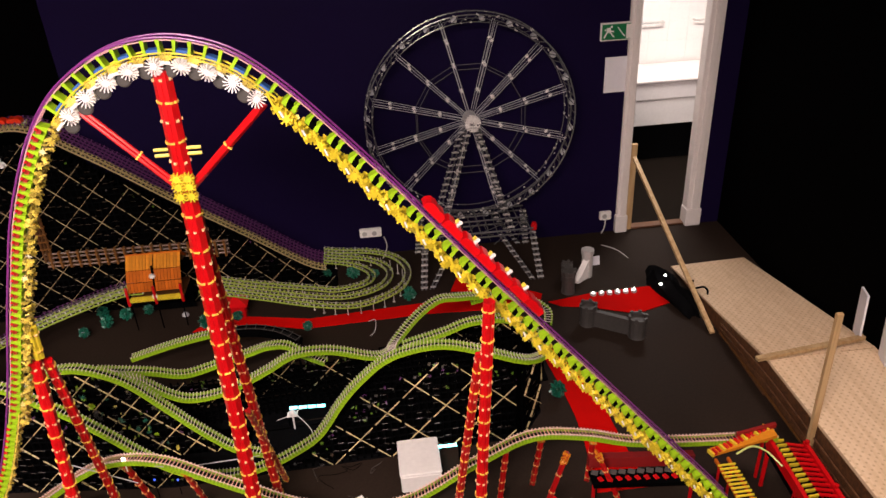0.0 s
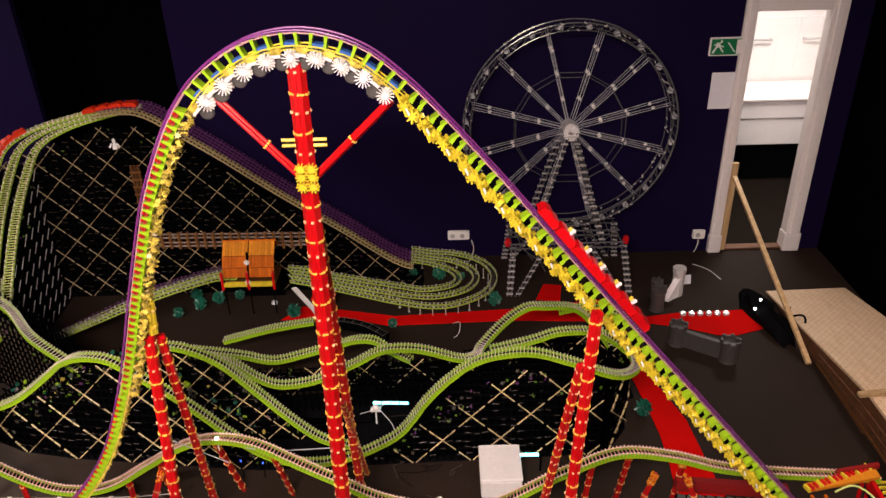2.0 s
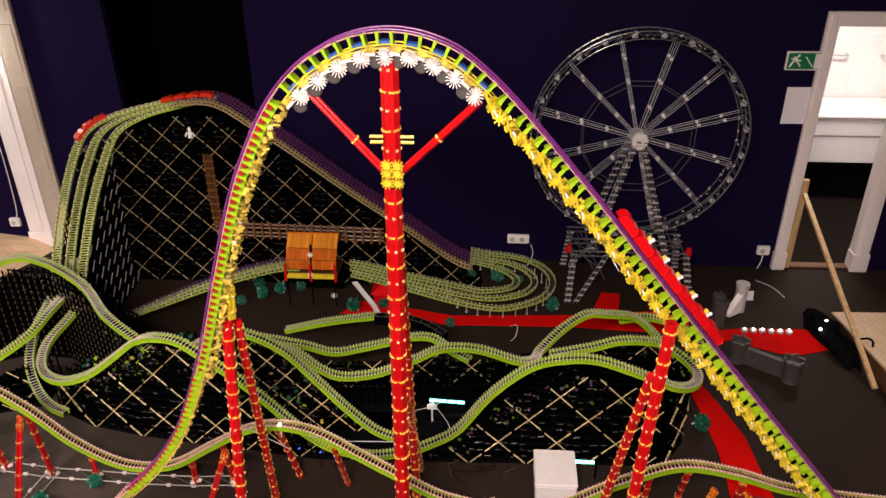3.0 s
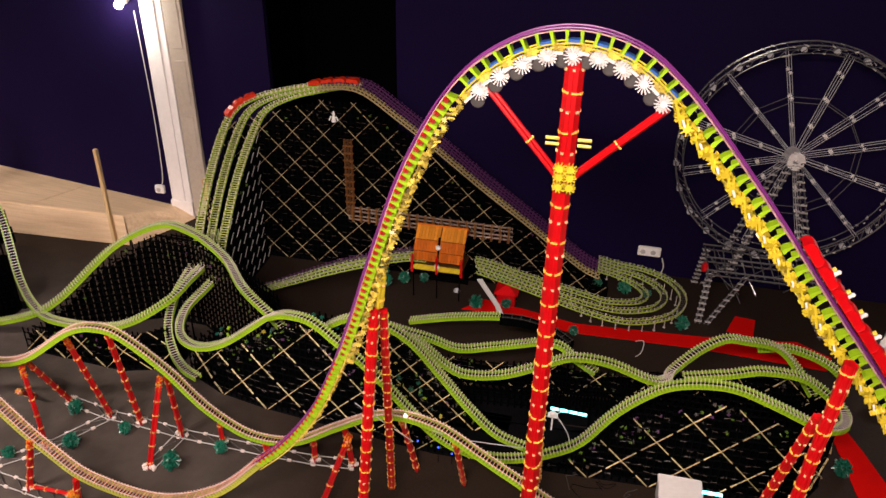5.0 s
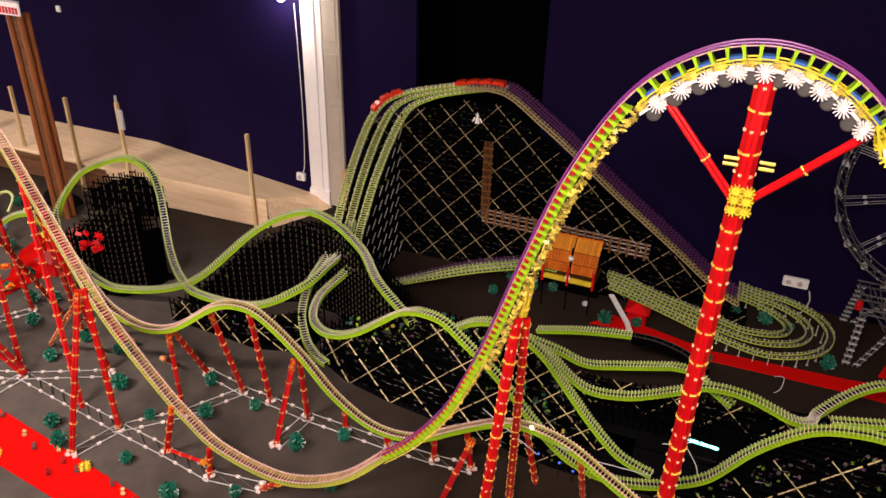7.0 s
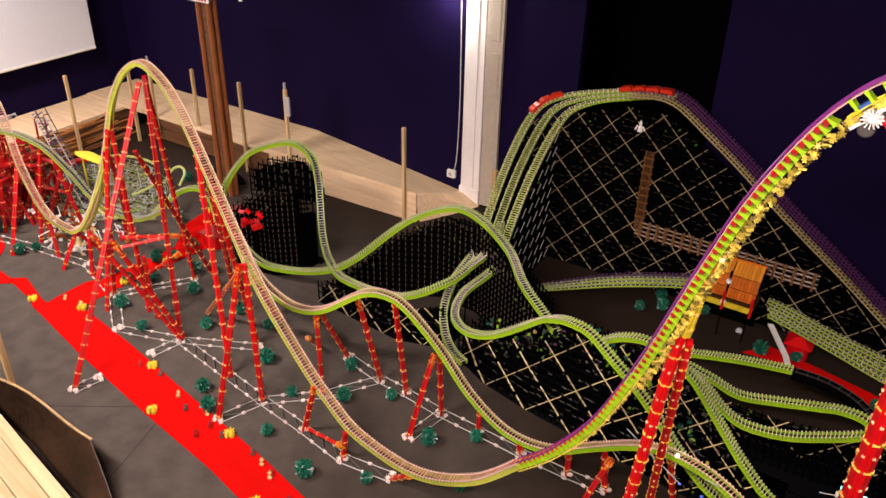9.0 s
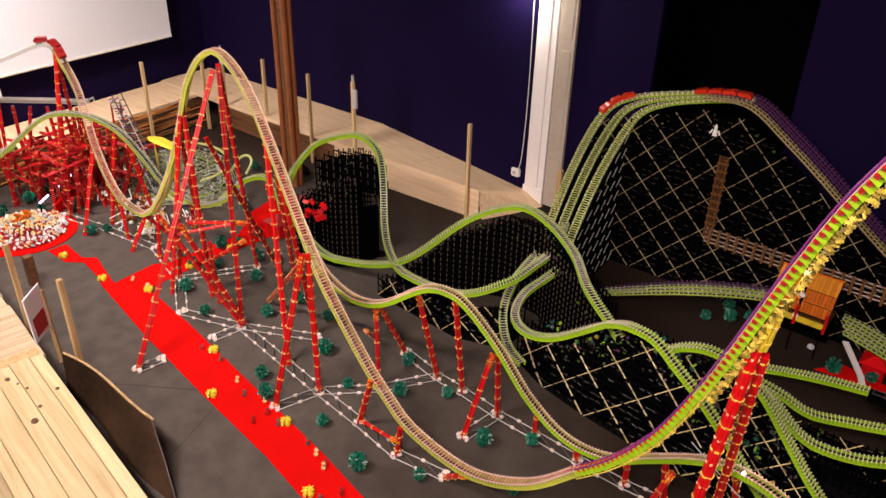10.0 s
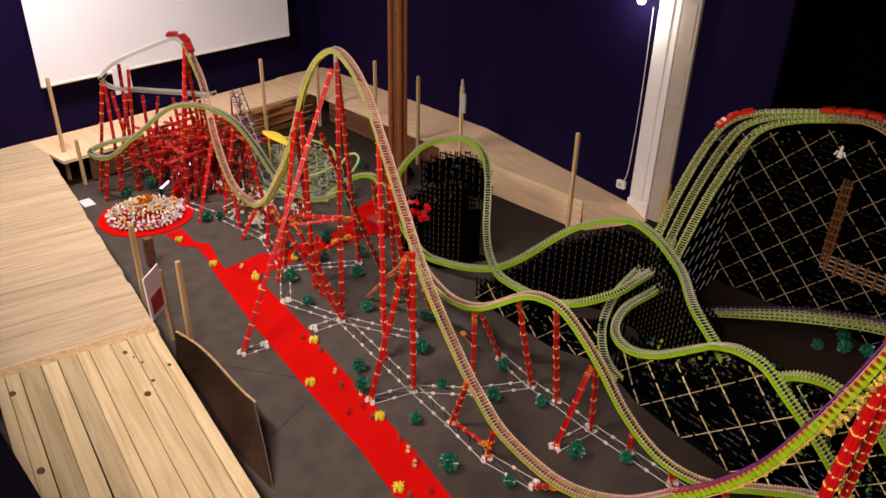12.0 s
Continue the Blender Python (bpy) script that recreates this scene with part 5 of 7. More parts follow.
for s in (-0.018, 0.018):
    for z in (2.14, 2.175, 2.205):
        piece("connector", knee_me, pose(-0.50 + s, 2.255, z, 90), knee)
for s in (-1, 1):
    tagged(part("side_peg", Geo().rod((-0.50 + s * 0.03, 2.28, 2.281), (-0.50 + s * 0.075, 2.28, 2.281), 0.006).rod((-0.50 + s * 0.03, 2.28, 2.301), (-0.50 + s * 0.075, 2.28, 2.301), 0.006), YELLOW), "pair of yellow pegs on the tall column", "peg", "column pegs")
column((-1.33, 2.36, 0), (-1.205, 2.33, 1.50), 0.048, 5, TOWER)
column((-1.30, 2.80, 0), (-1.18, 2.37, 1.46), 0.040, 4, TOWER)
column((-1.19, 2.34, 1.50), (-1.165, 2.315, 1.66), 0.040, 4, "yellow rod head of a column", mat=YELLOW)
column((0.41, 2.16, 0), (0.495, 2.17, 1.66), 0.046, 5, TOWER)
column((0.36, 2.58, 0), (0.46, 2.20, 1.40), 0.036, 4, TOWER)

rc = random.Random(11)
head_me = Geo().star(Matrix.Identity(4), 0.020, 7, 0.34).mesh("head_connector", APRICOT)
for p, q, w in (
    ((-3.58, 2.345, 0), (-3.593, 2.34, 0.977), 0.036), ((-3.668, 2.07, 0), (-3.612, 2.321, 0.979), 0.036), ((-3.95, 2.9, 0.15), (-3.613, 2.35, 0.917), 0.030),
    ((-4.6, 1.735, 0), (-4.874, 2.746, 1.67), 0.034), ((-4.49, 2.465, 0), (-4.874, 2.786, 1.69), 0.034), ((-5.05, 3.05, 0), (-4.908, 2.813, 1.691), 0.032), ((-4.49, 2.465, 0.02), (-4.95, 2.25, 0.8), 0.030), ((-5.35, 2.55, 0), (-5.188, 2.606, 1.173), 0.030), ((-4.95, 2.3, 0.62), (-4.62, 2.66, 0.7), 0.026), ((-4.85, 2.55, 0), (-4.8, 2.5, 0.55), 0.028), ((-4.45, 2.95, 0), (-4.124, 2.583, 1.32), 0.032), ((-4.05, 2.75, 0), (-4.094, 2.563, 1.34), 0.032), ((-4.97, 2.568, 0), (-5.172, 2.674, 1.432), 0.034), ((-3.93, 2.4, 0), (-4.196, 2.586, 1.443), 0.036), ((-4.47, 2.48, 0.04), (-4.66, 2.22, 0.84), 0.032), ((-4.83, 3.11, 0), (-4.71, 2.52, 1.32), 0.032), ((-4.09, 2.97, 0), (-4.071, 2.582, 1.216), 0.032), ((-4.59, 2.78, 0.02), (-3.613, 2.34, 0.947), 0.030), ((-5.02, 2.5, 0.62), (-4.6, 2.66, 0.7), 0.030), ((-4.95, 2.55, 0.3), (-4.56, 2.62, 0.6), 0.028), ((-5.32, 2.8, 0), (-5.197, 2.647, 1.122), 0.032), ((-5.22, 2.4, 0), (-5.152, 2.639, 1.328), 0.030), ((-4.25, 3.1, 0), (-3.867, 2.51, 1.058), 0.030),
    ((-3.2, 2.305, 0), (-3.067, 2.284, 0.403), 0.034), ((-2.857, 2.255, 0), (-2.833, 2.258, 0.213), 0.034), ((-3.2, 2.305, 0.03), (-2.832, 2.238, 0.123), 0.020),
    ((-3.12, 2.93, 0), (-3.168, 2.776, 0.717), 0.034), ((-2.91, 2.92, 0), (-2.921, 2.821, 0.746), 0.034), ((-2.622, 2.89, 0), (-2.622, 2.85, 0.474), 0.032), ((-2.66, 2.6, 0), (-2.632, 2.811, 0.495), 0.032), ((-3.44, 2.99, 0), (-3.456, 2.748, 0.514), 0.032), ((-3.32, 2.6, 0), (-3.437, 2.708, 0.496), 0.028), ((-3.69, 2.98, 0), (-3.62, 2.8, 0.2), 0.030), ((-2.355, 2.885, 0), (-2.342, 2.864, 0.215), 0.030), ((-2.065, 2.875, 0), (-2.075, 2.863, 0.09), 0.036), ((-1.78, 2.88, 0), (-1.785, 2.888, 0.179), 0.034), ((-1.56, 2.9, 0), (-1.591, 2.889, 0.287), 0.034), ((-1.2, 2.96, 0), (-1.247, 2.817, 0.496), 0.034), ((-0.92, 2.92, 0), (-0.938, 2.714, 0.513), 0.030), ((-2.55, 2.3, 0), (-2.377, 2.251, 0.167), 0.032), ((-2.02, 1.98, 0), (-1.931, 2.226, 0.245), 0.032), ((-1.72, 2.02, 0), (-1.901, 2.226, 0.245), 0.032), ((-1.62, 2.48, 0), (-1.497, 2.72, 0.409), 0.032),
    ((0.62, 2.72, 0), (0.648, 2.644, 0.484), 0.030), ((0.82, 2.82, 0), (0.832, 2.666, 0.501), 0.030), ((0.78, 2.52, 0), (0.946, 2.607, 0.42), 0.028), ((1.12, 2.8, 0), (1.097, 2.668, 0.44), 0.030), ((1.25, 2.55, 0), (1.097, 2.608, 0.4), 0.028),
):
    c = column(p, q, w, 3, gap=0.080, band=band_dull, mat=LOWRED)
    if q[2] < 1.0 and abs(p[0] - q[0]) + abs(p[1] - q[1]) > 0.15:
        for k in range(4):
            f = 0.98 - 0.035 * k
            piece("head_connector", head_me, Matrix.Translation(Vector(p).lerp(Vector(q), f)) @ pose(0, 0, 0, rc.uniform(-60, 60), rc.uniform(-60, 60), 50 * k), c)
RING = [(-7.061, 2.775, 1.386), (-7.113, 2.696, 1.426), (-7.254, 2.536, 1.351), (-7.446, 2.335, 1.228), (-7.542, 2.21, 1.106), (-7.543, 2.266, 0.986), (-7.453, 2.539, 0.92), (-7.259, 2.802, 0.894), (-7.058, 2.905, 0.902)]
low_ring = [p for p in spline(RING[4:], 0.13)] + [Vector((-7.40, 2.38, 1.20))]
for k, p in enumerate(low_ring):
    column((p.x + rc.uniform(-0.16, 0.16), p.y + rc.uniform(-0.20, 0.12), 0), (p.x, p.y, p.z - 0.035), 0.030, 3, mat=HELIXRED, gap=0.10, band=band_dull, label="red rod column of the far helix")
for k in range(62):
    x, y = rc.uniform(-7.85, -6.85), rc.uniform(2.45, 3.25)
    h = rc.uniform(0.22, 0.58)
    column((x, y, 0), (x + rc.uniform(-0.16, 0.16), y + rc.uniform(-0.16, 0.16), h), 0.028, 3, mat=HELIXRED, gap=0.13, band=band_dull, label="short red rod strut inside the far helix")
for k in range(56):
    x, y, z = rc.uniform(-7.8, -6.95), rc.uniform(2.45, 3.15), rc.uniform(0.20, 0.60)
    a = rc.choice((0.25, 1.75)) + rc.uniform(-0.35, 0.35)
    column((x - 0.17 * math.cos(a), y - 0.17 * math.sin(a), z), (x + 0.17 * math.cos(a), y + 0.17 * math.sin(a), z + rc.uniform(-0.06, 0.06)), 0.030, 3, mat=HELIXRED, gap=0.13, band=band_dull, label="level red rod brace inside the far helix")
for p, q in (((-6.98, 2.55, 0), (-7.041, 2.755, 1.366)), ((-7.16, 2.88, 0), (-7.081, 2.775, 1.366)), ((-6.85, 2.92, 0), (-6.796, 2.729, 0.922)), ((-6.55, 2.7, 0), (-6.487, 2.845, 0.818)), ((-6.35, 3, 0), (-6.404, 2.88, 0.774)), ((-6.2, 2.64, 0), (-6.297, 2.675, 0.336)), ((-5.95, 3.1, 0), (-5.859, 3.06, 0.307)), ((-7.45, 2, 0), (-7.38, 2.056, 0.43)), ((-7.7, 2.05, 0), (-7.551, 2.2, 1.085)), ((-7.6, 2.36, 0), (-7.496, 2.346, 1.197)), ((-5.5, 3.62, 0), (-5.45, 3.52, 0.44)), ((-5.9, 2.9, 0), (-5.944, 2.688, 0.299)), ((-6.53, 2.44, 0), (-6.647, 2.716, 0.68)), ((-7.22, 2.62, 0), (-7.061, 2.765, 1.366)), ((-6, 2.55, 0), (-5.964, 2.697, 0.276)), ((-5.72, 2.62, 0), (-5.705, 2.661, 0.392))):
    column(p, q, 0.032, 3, gap=0.09, label="red rod column of the far coaster")


# ---- floor frames between the columns ----
def floor_frame(pts, label="grey rod frame with white connectors on the floor"):
    f = thing("floor_frame", label, "frame", "floor frames")
    for a, b in zip(pts, pts[1:]):
        a, b = Vector((*a, 0.012)), Vector((*b, 0.012))
        d = b - a
        s = Vector((-d.y, d.x, 0)).normalized() * 0.035
        for k in (-1, 1):
            part("rod", Geo().rod(a + s * k, b + s * k, 0.0034, 5), GREY, f)
        n = max(2, int(d.length / 0.11))
        hubs, links = Geo(), Geo()
        for i in range(n + 1):
            c = a.lerp(b, i / n)
            for k in (-1, 1):
                hubs.box((-0.011, -0.006, -0.007), (0.011, 0.006, 0.007), Matrix.Translation(c + s * k) @ Matrix.Rotation(math.atan2(d.y, d.x), 4, "Z"))
            if i < n:
                links.rod(c + s, a.lerp(b, (i + 1) / n) - s, 0.0035, 4)
        part("connector", hubs, TRACKWHITE, f, kind="stuff")
        part("cross_rod", links, STONE, f, kind="stuff")
    for p in pts:
        star = Geo()
        for k in range(3):
            star.star(pose(p[0] + 0.02 * math.cos(2.1 * k), p[1] + 0.02 * math.sin(2.1 * k), 0.020, 20 * k, 25 * k, 0), 0.016)
        part("node", star, TRACKWHITE, f)
    return f


floor_frame([(-4.49, 2.465), (-3.58, 2.345), (-3.2, 2.305), (-2.857, 2.255), (-2.55, 2.3)])
floor_frame([(-3.668, 2.07), (-3.58, 2.345), (-3.32, 2.6)])
floor_frame([(-4.6, 1.735), (-4.58, 1.895)])
floor_frame([(-4.525, 2.25), (-4.49, 2.465), (-4, 2.72)])
floor_frame([(-3.44, 2.99), (-3.12, 2.93), (-2.91, 2.92), (-2.622, 2.89), (-2.355, 2.885), (-2.065, 2.875), (-1.78, 2.88), (-1.56, 2.9)])
floor_frame([(-2.66, 2.6), (-2.622, 2.89)])
floor_frame([(-3.32, 2.6), (-3.12, 2.93)])
floor_frame([(-4.49, 2.465), (-4.95, 2.3), (-5.35, 2.55), (-5.9, 2.7), (-6.5, 2.62), (-7, 2.5)])
floor_frame([(-5.05, 3.05), (-5.35, 2.55)])

# ---- red felt paths ----
def felt(name, outline, label):
    g = Geo().loft([[(x, y, 0.002) for x, y in outline], [(x, y, 0.007) for x, y in outline]])
    return tagged(part(name, g, FELT), label, "carpet", "red felt paths")


felt("felt_path", [(-1.9, 1.45), (-1.9, 1.74), (-2.82, 1.92), (-3.18, 1.995), (-3.85, 2.10), (-4.77, 2.245), (-5.40, 2.32), (-5.66, 2.23), (-5.66, 2.11), (-4.90, 1.975), (-4.10, 1.86), (-3.40, 1.775), (-3.0, 1.70)], "long red felt path across the floor")
felt("felt_path", [(-5.665, 2.235), (-5.405, 2.325), (-5.42, 2.73), (-5.40, 3.10), (-5.36, 3.62), (-5.95, 4.02), (-5.86, 3.64), (-5.60, 3.30), (-5.62, 2.66), (-5.69, 2.54)], "red felt branch towards the rear rides")
felt("felt_path", [(-5.665, 2.105), (-5.665, 2.20), (-5.73, 2.21), (-6.11, 2.31), (-6.20, 2.235), (-6.50, 2.26), (-6.50, 2.11), (-6.23, 2.115), (-6.12, 2.205), (-5.84, 2.165)], "narrow red felt strip to the carousel")
felt("felt_path", [(-1.30, 4.62), (-1.16, 4.80), (-0.86, 4.74), (-0.45, 4.64), (0.44, 4.70), (1.10, 4.80), (1.30, 4.66), (1.24, 4.50), (0.42, 4.55), (-0.49, 4.52), (-0.83, 4.63), (-1.10, 4.64)], "red felt path past the station")
felt("felt_path", [(1.32, 4.54), (1.65, 4.60), (1.95, 4.61), (2.22, 4.62), (2.26, 4.50), (2.24, 4.39), (1.97, 4.30), (1.85, 4.31), (1.60, 4.42), (1.40, 4.47)], "red felt patch by the castle")
felt("felt_path", [(1.12, 4.02), (1.20, 4.02), (1.30, 3.73), (1.38, 3.44), (1.40, 3.08), (1.43, 2.70), (1.15, 2.70), (1.185, 3.09), (1.19, 3.32), (1.17, 3.60)], "red felt path by the lattice end")
felt("felt_path", [(0.62, 4.82), (0.70, 5.04), (0.84, 5.02), (0.80, 4.79)], "red felt patch under the wheel")
CX, CY = -6.93, 2.14
disc = thing("carousel", "round carousel of white and gold pieces on red felt", "carousel")
part("felt_disc", Geo().lathe([(0.40, 0.0), (0.40, 0.009)], 36, pose(CX, CY, 0)), FELT, disc)
part("drum", Geo().lathe([(0.31, 0.010), (0.31, 0.022), (0.20, 0.055), (0.07, 0.09), (0.01, 0.10)], 24, pose(CX, CY, 0)), DEEPRED, disc)
rcar = random.Random(3)
seats, caps, reds, greys = Geo(), Geo(), Geo(), Geo()
for ring in range(13):
    rad = 0.32 - 0.022 * ring
    count = int(rad * 130) + 5
    for k in range(count):
        a = 2 * math.pi * k / count + ring
        u = rcar.random()
        pick = seats if u < 0.56 - 0.05 * ring else greys if u < 0.80 - 0.05 * ring else caps if u < 0.88 else reds
        m = pose(CX + rad * math.cos(a), CY + rad * math.sin(a), 0.038 + 0.0085 * ring + rcar.uniform(-0.012, 0.02), rcar.uniform(-70, 70), rcar.uniform(-70, 70), math.degrees(a))
        if k % 3:
            pick.star(m, 0.017, 5)
        else:
            pick.box((-0.007, -0.005, -0.016), (0.007, 0.005, 0.018), m)
part("white_piece", seats, CREAM, disc, kind="stuff")
part("grey_piece", greys, SILVER, disc, kind="stuff")
part("gold_piece", caps, GOLD, disc, kind="stuff")
part("red_piece", reds, RED, disc, kind="stuff")
crown = Geo()
for k in range(14):
    a = rcar.uniform(0, 6.28)
    crown.star(pose(CX + 0.05 * math.cos(a), CY + 0.05 * math.sin(a), 0.13 + rcar.uniform(0, 0.05), rcar.uniform(-90, 90), rcar.uniform(-90, 90), 0), 0.026, 6)
part("crown", crown.rod((CX, CY, 0.09), (CX, CY, 0.15), 0.02), ORANGE, disc)


# ---- plants ----
def plant_mesh(seed):
    r = random.Random(seed)
    g = Geo()
    g.rod((0, 0, 0), (0, 0, 0.03), 0.006, 5)
    c = Vector((0, 0, 0.042))
    for k in range(64):
        z = 1 - 2 * (k + 0.5) / 64
        a = k * 2.39996
        d = Vector((math.cos(a) * math.sqrt(1 - z * z), math.sin(a) * math.sqrt(1 - z * z), z))
        d = (d + Vector((r.uniform(-0.2, 0.2), r.uniform(-0.2, 0.2), r.uniform(-0.2, 0.2)))).normalized()
        g.rod(c + d * 0.006, c + d * r.uniform(0.030, 0.041), 0.0062, 4, 0.0052)
    return g.mesh("plant", GREEN)


plants = [plant_mesh(s) for s in (1, 2, 3)]
spots = [(-4.465, 2.667), (-3.784, 2.097), (-3.344, 2.152), (-2.945, 2.038), (-2.641, 2.198), (-2.535, 2.633), (-2.328, 2.814), (-3.34, 2.902), (-3.179, 2.641), (-2.952, 2.822), (-3.834, 2.633), (-3.474, 2.486), (-5.168, 2.49), (-4.806, 2.392), (-5.279, 2.851), (-4.90, 2.919), (-4.116, 2.912), (-7.47, 2.44), (-7.23, 2.43), (-5.94, 3.62), (-5.44, 3.377), (-5.0, 3.2),
         (-0.56, 5.22), (-0.33, 5.20), (-0.12, 5.16), (0.05, 5.14), (0.30, 4.76), (-1.67, 4.93), (-1.94, 4.80), (-1.82, 4.88), (-2.08, 4.70), (-1.20, 4.66), (-0.46, 4.50), (1.13, 3.50), (-0.98, 4.72), (-2.0, 4.93), (-3.95, 2.2), (-2.2, 2.45), (-5.5, 3.05), (-5.62, 2.75), (-5.13, 3.12), (-5.43, 2.73), (-4.42, 2.93), (-4.08, 2.96), (-4.64, 3.13), (-7.38, 2.16), (-7.58, 2.63), (-7.04, 2.62), (-6.45, 2.6), (-6.50, 2.49), (-6.59, 4.26), (-5.42, 3.16)]
for k, (x, y) in enumerate(spots):
    ob = new("spiky_plant", plants[k % 3])
    s = 1.25 + 0.25 * math.sin(k * 2.7)
    ob.matrix_world = pose(x, y, 0.008 if (-5.8 < x < -5.2 and y > 2.5) else 0, 0, 0, 50 * k) @ Matrix.Scale(s, 4)
    tagged(ob, "round spiky dark green plastic shrub on the floor", "plant", "plastic shrubs")


# ---- small figures on the paths ----
def ornament(x, y, mat, r, count, label):
    g = Geo()
    for j in range(count):
        g.star(pose(x + 0.018 * math.cos(1.6 * j), y + 0.018 * math.sin(1.6 * j), 0.022 + 0.007 * (j % 2), 30 * j, 20, 40 * j), r, 6)
    tagged(part("path_ornament", g, mat), label, "ornament", "path ornaments")


for x, y in ((-6.31, 2.14), (-5.77, 2.16), (-5.375, 2.30), (-4.405, 2.165), (-4.046, 1.889), (-3.515, 2.017), (-3.015, 1.74), (-5.44, 2.70), (-5.44, 3.09), (-2.55, 1.60), (-5.9, 3.9)):
    ornament(x, y, YELLOW, 0.021, 5, "small yellow plastic bench piece on the red path")
rf = random.Random(8)
for k in range(22):
    u = rf.random()
    ornament(-2.5 - 3.1 * u, 1.72 + 0.62 * u + rf.uniform(-0.08, 0.10), (GOLD, DEEPRED, STONE)[k % 3], 0.013, 2, "tiny plastic ornament on the red path")
tagged(part("white_card", Geo().box((-7.60, 1.80, 0.004), (-7.44, 1.90, 0.010)), PAPER), "flat white card lying on the floor", "card")


tagged(part("white_clip", Geo().box((-0.012, -0.03, 0.0), (0.012, 0.03, 0.02), pose(-4.646, 1.511, 0.003, 0, 0, 25), bevel=0.004).rod((-4.646, 1.511, 0.012), (-4.626, 1.541, 0.035), 0.008, 6), CREAM), "small white plastic clip lying on the floor", "clip")


# ---- ferris wheel ----
wheel = thing("ferris_wheel", "large grey rod ferris wheel by the purple wall", "ferris wheel")
HUB, RAD = Vector((0.866, 5.22, 1.23)), 0.775
def rim_point(a, r, y):
    return HUB + Vector((r * math.cos(a), y, r * math.sin(a)))


spoke_star = Geo().star(Matrix.Identity(4), 0.014, 6).mesh("connector", CREAM)
for y in (-0.06, 0.06):
    part("rim", Geo().pipe([rim_point(2 * math.pi * k / 72, RAD, y) for k in range(72)], 0.006, 5, True), DARKROD, wheel)
    part("inner_rim", Geo().pipe([rim_point(2 * math.pi * k / 72, RAD - 0.05, y) for k in range(72)], 0.004, 5, True), DARKROD, wheel)
    part("brace_ring", Geo().pipe([rim_point(2 * math.pi * k / 12 + 0.26, RAD * 0.53, y) for k in range(12)], 0.003, 5, True), DARKROD, wheel)
    for k in range(12):
        a = 2 * math.pi * k / 12 + 0.26
        g = Geo()
        for s in (-0.008, 0.008):
            o = Vector((-s * math.sin(a), 0, s * math.cos(a)))
            g.rod(HUB + Vector((0, y * 0.5, 0)) + o, rim_point(a, RAD - 0.04, y) + o, 0.0021, 5)
        for f in (0.3, 0.55, 0.78):
            piece("connector", spoke_star, Matrix.Translation(HUB.lerp(rim_point(a, RAD, y), f)) @ pose(0, 0, 0, 90), wheel)
        part("spoke", g, SILVER, wheel)
part("hub", Geo().lathe([(0.02, -0.10), (0.05, -0.07), (0.05, 0.07), (0.02, 0.10)], 14, Matrix.Translation(HUB) @ pose(0, 0, 0, 90)), GREY, wheel)
hub_star = Geo().star(Matrix.Identity(4), 0.032, 8).mesh("hub_connector", CREAM)
for k in range(10):
    piece("hub_connector", hub_star, Matrix.Translation(HUB + Vector((0.034 * math.cos(k * 0.63), -0.085 - 0.004 * (k % 3), 0.034 * math.sin(k * 0.63)))) @ pose(0, 0, 0, 90, 0, 13 * k), wheel)
ladder = Geo()
for k in range(72):
    a = 2 * math.pi * k / 72
    ladder.rod(rim_point(a, RAD, -0.06), rim_point(a, RAD, 0.06), 0.004, 4).rod(rim_point(a, RAD, -0.06), rim_point(a + 0.087, RAD - 0.05, -0.06), 0.003, 4)
part("rim_rod", ladder, DARKROD, wheel, kind="stuff")
rim_tick = Geo().box((-0.004, -0.012, -0.012), (0.004, 0.012, 0.012)).mesh("rim_clip", GREY)
rt = random.Random(14)
for k in range(130):
    a = 2 * math.pi * (k + rt.uniform(-0.2, 0.2)) / 130
    piece("rim_clip", rim_tick, Matrix.Translation(rim_point(a, RAD - rt.choice((0.0, 0.03, 0.05)), rt.choice((-0.066, 0.06)))) @ pose(0, 0, 0, 0, -math.degrees(a) + rt.uniform(-30, 30), 0) @ Matrix.Scale(rt.uniform(0.4, 0.95), 4), wheel)
gond = Geo().loft([[(x * w, y, z) for x, y in ((-1, -0.03), (1, -0.03), (1, 0.03), (-1, 0.03))] for w, z in ((0.016, -0.056), (0.026, -0.046), (0.026, -0.024), (0.022, -0.024), (0.004, -0.006), (0.003, 0.0))])
gond = gond.mesh("gondola", SILVER)
for k in range(24):
    p = rim_point(2 * math.pi * (k + 0.5) / 24, RAD - 0.01, 0)
    piece("gondola", gond, Matrix.Translation(p) @ Matrix.Scale(0.75, 4), wheel)
leg_clip = Geo().box((-0.026, -0.012, -0.0045), (0.026, 0.012, 0.0045), bevel=0.002).mesh("leg_clip", GREY)
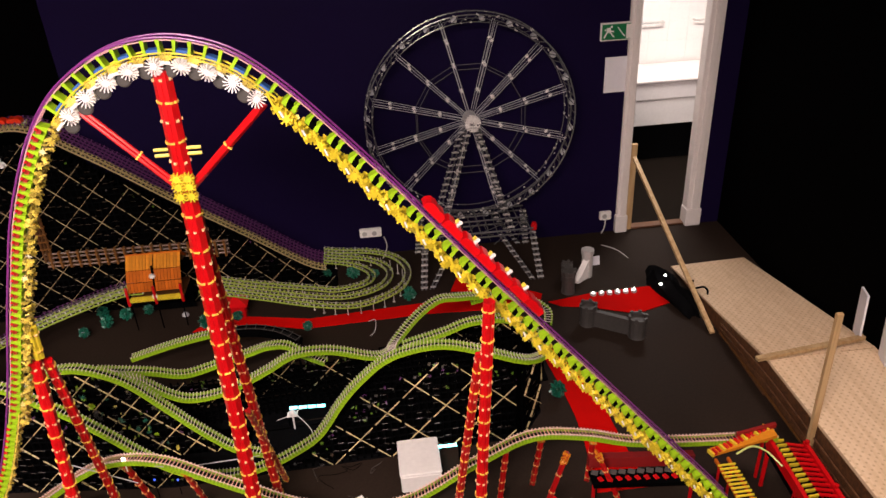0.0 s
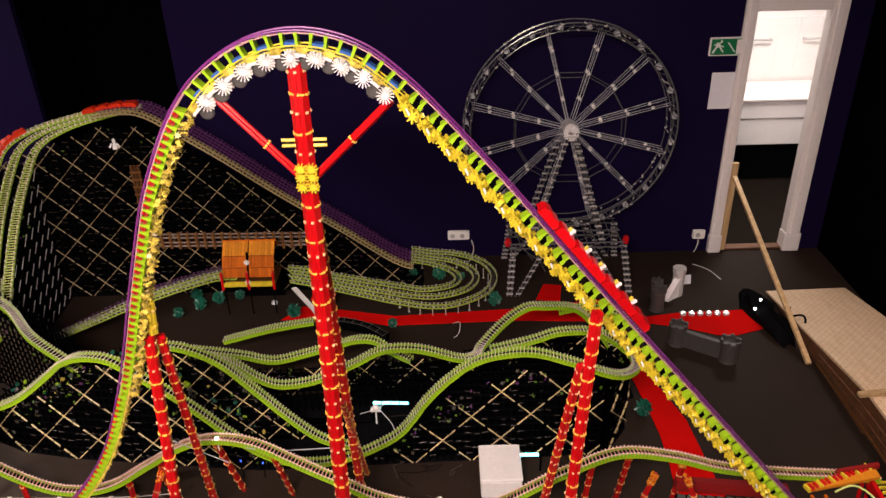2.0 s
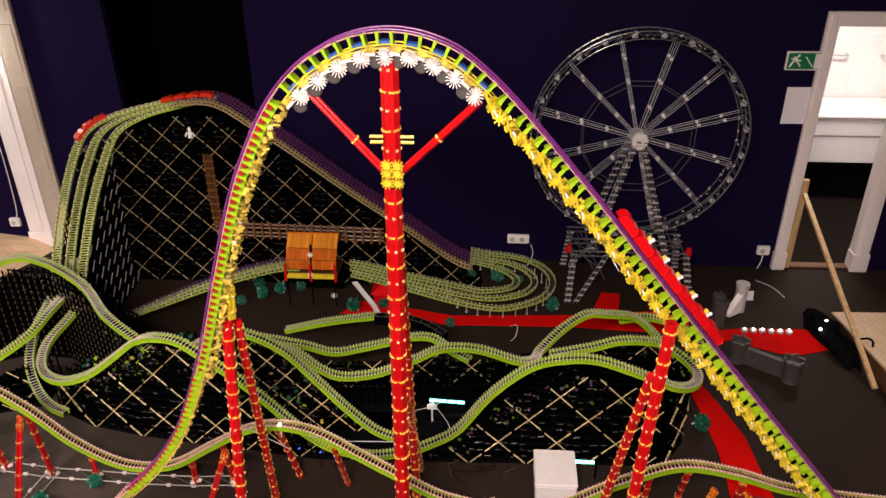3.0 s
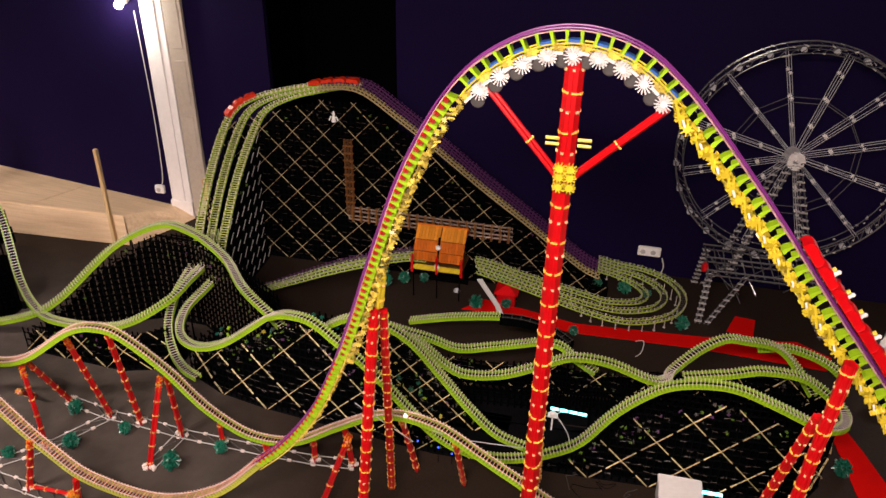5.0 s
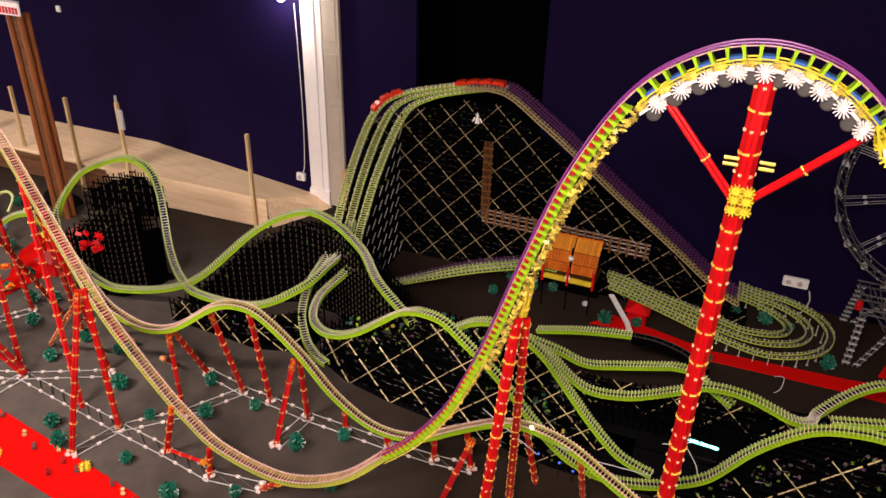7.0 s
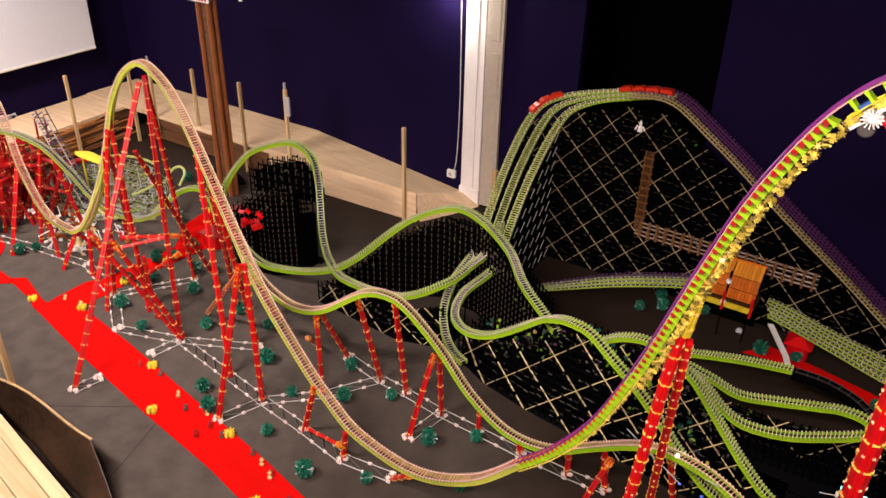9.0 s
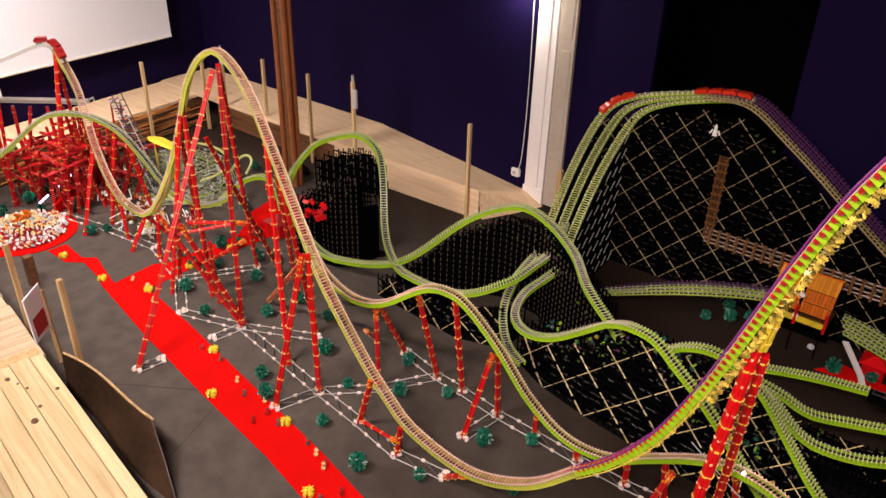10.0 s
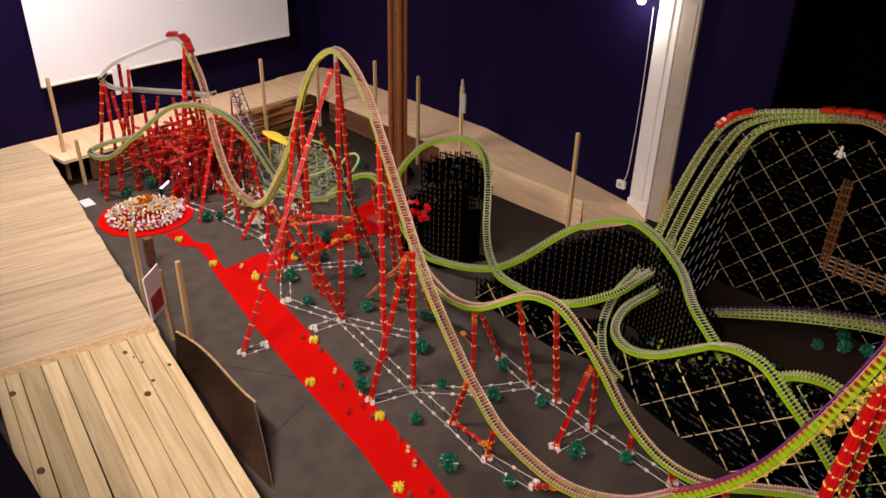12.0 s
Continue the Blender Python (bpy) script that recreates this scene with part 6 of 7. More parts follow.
for sx, sy in ((-1, -1), (1, -1), (-1, 1), (1, 1)):
    a, b = HUB + Vector((sx * 0.02, sy * 0.10, 0)), Vector((HUB.x + sx * 0.28, HUB.y + sy * 0.16, 0.36))
    g = Geo()
    for o in (-0.016, 0.016):
        g.rod(a + Vector((o, 0, 0)), b + Vector((o, 0, 0)), 0.006, 5)
    part("leg", g, DARKROD, wheel)
    for k in range(16):
        piece("leg_clip", leg_clip, Matrix.Translation(a.lerp(b, (k + 0.5) / 16)), wheel)
    foot = Vector((HUB.x + sx * 0.46, HUB.y + (0.24 if sy > 0 else -0.34), 0))
    top = Vector((HUB.x + sx * 0.42, HUB.y + sy * 0.18, 0.36))
    g = Geo().rod(top, foot, 0.007, 5)
    g.rod(top + Vector((0.03, 0, 0)), foot + Vector((0.03, 0, 0)), 0.007, 5)
    for k in range(9):
        piece("leg_clip", leg_clip, Matrix.Translation(top.lerp(foot, (k + 0.5) / 9) + Vector((0.015, 0, 0))), wheel)
    part("foot_leg", g, DARKROD, wheel)
    lean_top, lean_foot = Vector((HUB.x + sx * 0.16, HUB.y + sy * 0.18, 0.36)), Vector((HUB.x + sx * 0.40, foot.y, 0))
    part("leaning_leg", Geo().rod(lean_top, lean_foot, 0.006, 5).rod(lean_top + Vector((0.028, 0, 0)), lean_foot + Vector((0.028, 0, 0)), 0.006, 5), DARKROD, wheel)
    for k in range(9):
        piece("leg_clip", leg_clip, Matrix.Translation(lean_top.lerp(lean_foot, (k + 0.5) / 9) + Vector((0.014, 0, 0))) @ Matrix.Scale(0.8, 4), wheel)
for y in (-0.2, 0.0, 0.2):
    for z in (0.34, 0.38):
        part("platform_beam", Geo().rod(HUB + Vector((-0.44, y, z - HUB.z)), HUB + Vector((0.44, y, z - HUB.z)), 0.007, 5), DARKROD, wheel)
for k in range(14):
    x = -0.42 + 0.065 * k
    part("platform_rod", Geo().rod(HUB + Vector((x, -0.2, 0.36 - HUB.z)), HUB + Vector((x, 0.2, 0.36 - HUB.z)), 0.006, 4), DARKROD, wheel)
rp = random.Random(9)
for k in range(15):
    x0, x1 = rp.uniform(-0.44, 0.44), rp.uniform(-0.44, 0.44)
    part("brace", Geo().rod(HUB + Vector((x0, rp.uniform(-0.2, 0.2), 0.36 - HUB.z)), HUB + Vector((x0 + (x1 - x0) * 0.45, rp.uniform(-0.28, 0.2), rp.uniform(0.12, 0.34) - HUB.z)), 0.004, 4), DARKROD, wheel)
for s in (-1, 1):
    part("corner_post", Geo().lathe([(0.022, 0), (0.026, 0.03), (0.018, 0.06)], 10, Matrix.Translation((HUB.x + s * 0.45, HUB.y - 0.18, 0.36))), RED, wheel, "red corner cap")


# ---- station, beam and red structures ----
st = thing("station_house", "orange and yellow slatted station house", "station")
for k, (mat, a, b) in enumerate(((APRICOT, (4.86, 0.575), (4.78, 0.49)), (ORANGE, (4.775, 0.485), (4.735, 0.41)), (ORANGE, (4.73, 0.405), (4.71, 0.335)))):
    for j in range(16):
        x = -1.605 + j * 0.0245 + (0.006 if j > 7 else 0)
        q = [(a[0], a[1]), (a[0] + 0.010, a[1]), (b[0] + 0.010, b[1]), (b[0], b[1])]
        part("slat", Geo().loft([[(x, y, z) for y, z in q], [(x + 0.0225, y, z) for y, z in q]]), mat, st)
part("ridge", Geo().rod((-1.61, 4.865, 0.575), (-1.20, 4.865, 0.575), 0.008, 6), ORANGE, st)
part("back_roof", Geo().loft([[(-1.60, 4.87, 0.572), (-1.21, 4.87, 0.572), (-1.21, 4.99, 0.46), (-1.60, 4.99, 0.46)], [(-1.60, 4.875, 0.58), (-1.21, 4.875, 0.58), (-1.21, 4.998, 0.468), (-1.60, 4.998, 0.468)]]), ORANGE, st)
part("floor_edge", Geo().box((-1.61, 4.69, 0.258), (-1.21, 4.98, 0.270), bevel=0.003), BRONZE, st)
lath_me = Geo().box((-0.005, -0.005, -0.028), (0.005, 0.005, 0.028), pose(0, 0, 0, 0, 38, 0)).mesh("lath", YELLOW)
for j in range(26):
    piece("lath", lath_me, pose(-1.592 + 0.0148 * j, 4.682, 0.292), st)
for x in (-1.605, -1.408, -1.213):
    part("corner_post", Geo().box((x - 0.009, 4.672, 0.24), (x + 0.009, 4.69, 0.40), bevel=0.002), RED, st, "red corner post")
# Added black panel for the shade beneath the station; its legs are blackened too.
part("back_panel", Geo().box((-1.60, 4.95, 0.0), (-1.21, 4.958, 0.27)), BLACK, st)
tagged(part("grey_dome", Geo().lathe([(0.026, 0.003), (0.026, 0.010), (0.021, 0.022), (0.010, 0.030), (0.002, 0.032)], 14, pose(-1.39, 4.86, 0)), SILVER, smooth=True), "small grey dome on the floor under the station", "dome")
part("middle_post", Geo().rod((-1.408, 4.70, 0.28), (-1.408, 4.76, 0.53), 0.008), BLACK, st)
for x in (-1.60, -1.41, -1.23):
    for y in (4.68, 4.95):
        part("leg", Geo().rod((x, y + 0.02, 0), (x, y + 0.02, 0.42 if y > 4.8 else 0.262), 0.005, 6), BLACK, st)
for z in (0.46, 0.31):
    part("hub", Geo().star(pose(-1.408, 4.68 + (z - 0.31) * 0.3, z, 90), 0.022), CREAM, st)
tagged(part("stairs", Geo().loft([[(-1.20, 4.68, 0.25), (-1.165, 4.69, 0.25), (-1.165, 4.69, 0.238), (-1.20, 4.68, 0.238)], [(-1.05, 4.60, 0.10), (-1.015, 4.61, 0.10), (-1.015, 4.61, 0.088), (-1.05, 4.60, 0.088)], [(-1.0, 4.57, 0.012), (-0.965, 4.58, 0.012), (-0.965, 4.58, 0.001), (-1.0, 4.57, 0.001)]]), GREY), "grey ramp stairs down from the station", "stairs")
st.location, st.scale = (-0.16, 0.0, 0.018), (0.96, 1.0, 0.93)
kiosk = thing("red_kiosk", "small red kiosk beside the station stairs", "kiosk")
part("body", Geo().box((-1.06, 4.74, 0.0), (-0.92, 4.88, 0.11), bevel=0.01), RED, kiosk)
part("roof", Geo().loft([[(-1.08, 4.72, 0.112), (-0.90, 4.72, 0.112), (-0.90, 4.90, 0.112), (-1.08, 4.90, 0.112)], [(-1.0, 4.80, 0.16), (-0.98, 4.80, 0.16), (-0.98, 4.82, 0.16), (-1.0, 4.82, 0.16)]]), RED, kiosk)
beam = thing("gold_beam", "amber rod beam across the lattice hill", "beam")
for z in (0.46, 0.49, 0.53, 0.56):
    part("rod", Geo().rod((-2.30, 4.985, z), (-1.0, 5.005, z - 0.03), 0.009, 6), BRONZE, beam)
for x in (-2.305, -2.28, -2.255):
    part("rod", Geo().rod((x, 4.985, 0.50), (x, 4.99, 1.12), 0.010, 6), BRONZE, beam)
bands = Geo()
for k in range(20):
    bands.box((-2.27 + k * 0.065, 4.968, 0.445 - 0.0015 * k), (-2.255 + k * 0.065, 5.0, 0.575 - 0.0015 * k))
for k in range(9):
    bands.box((-2.318, 4.974, 0.60 + k * 0.058), (-2.242, 5.0, 0.608 + k * 0.058))
part("band", bands, AMBER, beam, kind="stuff")
ghost = Geo().lathe([(0.018, 0), (0.015, 0.03), (0.009, 0.045), (0.012, 0.06), (0.003, 0.08)], 10, pose(-2.375, 4.975, 1.255))
ghost.rod((-2.395, 4.975, 1.295), (-2.41, 4.97, 1.265), 0.006).rod((-2.355, 4.975, 1.295), (-2.34, 4.97, 1.265), 0.006)
tagged(part("white_figurine", ghost, CREAM), "small white figurine on the lattice hill", "figurine")

# station frame at the low end of the tall hill
dock = thing("loading_station", "red and yellow slatted loading station frame", "station")
slat_r = Geo().box((0.105, 0, 0), (0.215, 0.016, 0.012), bevel=0.002).mesh("slat", RED)
slat_o = Geo().box((0.0, 0, -0.004), (0.045, 0.010, 0.010), bevel=0.002).mesh("slat", ORANGE)
slat_y = Geo().box((0.045, 0, -0.004), (0.105, 0.011, 0.014), pose(0, 0, 0, 0, 0, 14), bevel=0.002).mesh("slat", YELLOW)
m_dock = pose(2.01, 2.62, 0.30, 0, 0, -3)
for k in range(22):
    piece("slat", slat_r, m_dock @ pose(0, -0.034 * k, 0, 0, 14, 0), dock)
    piece("slat", slat_o, m_dock @ pose(0, -0.034 * k, 0, 0, 14, 0), dock)
    piece("slat", slat_y, m_dock @ pose(0, -0.034 * k, 0.004, 0, 14, 0), dock)
part("deck_board", Geo().box((0.0, -0.76, -0.062), (0.215, 0.015, -0.056), m_dock), BLACK, dock)
for x in (0.0, 0.20):
    part("side_beam", Geo().box((x, -0.76, -0.03 - 0.25 * x), (x + 0.02, 0.02, 0.03 - 0.25 * x), m_dock), RED, dock)
    for y in (-0.7, -0.3, 0.0):
        part("leg", Geo().rod(m_dock @ Vector((x + 0.01, y, 0)), (*(m_dock @ Vector((x + 0.01, y, 0))).xy, 0), 0.012, 6), RED, dock)
gate = thing("station_gate", "yellow and orange ladder frame by the station", "frame")
for x in (1.69, 1.755):
    part("side", Geo().box((x, 1.95, 0.30), (x + 0.014, 2.55, 0.318), bevel=0.003), ORANGE, gate)
    for y in (1.98, 2.5):
        part("leg", Geo().rod((x + 0.007, y, 0), (x + 0.007, y, 0.30), 0.008, 6), RED, gate)
rung_me = Geo().rod((1.685, 0, 0.322), (1.775, 0, 0.322), 0.006, 6).mesh("rung", YELLOW)
for k in range(22):
    piece("rung", rung_me, pose(0, 1.97 + 0.025 * k, 0), gate)
part("top_beam", Geo().loft([[(1.68, 2.545, 0.335), (1.68, 2.590, 0.335), (1.68, 2.590, 0.352), (1.68, 2.545, 0.352)], [(2.04, 2.600, 0.355), (2.04, 2.650, 0.355), (2.04, 2.650, 0.374), (2.04, 2.600, 0.374)]]), APRICOT, gate)
part("edge_beam", Geo().loft([[(1.84, 2.630, 0.36), (1.84, 2.645, 0.36), (1.84, 2.645, 0.385), (1.84, 2.630, 0.385)], [(2.06, 2.655, 0.37), (2.06, 2.675, 0.37), (2.06, 2.675, 0.395), (2.06, 2.655, 0.395)]]), DEEPRED, gate)
part("white_hose", Geo().pipe(spline([(1.80, 2.54, 0.34), (1.88, 2.55, 0.37), (1.95, 2.52, 0.35), (2.0, 2.45, 0.31)], 0.02), 0.005), PALELIME, gate)
stub_me = Geo().box((-0.006, -0.022, -0.010), (0.006, 0.022, 0.012), bevel=0.002).mesh("slat", YELLOW)
stub_red = Geo().box((-0.006, -0.018, -0.012), (0.006, 0.018, 0.010), bevel=0.002).mesh("slat", RED)
for k in range(16):
    piece("slat", stub_red if k % 3 else stub_me, pose(1.67 + 0.0225 * k, 2.555 + 0.0072 * k, 0.352 + 0.0012 * k, 0, 0, 18), gate)
part("leg", Geo().rod((2.02, 2.68, 0), (2.02, 2.68, 0.36), 0.010, 6), RED, gate)
tiles_row = thing("tile_ramp", "row of tilted grey tiles on a dark red beam", "ramp")
part("beam", Geo().loft([[(1.08, 2.665, 0.235), (1.08, 2.705, 0.235), (1.08, 2.705, 0.30), (1.08, 2.665, 0.30)], [(1.62, 2.610, 0.22), (1.62, 2.650, 0.22), (1.62, 2.650, 0.29), (1.62, 2.610, 0.29)]]), DEEPRED, tiles_row)
part("trough", Geo().loft([[(1.08, 2.565, 0.19), (1.08, 2.665, 0.19), (1.08, 2.665, 0.215), (1.08, 2.565, 0.215)], [(1.62, 2.505, 0.19), (1.62, 2.610, 0.19), (1.62, 2.610, 0.215), (1.62, 2.505, 0.215)]]), BLACK, tiles_row)
tile_grey = Geo().box((-0.019, -0.013, -0.003), (0.019, 0.013, 0.003), bevel=0.0015).mesh("tile", STONE)
tile_red = Geo().box((-0.014, -0.014, -0.004), (0.014, 0.014, 0.004), bevel=0.0015).mesh("tile", RED)
for k in range(11):
    x = 1.10 + 0.047 * k
    piece("tile", tile_grey, pose(x, 2.630 - 0.10 * (x - 1.1), 0.232, 24, -14, -38), tiles_row)
    piece("tile", tile_red, pose(x + 0.02, 2.590 - 0.10 * (x - 1.1), 0.225, 10, 20, 30), tiles_row)
for x, y in ((1.10, 2.625), (1.60, 2.565)):
    part("leg", Geo().rod((x, y, 0), (x, y, 0.19), 0.010, 6), RED, tiles_row)
rm = random.Random(12)
for k in range(16):
    bx, by = 0.86 + rm.uniform(0, 0.22), 2.50 + rm.uniform(-0.04, 0.08)
    g = Geo().box((-0.022, -0.016, -0.012), (0.022, 0.016, 0.012), pose(bx, by, 0.05 + 0.02 * (k % 7), rm.uniform(-40, 40), rm.uniform(-40, 40), rm.uniform(0, 90)), bevel=0.003)
    g.rod((bx, by, 0), (bx, by, 0.05 + 0.02 * (k % 7)), 0.004, 5)
    tagged(part("machine_block", g, (RED, STONE, CREAM, DEEPRED)[k % 4]), "small plastic block of the loading station machinery", "block", "station blocks")

# drop tower
tower = thing("drop_tower", "tall brown rod tower with a red and white sign", "tower")
TX, TY = -6.04, 4.30
for x in (-0.075, 0.055):
    for y in (-0.03, 0.03):
        part("rail", Geo().rod((TX + x, TY + y, 0), (TX + x * 0.98, TY + y, 1.80), 0.024, 8), material("brown_rod_plastic", (0.22, 0.07, 0.022), 0.35, vary=0.25, scale=90, coarse=14), tower)
part("core", Geo().box((TX - 0.045, TY - 0.02, 0), (TX + 0.03, TY + 0.02, 1.78)), DARKWOOD, tower)
part("sign_board", Geo().box((TX - 0.15, TY - 0.075, 1.79), (TX + 0.11, TY - 0.06, 1.90), bevel=0.003), CREAM, tower)
for k in range(7):
    part("sign_bar", Geo().box((TX - 0.135 + 0.034 * k, TY - 0.080, 1.805), (TX - 0.113 + 0.034 * k, TY - 0.0755, 1.855)), RED, tower, "red bars of sign lettering")
part("sign_cap", Geo().box((TX - 0.15, TY - 0.08, 1.893), (TX + 0.11, TY - 0.056, 1.905)), GREY, tower)
tagged(part("small_wall_plate", Geo().box((-7.02, BACK - 0.02, 1.48), (-6.97, BACK, 1.54), bevel=0.004), CREAM), "small white plate on the purple wall", "plate")

# red blocks inside the dense turn and behind
wreck = thing("red_pieces", "cluster of red train pieces in the black frame", "train piece")
rw = random.Random(4)
for k in range(12):
    m = pose(-4.70 + rw.uniform(-0.10, 0.10), 3.38 + rw.uniform(-0.03, 0.02), 0.50 + rw.uniform(-0.09, 0.09), rw.uniform(0, 90), rw.uniform(0, 90), rw.uniform(0, 90))
    part("piece", Geo().box((-0.022, -0.014, -0.016), (0.022, 0.014, 0.016), m, 0.003) if k % 2 else Geo().star(m, 0.028, 6), RED, wreck)
part("stand", Geo().rod((-4.70, 3.40, 0), (-4.70, 3.40, 0.52), 0.008), BLACK, wreck)
for x, y, z in ((-5.30, 3.62, 0.008), (-5.55, 3.85, 0.008), (-5.42, 3.45, 0.008)):
    hut = thing("red_hut", "red slatted ride hut on the felt", "hut", "ride huts")
    part("body", Geo().box((x, y, z), (x + 0.16, y + 0.14, z + 0.13), bevel=0.008), RED, hut)
    part("roof", Geo().loft([[(x - 0.02, y - 0.02, z + 0.132), (x + 0.18, y - 0.02, z + 0.132), (x + 0.18, y + 0.16, z + 0.132), (x - 0.02, y + 0.16, z + 0.132)], [(x + 0.07, y + 0.06, z + 0.19), (x + 0.09, y + 0.06, z + 0.19), (x + 0.09, y + 0.08, z + 0.19), (x + 0.07, y + 0.08, z + 0.19)]]), DEEPRED, hut)
pond = thing("net_ride", "wide low ride woven of thin grey and green rods", "ride")
rn = random.Random(21)
NX, NY = -6.88, 3.56
mesh_rods, lime_rods, joints = Geo(), Geo(), Geo()
for k in range(26):
    r = 0.06 + 0.021 * k
    a0 = rn.uniform(0, 6.28)
    pts = [(NX + r * (1.15 + 0.06 * math.sin(2 * a)) * math.cos(a), NY + r * 0.80 * math.sin(a), 0.03 + 0.16 * (r / 0.6) ** 2 * (0.5 + 0.5 * math.sin(a - 0.6)) + rn.uniform(0, 0.006)) for a in [a0 + 5.4 * j / 22 for j in range(23)]]
    (lime_rods if k % 7 == 5 else mesh_rods).pipe(pts, 0.0042, 4)
for k in range(40):
    a = 2 * math.pi * k / 40
    zr = 0.16 * (0.5 + 0.5 * math.sin(a - 0.6))
    mesh_rods.rod((NX + 0.08 * math.cos(a), NY + 0.06 * math.sin(a), 0.035), (NX + 0.66 * math.cos(a), NY + 0.46 * math.sin(a), 0.035 + zr), 0.0035, 4)
for k in range(260):
    a, r = rn.uniform(0, 6.28), 0.6 * math.sqrt(rn.random())
    joints.star(pose(NX + 1.1 * r * math.cos(a), NY + 0.78 * r * math.sin(a), 0.045 + 0.16 * (r / 0.6) ** 2 * (0.5 + 0.5 * math.sin(a - 0.6)), rn.uniform(-50, 50), rn.uniform(-50, 50), 0), 0.014, 5)
part("rod_net", mesh_rods, MOSSGREY, pond, kind="stuff")
part("green_rod", lime_rods, LIME, pond, kind="stuff")
part("joint", joints, SILVER, pond, kind="stuff")
for k in range(12):
    a = 2 * math.pi * k / 12
    part("foot", Geo().rod((NX + 0.5 * math.cos(a), NY + 0.36 * math.sin(a), 0), (NX + 0.5 * math.cos(a), NY + 0.36 * math.sin(a), 0.04 + 0.10 * (0.5 + 0.5 * math.sin(a - 0.6))), 0.005, 5), GREY, pond)
for pts in ([(-7.45, 3.75, 0.20), (-7.1, 3.95, 0.24), (-6.75, 4.02, 0.22), (-6.5, 3.85, 0.16), (-6.55, 3.6, 0.10)], [(-6.62, 4.00, 0.06), (-6.60, 4.10, 0.17), (-6.52, 4.14, 0.21), (-6.44, 4.12, 0.17), (-6.44, 4.02, 0.05)], [(-6.75, 3.35, 0.12), (-6.55, 3.28, 0.05), (-6.28, 3.36, 0.04), (-6.05, 3.50, 0.06)]):
    part("coil", Geo().pipe(spline(pts, 0.03), 0.013), PALELIME, pond)
part("red_strip", Geo().loft([[(-7.55, 3.46, 0.17), (-7.48, 3.42, 0.17), (-7.48, 3.42, 0.20), (-7.55, 3.46, 0.20)], [(-7.40, 3.82, 0.20), (-7.33, 3.80, 0.20), (-7.33, 3.80, 0.23), (-7.40, 3.82, 0.23)]]), RED, pond)
part("red_strip_post", Geo().rod((-7.44, 3.62, 0), (-7.44, 3.62, 0.19), 0.008, 6), RED, pond)
slide = thing("steep_slide", "grey and violet truss slide leaning into the corner", "coaster track")
top_s, low_s = Vector((-7.40, 3.36, 0.77)), Vector((-6.83, 3.33, 0.03))
for s in (-0.045, 0.045):
    for z in (0.0, 0.06):
        part("rail", Geo().rod(top_s + Vector((z, s, z)), low_s + Vector((z, s, z * 0.7)), 0.006, 6), STONE if z else GREY, slide)
for k in range(30):
    f, g2 = k / 30, (k + 1) / 30
    p, q = top_s.lerp(low_s, f), top_s.lerp(low_s, g2)
    e = 0.045 if k % 2 else -0.045
    part("tie", Geo().rod(p + Vector((0, -e, 0)), q + Vector((0, e, 0)), 0.006, 5).rod(p + Vector((0, e, 0)), q + Vector((0.055, e, 0.05)), 0.005, 5), (PURPLE, STONE, GREY)[k % 3], slide)
for f in (0.04, 0.4):
    p = top_s.lerp(low_s, f)
    part("leg", Geo().rod((p.x - 0.05, p.y + 0.05, 0), (p.x, p.y + 0.045, p.z), 0.010, 6), DEEPRED, slide)
    part("leg", Geo().rod((p.x - 0.05, p.y - 0.05, 0), (p.x, p.y - 0.045, p.z), 0.010, 6), DEEPRED, slide)
rings = []
for k in range(7):
    u = k / 6
    w = 0.012 + 0.055 * math.sin(math.pi * u)
    rings.append([(-7.05 + 0.44 * u, 3.44 + w * c, 0.45 + 0.03 * math.sin(math.pi * u) + z) for c, z in ((-1, -0.012), (1, -0.012), (0.6, 0.012), (-0.6, 0.012))])
canopy = thing("yellow_canopy", "yellow pointed canopy over a rear ride", "canopy")
part("roof", Geo().loft(rings), YELLOW, canopy)
for x in (-6.96, -6.70):
    part("pole", Geo().rod((x, 3.44, 0), (x, 3.44, 0.45), 0.008), YELLOW, canopy)
tagged(part("blue_ball", Geo().ball((-6.10, 3.72, 0.16), 0.05, 14).rod((-6.10, 3.72, 0), (-6.10, 3.72, 0.12), 0.012), material("pale_blue_plastic", (0.20, 0.28, 0.5), 0.3)), "pale blue ball of a rear ride", "ball")
for k, (x, y) in enumerate(((-6.98, 2.98), (-6.50, 2.79), (-6.12, 2.78), (-6.44, 3.05), (-6.72, 2.92), (-6.25, 2.95), (-6.05, 3.15), (-6.62, 3.06))):
    pile = thing("rod_pile", "tangle of loose rods and connectors of a ride", "rods", "loose rod piles")
    for name, mat in (("white_connector", CREAM), ("coloured_connector", (RED, ORANGE, GOLD)[k % 3])):
        g = Geo()
        for j in range(16):
            m = pose(x + rn.gauss(0, 0.05), y + rn.gauss(0, 0.045), rn.uniform(0.015, 0.11), rn.uniform(-80, 80), rn.uniform(-80, 80), rn.uniform(0, 90))
            if j % 3:
                g.star(m, 0.019, 6)
            else:
                g.rod(m @ Vector((0, 0, -0.05)), m @ Vector((0, 0, 0.05)), 0.004, 5)
        part(name, g, mat, pile, kind="stuff")


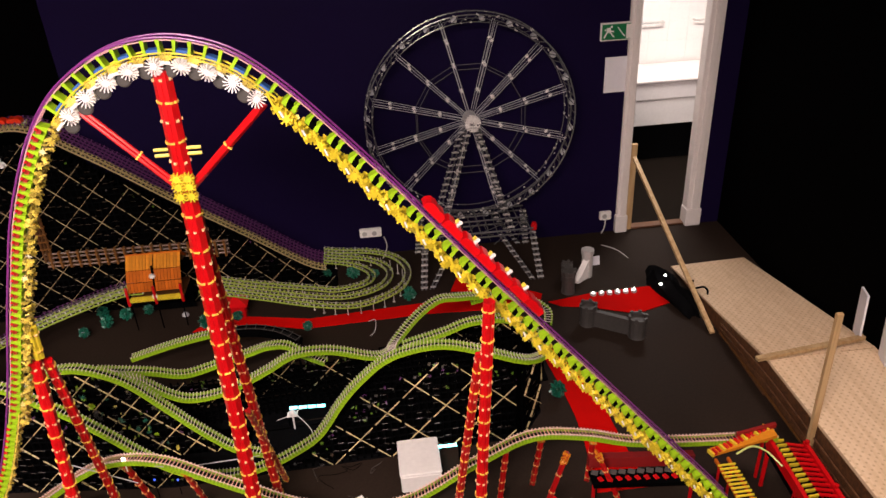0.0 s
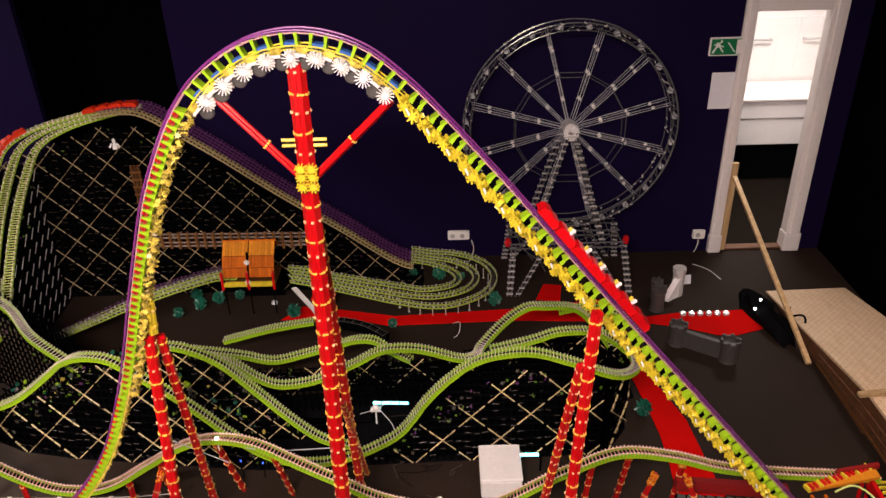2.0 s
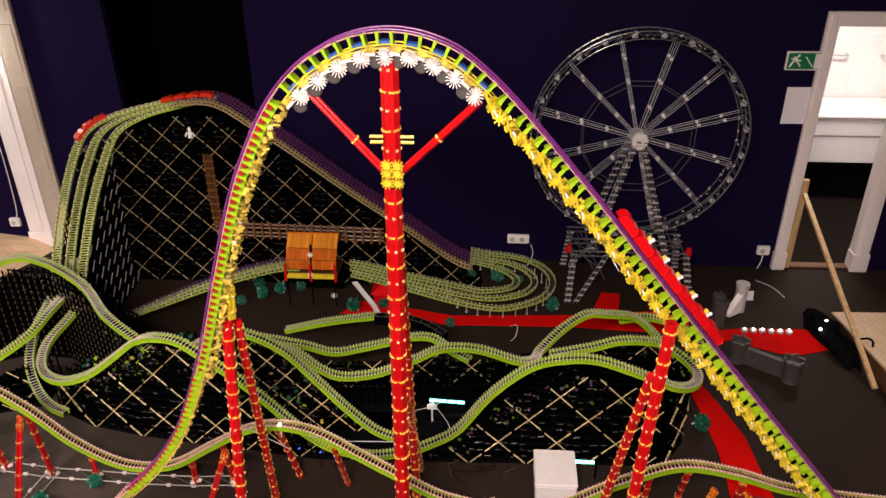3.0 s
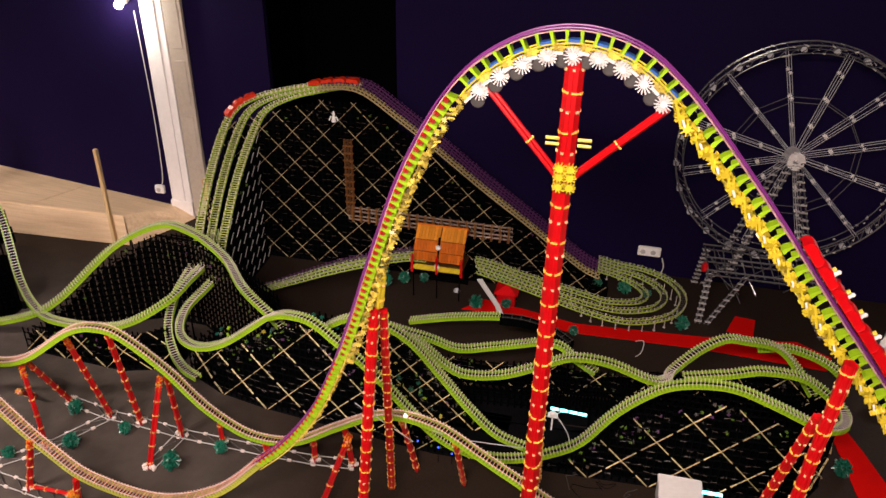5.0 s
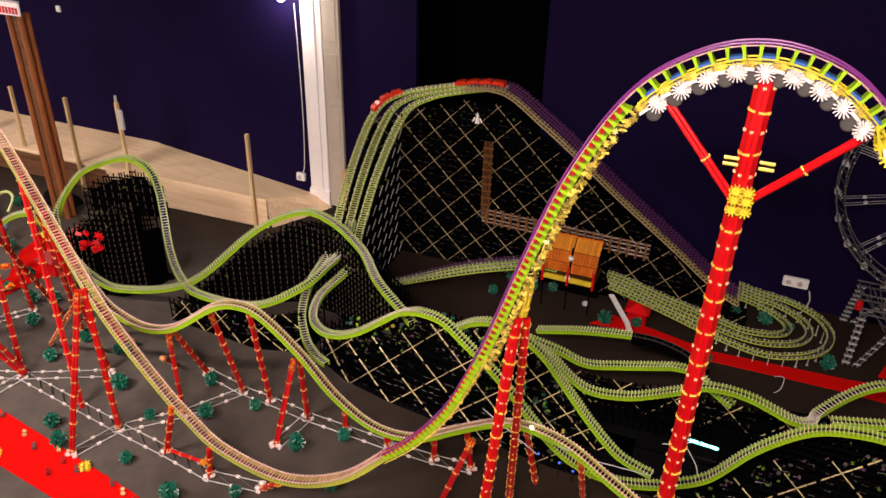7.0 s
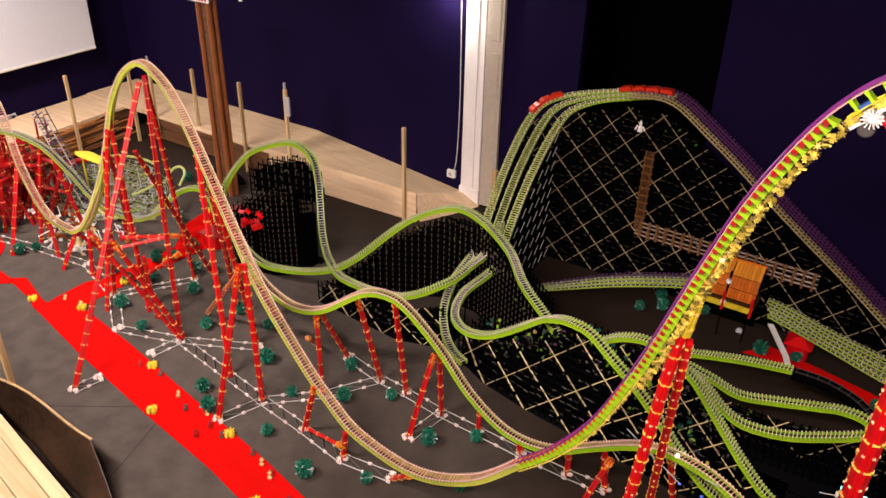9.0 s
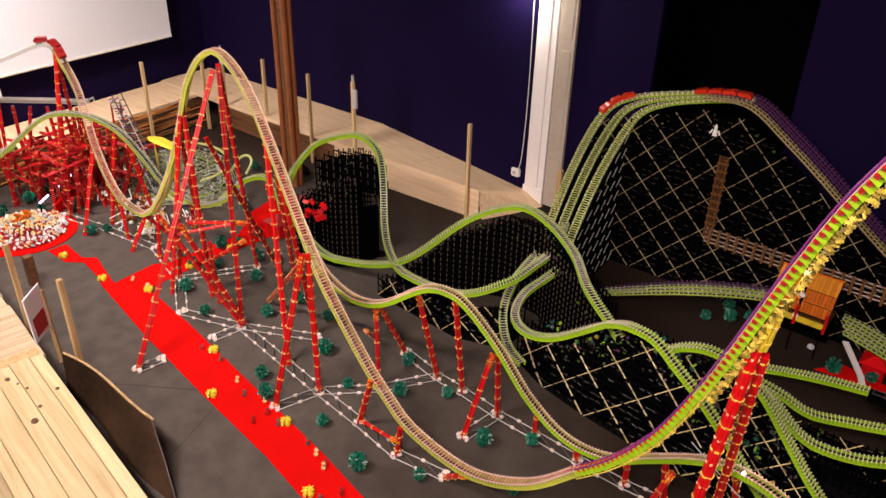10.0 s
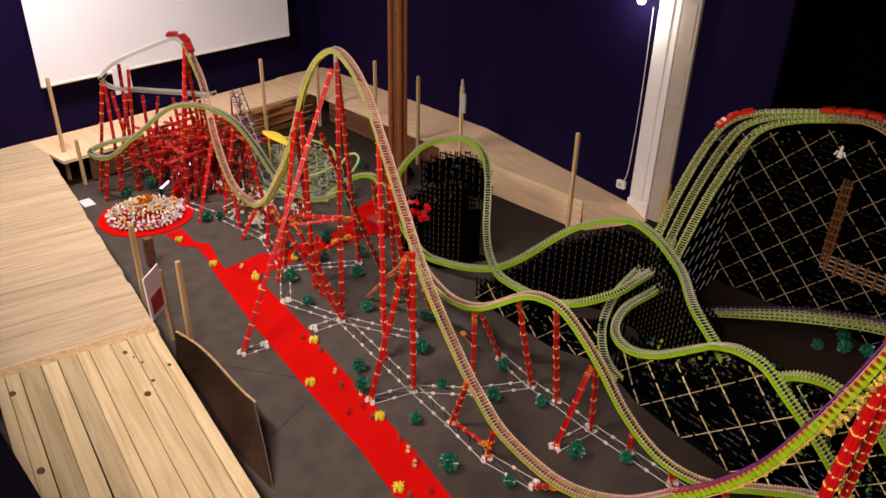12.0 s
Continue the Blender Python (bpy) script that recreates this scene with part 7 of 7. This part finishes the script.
# ---- trains ----
def car_mesh():
    g = Geo()
    prof = [(-0.046, 0.0), (-0.047, 0.020), (-0.034, 0.031), (-0.008, 0.029), (0.012, 0.035), (0.036, 0.031), (0.048, 0.016), (0.048, 0.0)]
    g.loft([[(-0.026, y, z) for y, z in prof], [(-0.030, y, z + 0.004) for y, z in prof], [(0.030, y, z + 0.004) for y, z in prof], [(0.026, y, z) for y, z in prof]])
    return g


def train(name, label, pts, count, mat, start, gap, lift=0.012, upside=False):
    t = thing(name, label, "train", "coaster trains")
    line = spline(pts, 0.01)
    me = car_mesh().mesh("car", mat)
    rider = Geo().rod((0, 0, 0.03), (0, 0, 0.046), 0.007, 6).ball((0, 0, 0.052), 0.008, 6).mesh("seat_post", CREAM)
    rider_y = Geo().rod((0, 0, 0.03), (0, 0, 0.050), 0.009, 6).mesh("seat_post", YELLOW)
    for k in range(count):
        i = min(len(line) - 2, int((start + gap * k) / 0.01))
        d = (line[i + 1] - line[i - 1]).normalized()
        side = Vector((0, -1, 0)) if upside else d.cross(Vector((0, 0, 1))).normalized()
        up = side.cross(d).normalized()
        if up.z < 0:
            up, side = -up, -side
        m = Matrix((side, d, up)).transposed().to_4x4()
        m.translation = line[i] + up * lift
        c = piece("car", me, m, t)
        if mat is RED and 0 < k < count - 1:
            for s, rme in ((-0.013, rider), (0.013, rider_y)):
                o = new("seat_post", rme)
                o.parent = c
                o.matrix_basis = pose(s, -0.005, 0.0)
    return t


train("red_train", "long bright red train climbing the tall hill", LOOP, 7, RED, 1.52, 0.097, lift=0.016, upside=True)
train("crest_train", "short orange-red train at the top of the lift", [(-2.62, 5.22, 1.43), (-2.45, 5.22, 1.46), (-2.28, 5.22, 1.468), (-2.08, 5.22, 1.39)], 4, FLAME, 0.02, 0.10)
train("waiting_train", "short orange-red train starting down the big drop", [(-2.85, 5.25, 1.375), (-3.07, 5.20, 1.315), (-3.215, 5.085, 1.24), (-3.265, 4.925, 1.10), (-3.221, 4.567, 0.87)], 3, FLAME, 0.30, 0.09)
train("helix_train", "dark red train at the top of the far helix", [(-6.900, 2.770, 1.220), (-7.050, 2.760, 1.420), (-7.130, 2.670, 1.450), (-7.250, 2.530, 1.370)], 3, DEEPRED, 0.18, 0.085)

# ---- lights, box, castle and bag on the floor ----
for p, q in (((-0.52, 3.50, 0.145), (-0.30, 3.50, 0.135)), ((0.33, 3.06, 0.12), (0.44, 3.06, 0.12))):
    t = thing("light_tube", "glowing cold white light tube", "light tube", "light tubes")
    for k in range(4):
        part("glass", Geo().rod(Vector(p).lerp(Vector(q), k / 4 + 0.02), Vector(p).lerp(Vector(q), k / 4 + 0.235), 0.0085, 8), TUBE, t)
    part("wire", Geo().rod(Vector(p), Vector(q), 0.002, 5), BLACK, t)
    for e, x in ((p, p[0] - 0.012), (q, q[0] + 0.012)):
        part("stand", Geo().rod((x, e[1], 0), (x, e[1], e[2] + 0.01), 0.006).rod((x, e[1], e[2]), e, 0.006), BLACK, t)
far_tube = thing("light_tube", "glowing white light tube among the red columns", "light tube", "light tubes")
part("glass", Geo().rod((-7.07, 2.36, 0.155), (-7.16, 2.48, 0.16), 0.0085, 8), VIOLETTUBE, far_tube)
part("glass", Geo().rod((-7.24, 2.60, 0.165), (-7.41, 2.84, 0.175), 0.0085, 8), VIOLETTUBE, far_tube)
for x, y, z in ((-7.07, 2.36, 0.155), (-7.20, 2.54, 0.165), (-7.41, 2.84, 0.175)):
    part("stand", Geo().rod((x, y, 0), (x, y, z), 0.007), BLACK, far_tube)
part("strip", Geo().rod((-7.07, 2.36, 0.146), (-7.41, 2.84, 0.164), 0.006, 6), BLACK, far_tube)
tagged(part("red_ramp", Geo().loft([[(-7.14, 2.50, 0.004), (-7.06, 2.48, 0.004), (-7.06, 2.48, 0.10), (-7.14, 2.50, 0.10)], [(-7.62, 3.20, 0.004), (-7.52, 3.22, 0.004), (-7.52, 3.22, 0.16), (-7.62, 3.20, 0.16)]]), FELT), "red felt-covered ramp under the far helix", "ramp")
for x, z in ((-1.10, 0.11), (-1.22, 0.13), (-1.02, 0.08)):
    diode = thing("blue_diode", "tiny blue diode on a stalk in the lattice", "light", "blue diodes")
    part("bulb", Geo().ball((x, 3.05, z), 0.006, 8), BLUEGLOW, diode)
    part("stalk", Geo().rod((x, 3.05, 0), (x, 3.05, z - 0.004), 0.002, 5), BLACK, diode)
bulb = thing("track_bulb", "small glowing white bulb beside the low track", "light")
part("glass", Geo().ball((-1.20, 2.74, 0.585), 0.008, 8), LED, bulb)
part("stem", Geo().rod((-1.20, 2.742, 0.50), (-1.20, 2.742, 0.58), 0.003, 5), CREAM, bulb)
box = thing("control_box", "white plastic control box on the floor", "box")
part("body", Geo().box((0.11, 2.86, 0), (0.33, 3.12, 0.12), bevel=0.008), CREAM, box)
part("lid", Geo().box((0.105, 2.855, 0.121), (0.335, 3.125, 0.140), bevel=0.006), CREAM, box)
for y in (2.90, 3.06):
    part("clip", Geo().box((0.336, y, 0.08), (0.345, y + 0.03, 0.12)), BLACK, box)
for pts in ([(-0.52, 3.52, 0.10), (-0.48, 3.46, 0.13), (-0.40, 3.40, 0.06), (-0.38, 3.36, 0.01)], [(-0.60, 3.50, 0.06), (-0.50, 3.47, 0.12), (-0.42, 3.52, 0.14)], [(1.95, 5.30, 0.006), (2.05, 5.2, 0.006), (2.10, 5.05, 0.006)], [(-0.02, 4.52, 0.01), (0.03, 4.46, 0.06), (0.02, 4.38, 0.02), (-0.02, 4.34, 0.006)]):
    tagged(part("loose_wire", Geo().pipe(spline(pts, 0.02), 0.0026), CABLE), "loose white wire lying on the floor", "wire", "loose wires")
rwire = random.Random(6)
for k in range(5):
    x, y = rwire.uniform(-0.45, 0.05), rwire.uniform(2.86, 3.10)
    pts = [(x, y, 0.004)]
    for j in range(5):
        pts.append((pts[-1][0] + rwire.uniform(-0.09, 0.09), min(3.14, pts[-1][1] + rwire.uniform(-0.06, 0.06)), rwire.uniform(0.004, 0.05)))
    tagged(part("thin_wire", Geo().pipe(spline(pts, 0.02), 0.0014), (STONE, BLACK, STONE)[k % 3]), "thin tangled wire on the floor by the box", "wire", "tangled wires")
for x, y, a in ((-0.13, 2.84, 30), (-0.07, 2.82, -20)):
    tagged(part("wire_plug", Geo().box((-0.03, -0.011, 0.004), (0.03, 0.011, 0.024), pose(x, y, 0, 0, 0, a)), CREAM), "small white plug on the floor", "plug", "loose plugs")
for p, q in (((-1.35, 3.02, 0.30), (-0.98, 2.62, 0.62)), ((-1.15, 2.70, 0.46), (-1.42, 2.62, 0.72)), ((-0.95, 2.90, 0.34), (-0.62, 2.96, 0.30)), ((-1.05, 2.84, 0.42), (-1.32, 2.98, 0.36))):
    tagged(part("thin_rod", Geo().rod(p, q, 0.0028, 5), SILVER), "thin clear rod bracing the low coaster", "rod", "bracing rods")
tagged(part("wire_block", Geo().ball((-0.50, 3.47, 0.13), 0.022, 8).box((-0.53, 3.455, 0.11), (-0.47, 3.485, 0.125)).rod((-0.50, 3.47, 0), (-0.50, 3.47, 0.11), 0.005), CREAM), "small white junction block with wires", "junction")


def keep(name, label, cells):
    c = thing(name, label, "toy castle", "toy castles")
    for x, y, r, h in cells:
        g = Geo().lathe([(r * 1.08, 0), (r, 0.02), (r, h * 0.8), (r * 1.15, h * 0.84), (r * 1.15, h), (r * 0.9, h), (r * 0.9, h * 0.85), (r * 0.05, h * 0.85)], 14, pose(x, y, 0))
        part("tower", g, STONE, c)
        for k in range(6):
            a = 2 * math.pi * k / 6
            part("merlon", Geo().box((-r * 0.2, -r * 0.12, h), (r * 0.2, r * 0.12, h * 1.08), pose(x + r * 1.03 * math.cos(a), y + r * 1.03 * math.sin(a), 0, 0, 0, math.degrees(a) + 90)), STONE, c)
    for (x0, y0, r, h), (x1, y1, _, _) in zip(cells, cells[1:]):
        d = Vector((x1 - x0, y1 - y0, 0))
        part("wall", Geo().box((0, -0.018, 0), (d.length, 0.018, h * 0.78), pose(x0, y0, 0, 0, 0, math.degrees(math.atan2(d.y, d.x)))), STONE, c)
    return c


keep("castle", "dark grey toy castle wall with round towers", [(1.53, 4.23, 0.055, 0.16), (1.82, 4.03, 0.058, 0.16)])
keep("castle", "grey toy castle with a pale upper tower", [(1.50, 4.66, 0.05, 0.19), (1.53, 4.82, 0.04, 0.15)])
upper = thing("castle_tower", "pale grey upper tower of the toy castle", "toy castle", "toy castles")
part("shaft", Geo().lathe([(0.045, 0), (0.042, 0.19), (0.050, 0.20), (0.050, 0.235), (0.01, 0.235)], 14, pose(1.70, 4.86, 0)), GREY, upper)
part("stair", Geo().loft([[(1.57, 4.77, 0.03), (1.61, 4.75, 0.03), (1.61, 4.75, 0.002), (1.57, 4.77, 0.002)], [(1.68, 4.85, 0.19), (1.72, 4.83, 0.19), (1.72, 4.83, 0.002), (1.68, 4.85, 0.002)]]), CREAM, upper)
tagged(part("white_card", Geo().box((-0.05, -0.003, 0.0), (0.05, 0.003, 0.075), pose(1.80, 5.0, 0, -12, 0, 5)), PAPER), "folded white card beside the castle", "card")
for k in range(6):
    x = 1.67 + 0.062 * k
    l = thing("tea_light", "small glowing tea light on red felt", "tea light", "tea lights")
    part("cup", Geo().lathe([(0.022, 0.007), (0.024, 0.025), (0.018, 0.025)], 12, pose(x, 4.57 - 0.002 * k, 0)), GREY, l)
    part("flame", Geo().ball((x, 4.57 - 0.002 * k, 0.032), 0.005 + 0.0004 * k, 8), LED, l)
heap = [[(-6.32 + f * (0.22 + 0.04 * math.sin(3 * a)) * math.cos(a), 4.50 + f * 0.12 * math.sin(a), z) for a in [2 * math.pi * j / 18 for j in range(18)]] for f, z in ((1, 0.002), (0.9, 0.05), (0.6, 0.08), (0.1, 0.09))]
tagged(part("black_cloth", Geo().loft(heap), CLOTH, smooth=True), "heap of black cloth on the floor", "cloth")
curl = [(2.372 + 0.03 * math.cos(0.9 * k) + 0.004 * k, 4.50 - 0.028 * k, 0.085 + 0.006 * k + 0.02 * math.sin(1.3 * k)) for k in range(10)]
tagged(part("black_cable", Geo().pipe(spline(curl, 0.02), 0.008), CLOTH), "curled black cable on the ramp edge", "cable")
bag = Geo()
rings = []
for k in range(9):
    u = k / 8
    z = 0.12 * math.sin(math.pi / 2 * u)
    f = max(0.06, math.cos(math.pi / 2 * u) ** 0.55)
    rings.append([(2.235 - 0.06 * f * math.sin(a) + f * (0.085 + 0.022 * math.sin(3 * a + k)) * math.cos(a), 4.47 + f * (0.33 + 0.05 * math.sin(5 * a + 0.4 * k)) * math.sin(a), z * (1 + 0.18 * math.sin(4 * a + k))) for a in [2 * math.pi * j / 30 for j in range(30)]])
bag.loft(rings)
tagged(part("black_bag", bag, CLOTH, smooth=True), "slumped black cloth bag by the ramp", "bag")
for x, y, z in ((2.215, 4.555, 0.128), (2.15, 4.48, 0.105)):
    tagged(part("bag_lamp", Geo().ball((x, y, z), 0.009, 8), LED), "small white lamp clipped to the black bag", "lamp", "bag lamps")
